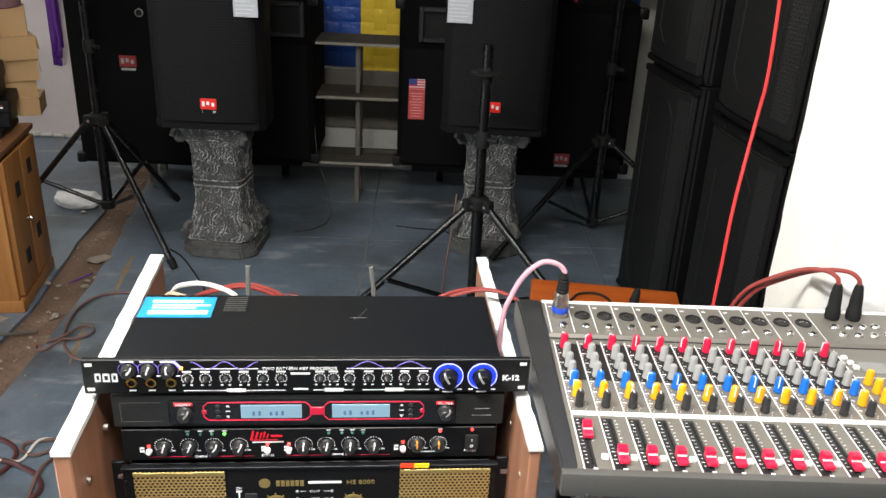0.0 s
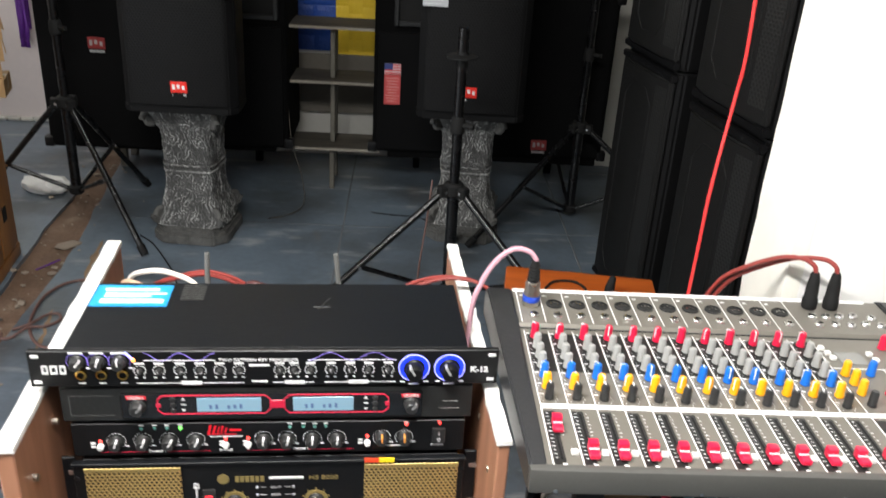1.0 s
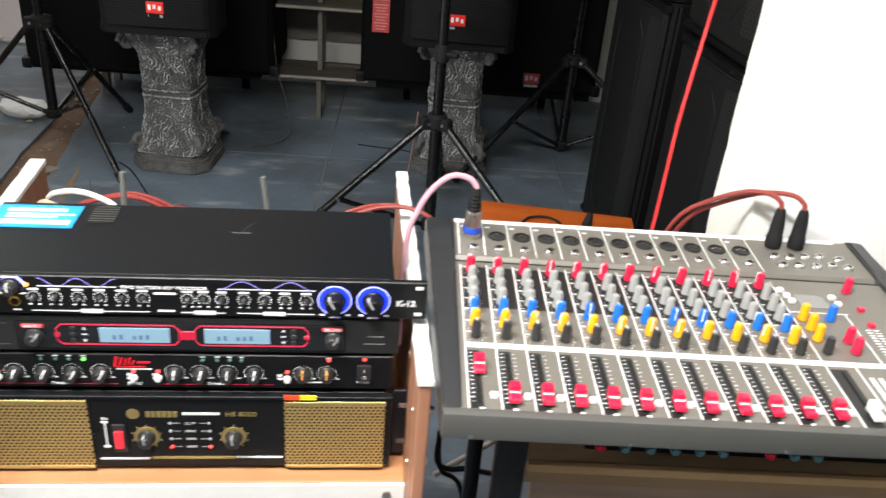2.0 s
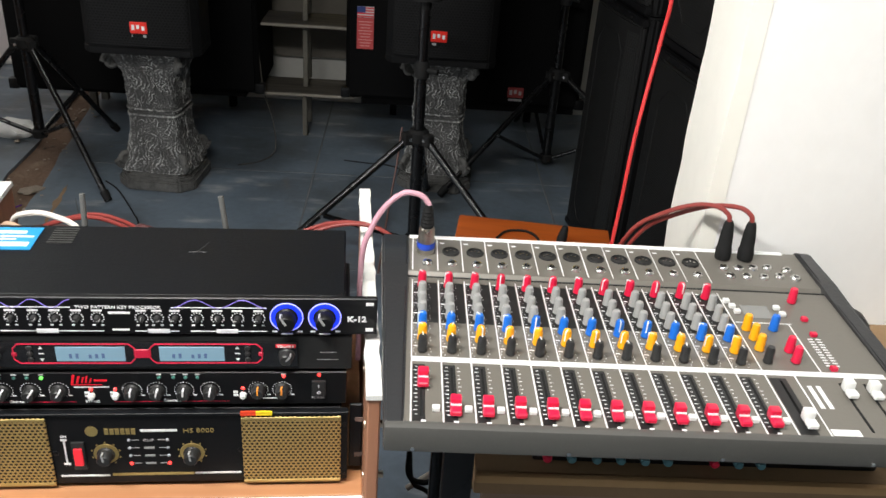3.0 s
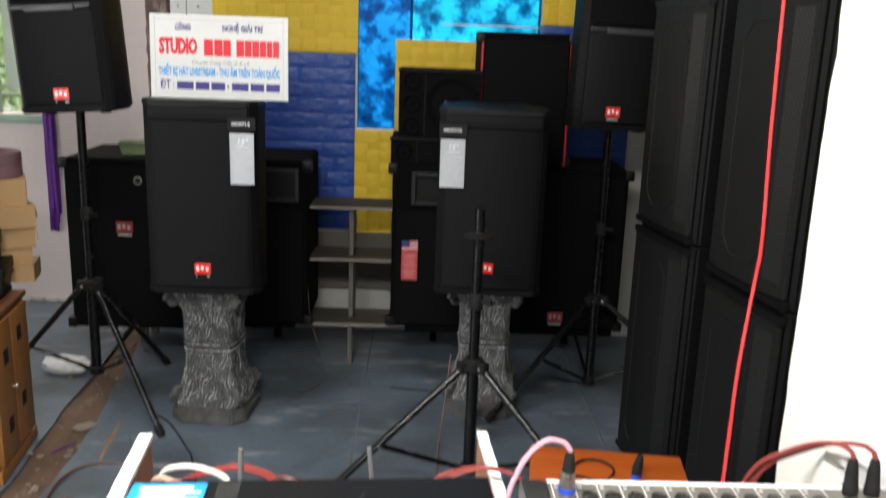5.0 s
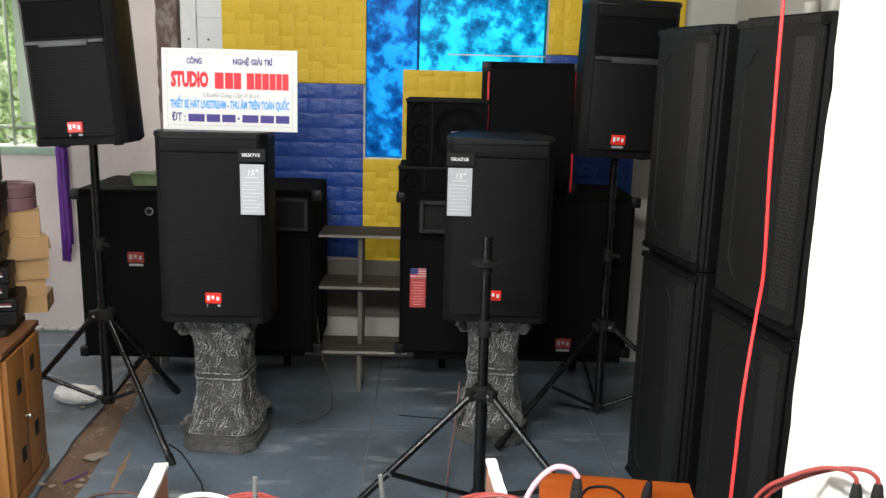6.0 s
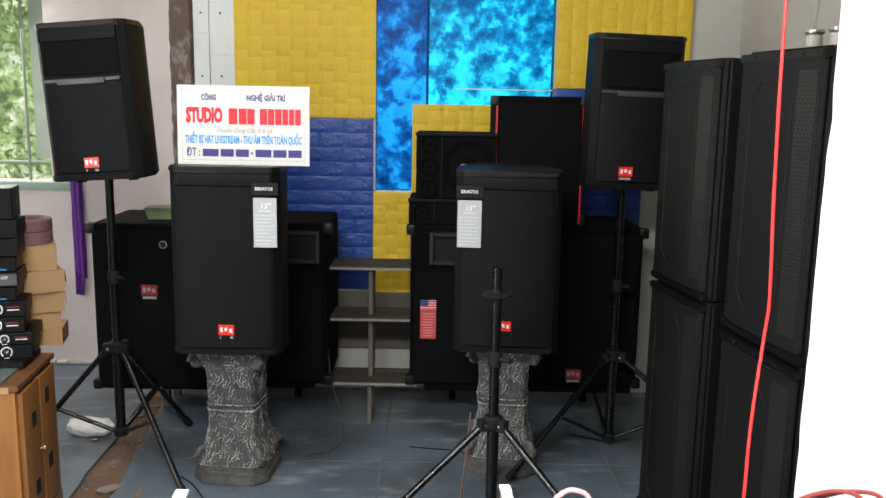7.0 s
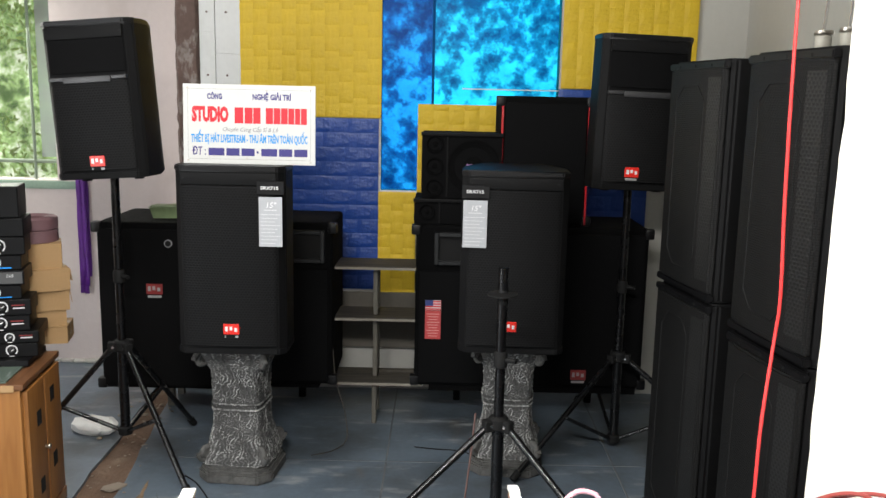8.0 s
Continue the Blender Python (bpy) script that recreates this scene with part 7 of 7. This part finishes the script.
def carton(m, w, d, h, label, lift=0.0, seed=0):
    """A worn shipping carton: sagging walls, two top flaps, a side flap and a band of tape."""
    s = thing("cardboard_box", label, "box", m, group="small cardboard boxes")
    bm = bmesh.new()
    k = 5
    rings = []
    for j in range(4):
        z_ = (h - 0.003) * j / 3
        ring = []
        for (ax_, ay_), (bx_, by_) in zip(((-1, 0), (1, 0), (1, 1), (-1, 1)), ((1, 0), (1, 1), (-1, 1), (-1, 0))):
            for i in range(k):
                f = i / k
                x_, y_ = (ax_ + (bx_ - ax_) * f) * w / 2, (ay_ + (by_ - ay_) * f) * d
                dent = 0.006 * noise.noise((x_ * 14 + seed * 7, y_ * 14, z_ * 16)) * (0 < i)
                ring.append(bm.verts.new((x_ * (1 + dent * 6), y_ + dent * (1 if y_ > d / 2 else -1), z_)))
        rings.append(ring)
    for p_, q_ in zip(rings, rings[1:]):
        for i in range(4 * k):
            bm.faces.new((p_[i], p_[(i + 1) % (4 * k)], q_[(i + 1) % (4 * k)], q_[i]))
    bm.faces.new(rings[0][::-1])
    bm.faces.new(rings[-1])
    part("body", bm, CARD, s)
    for q in (-1, 1):
        part("flap", box(bmesh.new(), (-w / 2, d / 2 + min(q * 0.002, q * d / 2), h - 0.003), (w / 2, d / 2 + max(q * 0.002, q * d / 2), h), 0.001, 1), CARD, s)
    if lift:
        flap = box(bmesh.new(), (0, 0.004, -0.0015), (0.05, d - 0.004, 0.0015), 0.0006, 1)
        flap.transform(Matrix.Translation((w / 2 + 0.002, 0, h - 0.004)) @ Matrix.Rotation(radians(-lift), 4, "Y"))
        part("side_flap", flap, CARD, s, "side flap standing out")
    part("tape_band", box(bmesh.new(), (-w / 2 - 0.0006, d / 2 - 0.02, h - 0.05), (w / 2 + 0.0006, d / 2 + 0.02, h + 0.0008)), mat("brown_packing_tape", (0.4, 0.27, 0.13), 0.35, 0, 0.1, 20), s, smooth=0)
    return s


for zz, cx, cy, tw, h in ((0.6145, -1.345, 3.52, 14, 0.07), (0.6845, -1.345, 3.52, 33, 0.065), (0.7495, -1.33, 3.52, 26, 0.082), (0.8315, -1.318, 3.51, 36, 0.087), (0.9185, -1.352, 3.52, 24, 0.097)):
    carton(pose(cx, cy, zz, 0, 0, tw), 0.15, 0.14, h, "small brown cardboard box stacked behind the amplifiers", lift=-82 if tw in (26, 36) else 0, seed=tw)
roll = thing("hose_roll", "rolled mauve flat hose on the cardboard boxes", "roll", pose(-1.42, 3.60, 1.0156) @ Matrix.Diagonal((1.0, 1.0, 1.25, 1)))
part("coil", tube(bmesh.new(), [((0.095 - 0.0012 * k) * math.cos(k * 0.5), (0.095 - 0.0012 * k) * math.sin(k * 0.5), 0.03) for k in range(60)], 0.006, 6, 2), ROLL, roll)
for r_ in (0.098, 0.087, 0.075, 0.062):
    part("layer", lathe(bmesh.new(), (0, 0, 0), (0, 0, 1), [(r_ - 0.004, 0), (r_, 0.002), (r_ - 0.001, 0.036), (r_ - 0.004, 0.039), (r_, 0.043), (r_, 0.074), (r_ - 0.004, 0.078), (r_ - 0.009, 0.074), (r_ - 0.009, 0.004)], 36), ROLL, roll)

# ---- orange table behind the rack ----
stool = thing("low_table", "low orange lacquered wooden table", "table", pose(0.68, 2.10, 0, 0, 0, -7.5))
part("tabletop", box(bmesh.new(), (-0.187, -0.13, 0.572), (0.187, 0.165, 0.60), 0.006), TABLE_WOOD, stool)
for qx in (-1, 1):
    for qy in (-0.08, 0.13):
        part("leg", box(bmesh.new(), (qx * 0.055 - 0.016, qy - 0.016, 0), (qx * 0.055 + 0.016, qy + 0.016, 0.572), 0.003), TABLE_WOOD, stool)
plug2 = thing("cable_plug", "small black and blue plug lying on the table", "plug", pose(0.745, 2.12, 0.6, 0, 0, 30))
part("sleeve", lathe(bmesh.new(), (0, 0, 0.012), (0.2, 0, 1), [(0.011, 0), (0.012, 0.02), (0.008, 0.045), (0.005, 0.05)], 14), RUBBER, plug2)
part("collar", lathe(bmesh.new(), (0, 0, 0.0), (0.2, 0, 1), [(0.012, 0), (0.0125, 0.006), (0.0125, 0.014)], 14), BLUE_BAND, plug2)


def cable(label, pts, r, material, name="cable", group=""):
    return solid(name, tube(bmesh.new(), pts, r), material, label, "cable", group)


cable("thin black cable looped on the orange table", [(0.6, 2.16, 0.604), (0.63, 2.2, 0.604), (0.68, 2.2, 0.604), (0.7, 2.15, 0.604), (0.66, 2.1, 0.604), (0.6, 2.12, 0.604), (0.56, 2.02, 0.604)], 0.003, RUBBER)
cable("bright red cable hanging in front of the loudspeakers", [(0.696, 1.50, 2.89), (0.697, 1.49, 2.2), (0.695, 1.48, 1.75), (0.699, 1.475, 1.5), (0.7015, 1.466, 1.37), (0.701, 1.462, 1.315), (0.696, 1.458, 1.27), (0.677, 1.43, 1.15), (0.668, 1.41, 1.05), (0.657, 1.39, 0.95), (0.64, 1.39, 0.7), (0.62, 1.42, 0.35), (0.58, 1.5, 0.006)], 0.0027, CABLE_RED)


def rk_(x, y, z):
    v = RP @ Vector((x, y, z))
    return (v.x, v.y, v.z)


# cables behind the rack units
cable("white cable looped behind the rack units", [rk_(-0.21, 0.30, 0.95), rk_(-0.20, 0.26, 1.04), rk_(-0.17, 0.235, 1.068), rk_(-0.135, 0.22, 1.072), rk_(-0.105, 0.21, 1.056), rk_(-0.10, 0.2, 1.0)], 0.0034, CABLE_WHITE, group="cables behind the rack")
cable("pale cable looped behind the rack units", [rk_(-0.225, 0.26, 0.96), rk_(-0.205, 0.24, 1.045), rk_(-0.17, 0.215, 1.058), rk_(-0.13, 0.2, 1.046), rk_(-0.12, 0.2, 1.0)], 0.003, mat("beige_cable", (0.5, 0.33, 0.22), 0.45, 0, 0.1, 20), group="cables behind the rack")
for k, (a, b) in enumerate(((0.0, 0.0), (0.02, -0.006))):
    cable("dull red cable behind the rack units", [rk_(-0.2, 0.3 + a, 0.95), rk_(-0.18, 0.26 + a, 1.027 + b), rk_(-0.12, 0.25 + a, 1.055 + b), rk_(-0.08, 0.245 + a, 1.054 + b), rk_(-0.045, 0.235 + a, 1.036 + b), rk_(-0.03, 0.22, 1.0)], 0.0027, CABLE_RUST, group="cables behind the rack")
cable("dark cable behind the rack units", [rk_(-0.06, 0.25, 1.0), rk_(-0.05, 0.24, 1.045), rk_(-0.03, 0.23, 1.05), rk_(-0.01, 0.22, 1.04), rk_(0.0, 0.22, 0.99)], 0.0048, CABLE_DARK, group="cables behind the rack")
for k in (0, 1):
    cable("dull red cable bridging the rack and the console", [rk_(0.08, 0.2, 0.98), rk_(0.105, 0.2 + 0.01 * k, 1.03), rk_(0.16, 0.21 + 0.012 * k, 1.060), rk_(0.205, 0.215 + 0.012 * k, 1.071 - 0.004 * k), rk_(0.245, 0.21, 1.066), rk_(0.275, 0.2, 1.04), rk_(0.29, 0.19, 0.98)], 0.0027, CABLE_RUST, group="cables behind the rack")

# cables on the floor at the left of the rack
cable("thin brown cable curling over the floor", [(-0.80, 3.20, 0.006), (-0.891, 3.244, 0.006), (-0.995, 3.217, 0.006), (-1.044, 3.112, 0.006), (-1.035, 2.972, 0.006), (-1.004, 2.865, 0.006), (-0.943, 2.776, 0.006), (-0.85, 2.72, 0.006), (-0.6, 2.5, 0.006)], 0.0055, CABLE_BROWN)
cable("thin brown cable lying in a loop over the other", [(-1.06, 2.86, 0.006), (-1.011, 2.896, 0.013), (-0.985, 2.965, 0.008), (-0.949, 2.978, 0.006), (-0.93, 2.935, 0.006), (-0.965, 2.889, 0.006), (-1.009, 2.864, 0.015), (-1.041, 2.81, 0.008), (-1.071, 2.802, 0.006), (-1.085, 2.835, 0.006)], 0.005, CABLE_BROWN)
cable("dark braided cable coiled on the floor beside the rack", [(-1.06, 2.35, 0.007), (-0.969, 2.313, 0.007), (-0.915, 2.28, 0.007), (-0.892, 2.239, 0.007), (-0.894, 2.185, 0.007), (-0.917, 2.144, 0.007), (-0.97, 2.08, 0.007)], 0.0075, CABLE_DARK)
cable("dark braided cable running under the white wire", [(-1.0, 2.215, 0.007), (-0.919, 2.203, 0.021), (-0.855, 2.193, 0.008), (-0.797, 2.157, 0.007), (-0.768, 2.107, 0.007), (-0.781, 2.06, 0.007), (-0.84, 2.0, 0.007)], 0.0075, CABLE_DARK)
cable("thin white wire lying on the floor", [(-0.93, 2.19, 0.032), (-0.903, 2.204, 0.02), (-0.87, 2.226, 0.005), (-0.856, 2.297, 0.014), (-0.832, 2.325, 0.005), (-0.79, 2.308, 0.005), (-0.7, 2.25, 0.005)], 0.004, CABLE_WHITE)
cable("brown cable lying in a loop beside the white wire", [(-0.70, 2.28, 0.006), (-0.782, 2.287, 0.006), (-0.836, 2.249, 0.006), (-0.88, 2.26, 0.006), (-0.891, 2.295, 0.006), (-0.854, 2.312, 0.006), (-0.793, 2.325, 0.006), (-0.68, 2.33, 0.006)], 0.0055, CABLE_BROWN)
cable("brown cable running along the rack's foot", [(-0.68, 2.34, 0.02), (-0.764, 2.288, 0.018), (-0.784, 2.238, 0.007), (-0.793, 2.176, 0.02), (-0.79, 2.1, 0.006), (-0.765, 2.006, 0.006)], 0.0055, CABLE_BROWN)
cable("dark cable running from the tripod to the rack", [(-0.86, 3.66, 0.006), (-0.783, 3.577, 0.006), (-0.667, 3.379, 0.006), (-0.617, 3.274, 0.006), (-0.5, 2.9, 0.006), (-0.35, 2.2, 0.006), (-0.2, 1.6, 0.006)], 0.003, RUBBER)
cable("thin pale wire hanging from the rack to the floor", [(-0.31, 4.235, 0.45), (-0.29, 4.225, 0.25), (-0.24, 4.16, 0.12), (-0.22, 4.06, 0.02), (-0.27, 3.96, 0.004), (-0.36, 3.9, 0.004)], 0.0025, PALE_WOOD)
cable("thin black cable on the floor near the pedestal", [(0.1, 4.02, 0.004), (0.2, 4.0, 0.004), (0.32, 3.98, 0.004), (0.4, 3.9, 0.004)], 0.0025, RUBBER)
cable("brown cable hanging down behind the tripod to the floor", [(0.36, 3.56, 0.35), (0.345, 3.52, 0.2), (0.32, 3.4, 0.05), (0.31, 3.25, 0.006), (0.3, 3.0, 0.006)], 0.004, CABLE_BROWN)

cable("black cable looping behind the desk's leg", [(0.40, 1.4, 0.62), (0.40, 1.4, 0.56), (0.42, 1.4, 0.543), (0.452, 1.4, 0.545), (0.501, 1.4, 0.537), (0.539, 1.4, 0.557), (0.56, 1.4, 0.62), (0.57, 1.4, 0.9)], 0.0045, RUBBER)
cable("black cable hanging down behind the desk's leg", [(0.40, 1.42, 0.60), (0.408, 1.42, 0.524), (0.444, 1.42, 0.482), (0.47, 1.42, 0.3), (0.5, 1.45, 0.006)], 0.004, RUBBER)
cable("white cable tied in a short bundle", [(0.40, 1.43, 0.50), (0.45, 1.43, 0.545), (0.492, 1.43, 0.581), (0.504, 1.43, 0.597), (0.516, 1.43, 0.608), (0.53, 1.43, 0.65), (0.535, 1.43, 0.9)], 0.005, CABLE_WHITE)

# ---- small loose things ----
bm = bmesh.new()
bmesh.ops.create_icosphere(bm, subdivisions=3, radius=1)
for v in bm.verts:
    n3 = 0.22 * noise.noise(v.co * 1.9) + 0.08 * noise.noise(v.co * 5)
    v.co = Vector((v.co.x * 0.115 * (1 + n3), v.co.y * 0.07 * (1 + n3), max(-0.6, min(0.75, v.co.z + n3)) * 0.05 + 0.03))
solid("packing_foam", bm, PLASTER, "crumpled lump of white packing foam on the floor", "packing", m=pose(-1.43, 4.13, 0, 0, 0, -12))
rib = thing("ribbon_bunch", "bunch of purple ribbons hanging on the wall", "ribbon", pose(-1.87, 5.17, 0))
for k in range(7):
    bm = bmesh.new()
    pts = []
    for j in range(25):
        f = j / 24
        z_ = 1.62 - (1.62 - (0.43 + 0.05 * ((k * 5) % 4))) * f
        w_ = 0.009 + 0.004 * f
        x_ = -0.024 + 0.0075 * k + 0.008 * noise.noise((k * 3.1, j * 0.22, 1))
        y_ = -0.012 * (k % 3) + 0.008 * noise.noise((k * 2, j * 0.2, 8))
        tw = 0.5 * noise.noise((k, j * 0.15, 4))
        pts.append((bm.verts.new((x_ - w_ * math.cos(tw), y_ - w_ * math.sin(tw), z_)), bm.verts.new((x_ + w_ * math.cos(tw), y_ + w_ * math.sin(tw), z_))))
    for a, b in zip(pts, pts[1:]):
        bm.faces.new((a[0], a[1], b[1], b[0]))
    ob = part("ribbon", bm, PURPLE, rib)
    md = ob.modifiers.new("thickness", "SOLIDIFY")
    md.thickness = 0.0012
part("nail", rod(bmesh.new(), (0, 0.03, 1.6), (0, -0.03, 1.605), 0.003), SATIN_STEEL, rib)
tray = thing("food_tray", "pale green plastic tray on a black loudspeaker", "tray", pose(-1.10, 4.28, RZ + 0.79, 0, 0, 8))
bm = bmesh.new()
lo = [(-0.07, -0.045), (0.07, -0.045), (0.07, 0.045), (-0.07, 0.045)]
rings = [[bm.verts.new((x * s_, y * s_, z_)) for x, y in lo] for s_, z_ in ((0.8, 0.0), (1.0, 0.05), (1.08, 0.054), (1.0, 0.052), (0.78, 0.004))]
for a, b in zip(rings, rings[1:]):
    for i in range(4):
        bm.faces.new((a[i], a[(i + 1) % 4], b[(i + 1) % 4], b[i]))
bm.faces.new(rings[-1])
bm.faces.new(rings[0][::-1])
part("tray_body", bm, TRAY, tray)
part("crumpled_lid", box(bmesh.new(), (-0.06, -0.04, 0.03), (0.06, 0.035, 0.062), 0.012), TRAY, tray)
part("spoon", rod(bmesh.new(), (0.0, 0.0, 0.06), (0.11, 0.02, 0.085), 0.003), SATIN_STEEL, tray)
# round lock on the loudspeaker by the window
lk = thing("round_lock", "small round metal socket on a black loudspeaker front", "socket", pose(-1.035, 4.083, 0.93))
part("ring", lathe(bmesh.new(), (0, 0, 0), (0, -1, 0), [(0.018, 0), (0.018, 0.004), (0.014, 0.006), (0.013, 0.001), (0.0001, 0.001)], 20), GREY_PRINT, lk)
part("hole", lathe(bmesh.new(), (0, -0.001, 0), (0, -1, 0), [(0.0135, 0), (0.0135, 0.004), (0.0001, 0.0042)], 20), VOID, lk)
# brackets on top of the far tower
for dx in (-0.05, 0.06):
    j = thing("small_jar", "small brass and glass jar on the tall loudspeaker", "jar", facing((1.09, 2.80), (1.155, 2.36)) @ pose(0.1 + dx, 0.06, 1.76), group="small jars")
    part("jar_body", lathe(bmesh.new(), (0, 0, 0), (0, 0, 1), [(0.02, 0), (0.022, 0.004), (0.022, 0.03), (0.016, 0.036)], 16), mat("dusty_glass", (0.35, 0.33, 0.28), 0.3, 0, 0.1, 20), j)
    part("lid", lathe(bmesh.new(), (0, 0, 0.036), (0, 0, 1), [(0.024, 0), (0.025, 0.002), (0.025, 0.01), (0.001, 0.012)], 16), SATIN_STEEL, j)
    part("stem", rod(bmesh.new(), (0, 0, 0.046), (0.01, 0, 0.14), 0.004, seg=8), CHROME, j)

# rubble along the broken strip
chips = []
for k in range(5):
    bm = bmesh.new()
    bmesh.ops.create_icosphere(bm, subdivisions=1, radius=1)
    for v in bm.verts:
        v.co *= 1 + 0.5 * noise.noise(v.co * 2 + Vector((k * 7, 0, 0)))
        v.co.z *= 0.4
    chips.append(finish("chip", bm, RUBBLE, 0))
rub = thing("rubble", "loose chips of broken concrete in the earth strip", "rubble")
rng = random.Random(11)
for k in range(110):
    y = rng.uniform(2.3, 4.7)
    x = -1.135 - 0.09 * max(0, y - 3.1) + rng.gauss(0, 0.075)
    inside = abs(x + 1.135 + 0.09 * max(0, y - 3.1)) < 0.08
    s_ = rng.choice((0.004, 0.005, 0.006, 0.008, 0.010, 0.018)) * rng.uniform(0.7, 1.2)
    ob = placed("chip", chips[k % 5], rub, Matrix.LocRotScale((x, y, (-0.012 if inside else 0.001) + s_ * 0.3), Euler((0, 0, rng.uniform(0, 6))), (s_, s_ * 0.7, s_)))
for x, y, w_, h_ in ((-1.12, 3.55, 0.06, 0.035), (-1.30, 3.0, 0.05, 0.03)):
    placed("chip", chips[0], rub, Matrix.LocRotScale((x, y, 0.0), Euler((0, 0, 0.4)), (w_, h_, 0.03)))
cable("small purple pen lying on the earth strip", [(-1.159, 3.31, 0.004), (-1.13, 3.357, 0.004), (-1.102, 3.405, 0.004)], 0.003, PURPLE, "pen")
cable("pale stick lying by the cabinet", [(-1.36, 2.865, 0.006), (-1.237, 2.896, 0.006), (-1.12, 2.926, 0.006)], 0.005, PALE_WOOD, "stick")
# crumbling edge where the wall meets the floor
bm = bmesh.new()
for k in range(26):
    x = -3.1 + k * 0.075
    h_ = 0.02 + 0.025 * abs(noise.noise((k * 0.6, 0, 3)))
    box(bm, (x, YF - 0.03 - 0.02 * abs(noise.noise((k, 5, 1))), 0), (x + 0.072, YF + 0.01, h_), 0.006, 1)
solid("baseboard", bm, WALL_GREY, "crumbling plaster edge along the wall's foot", "baseboard", kind="structure")
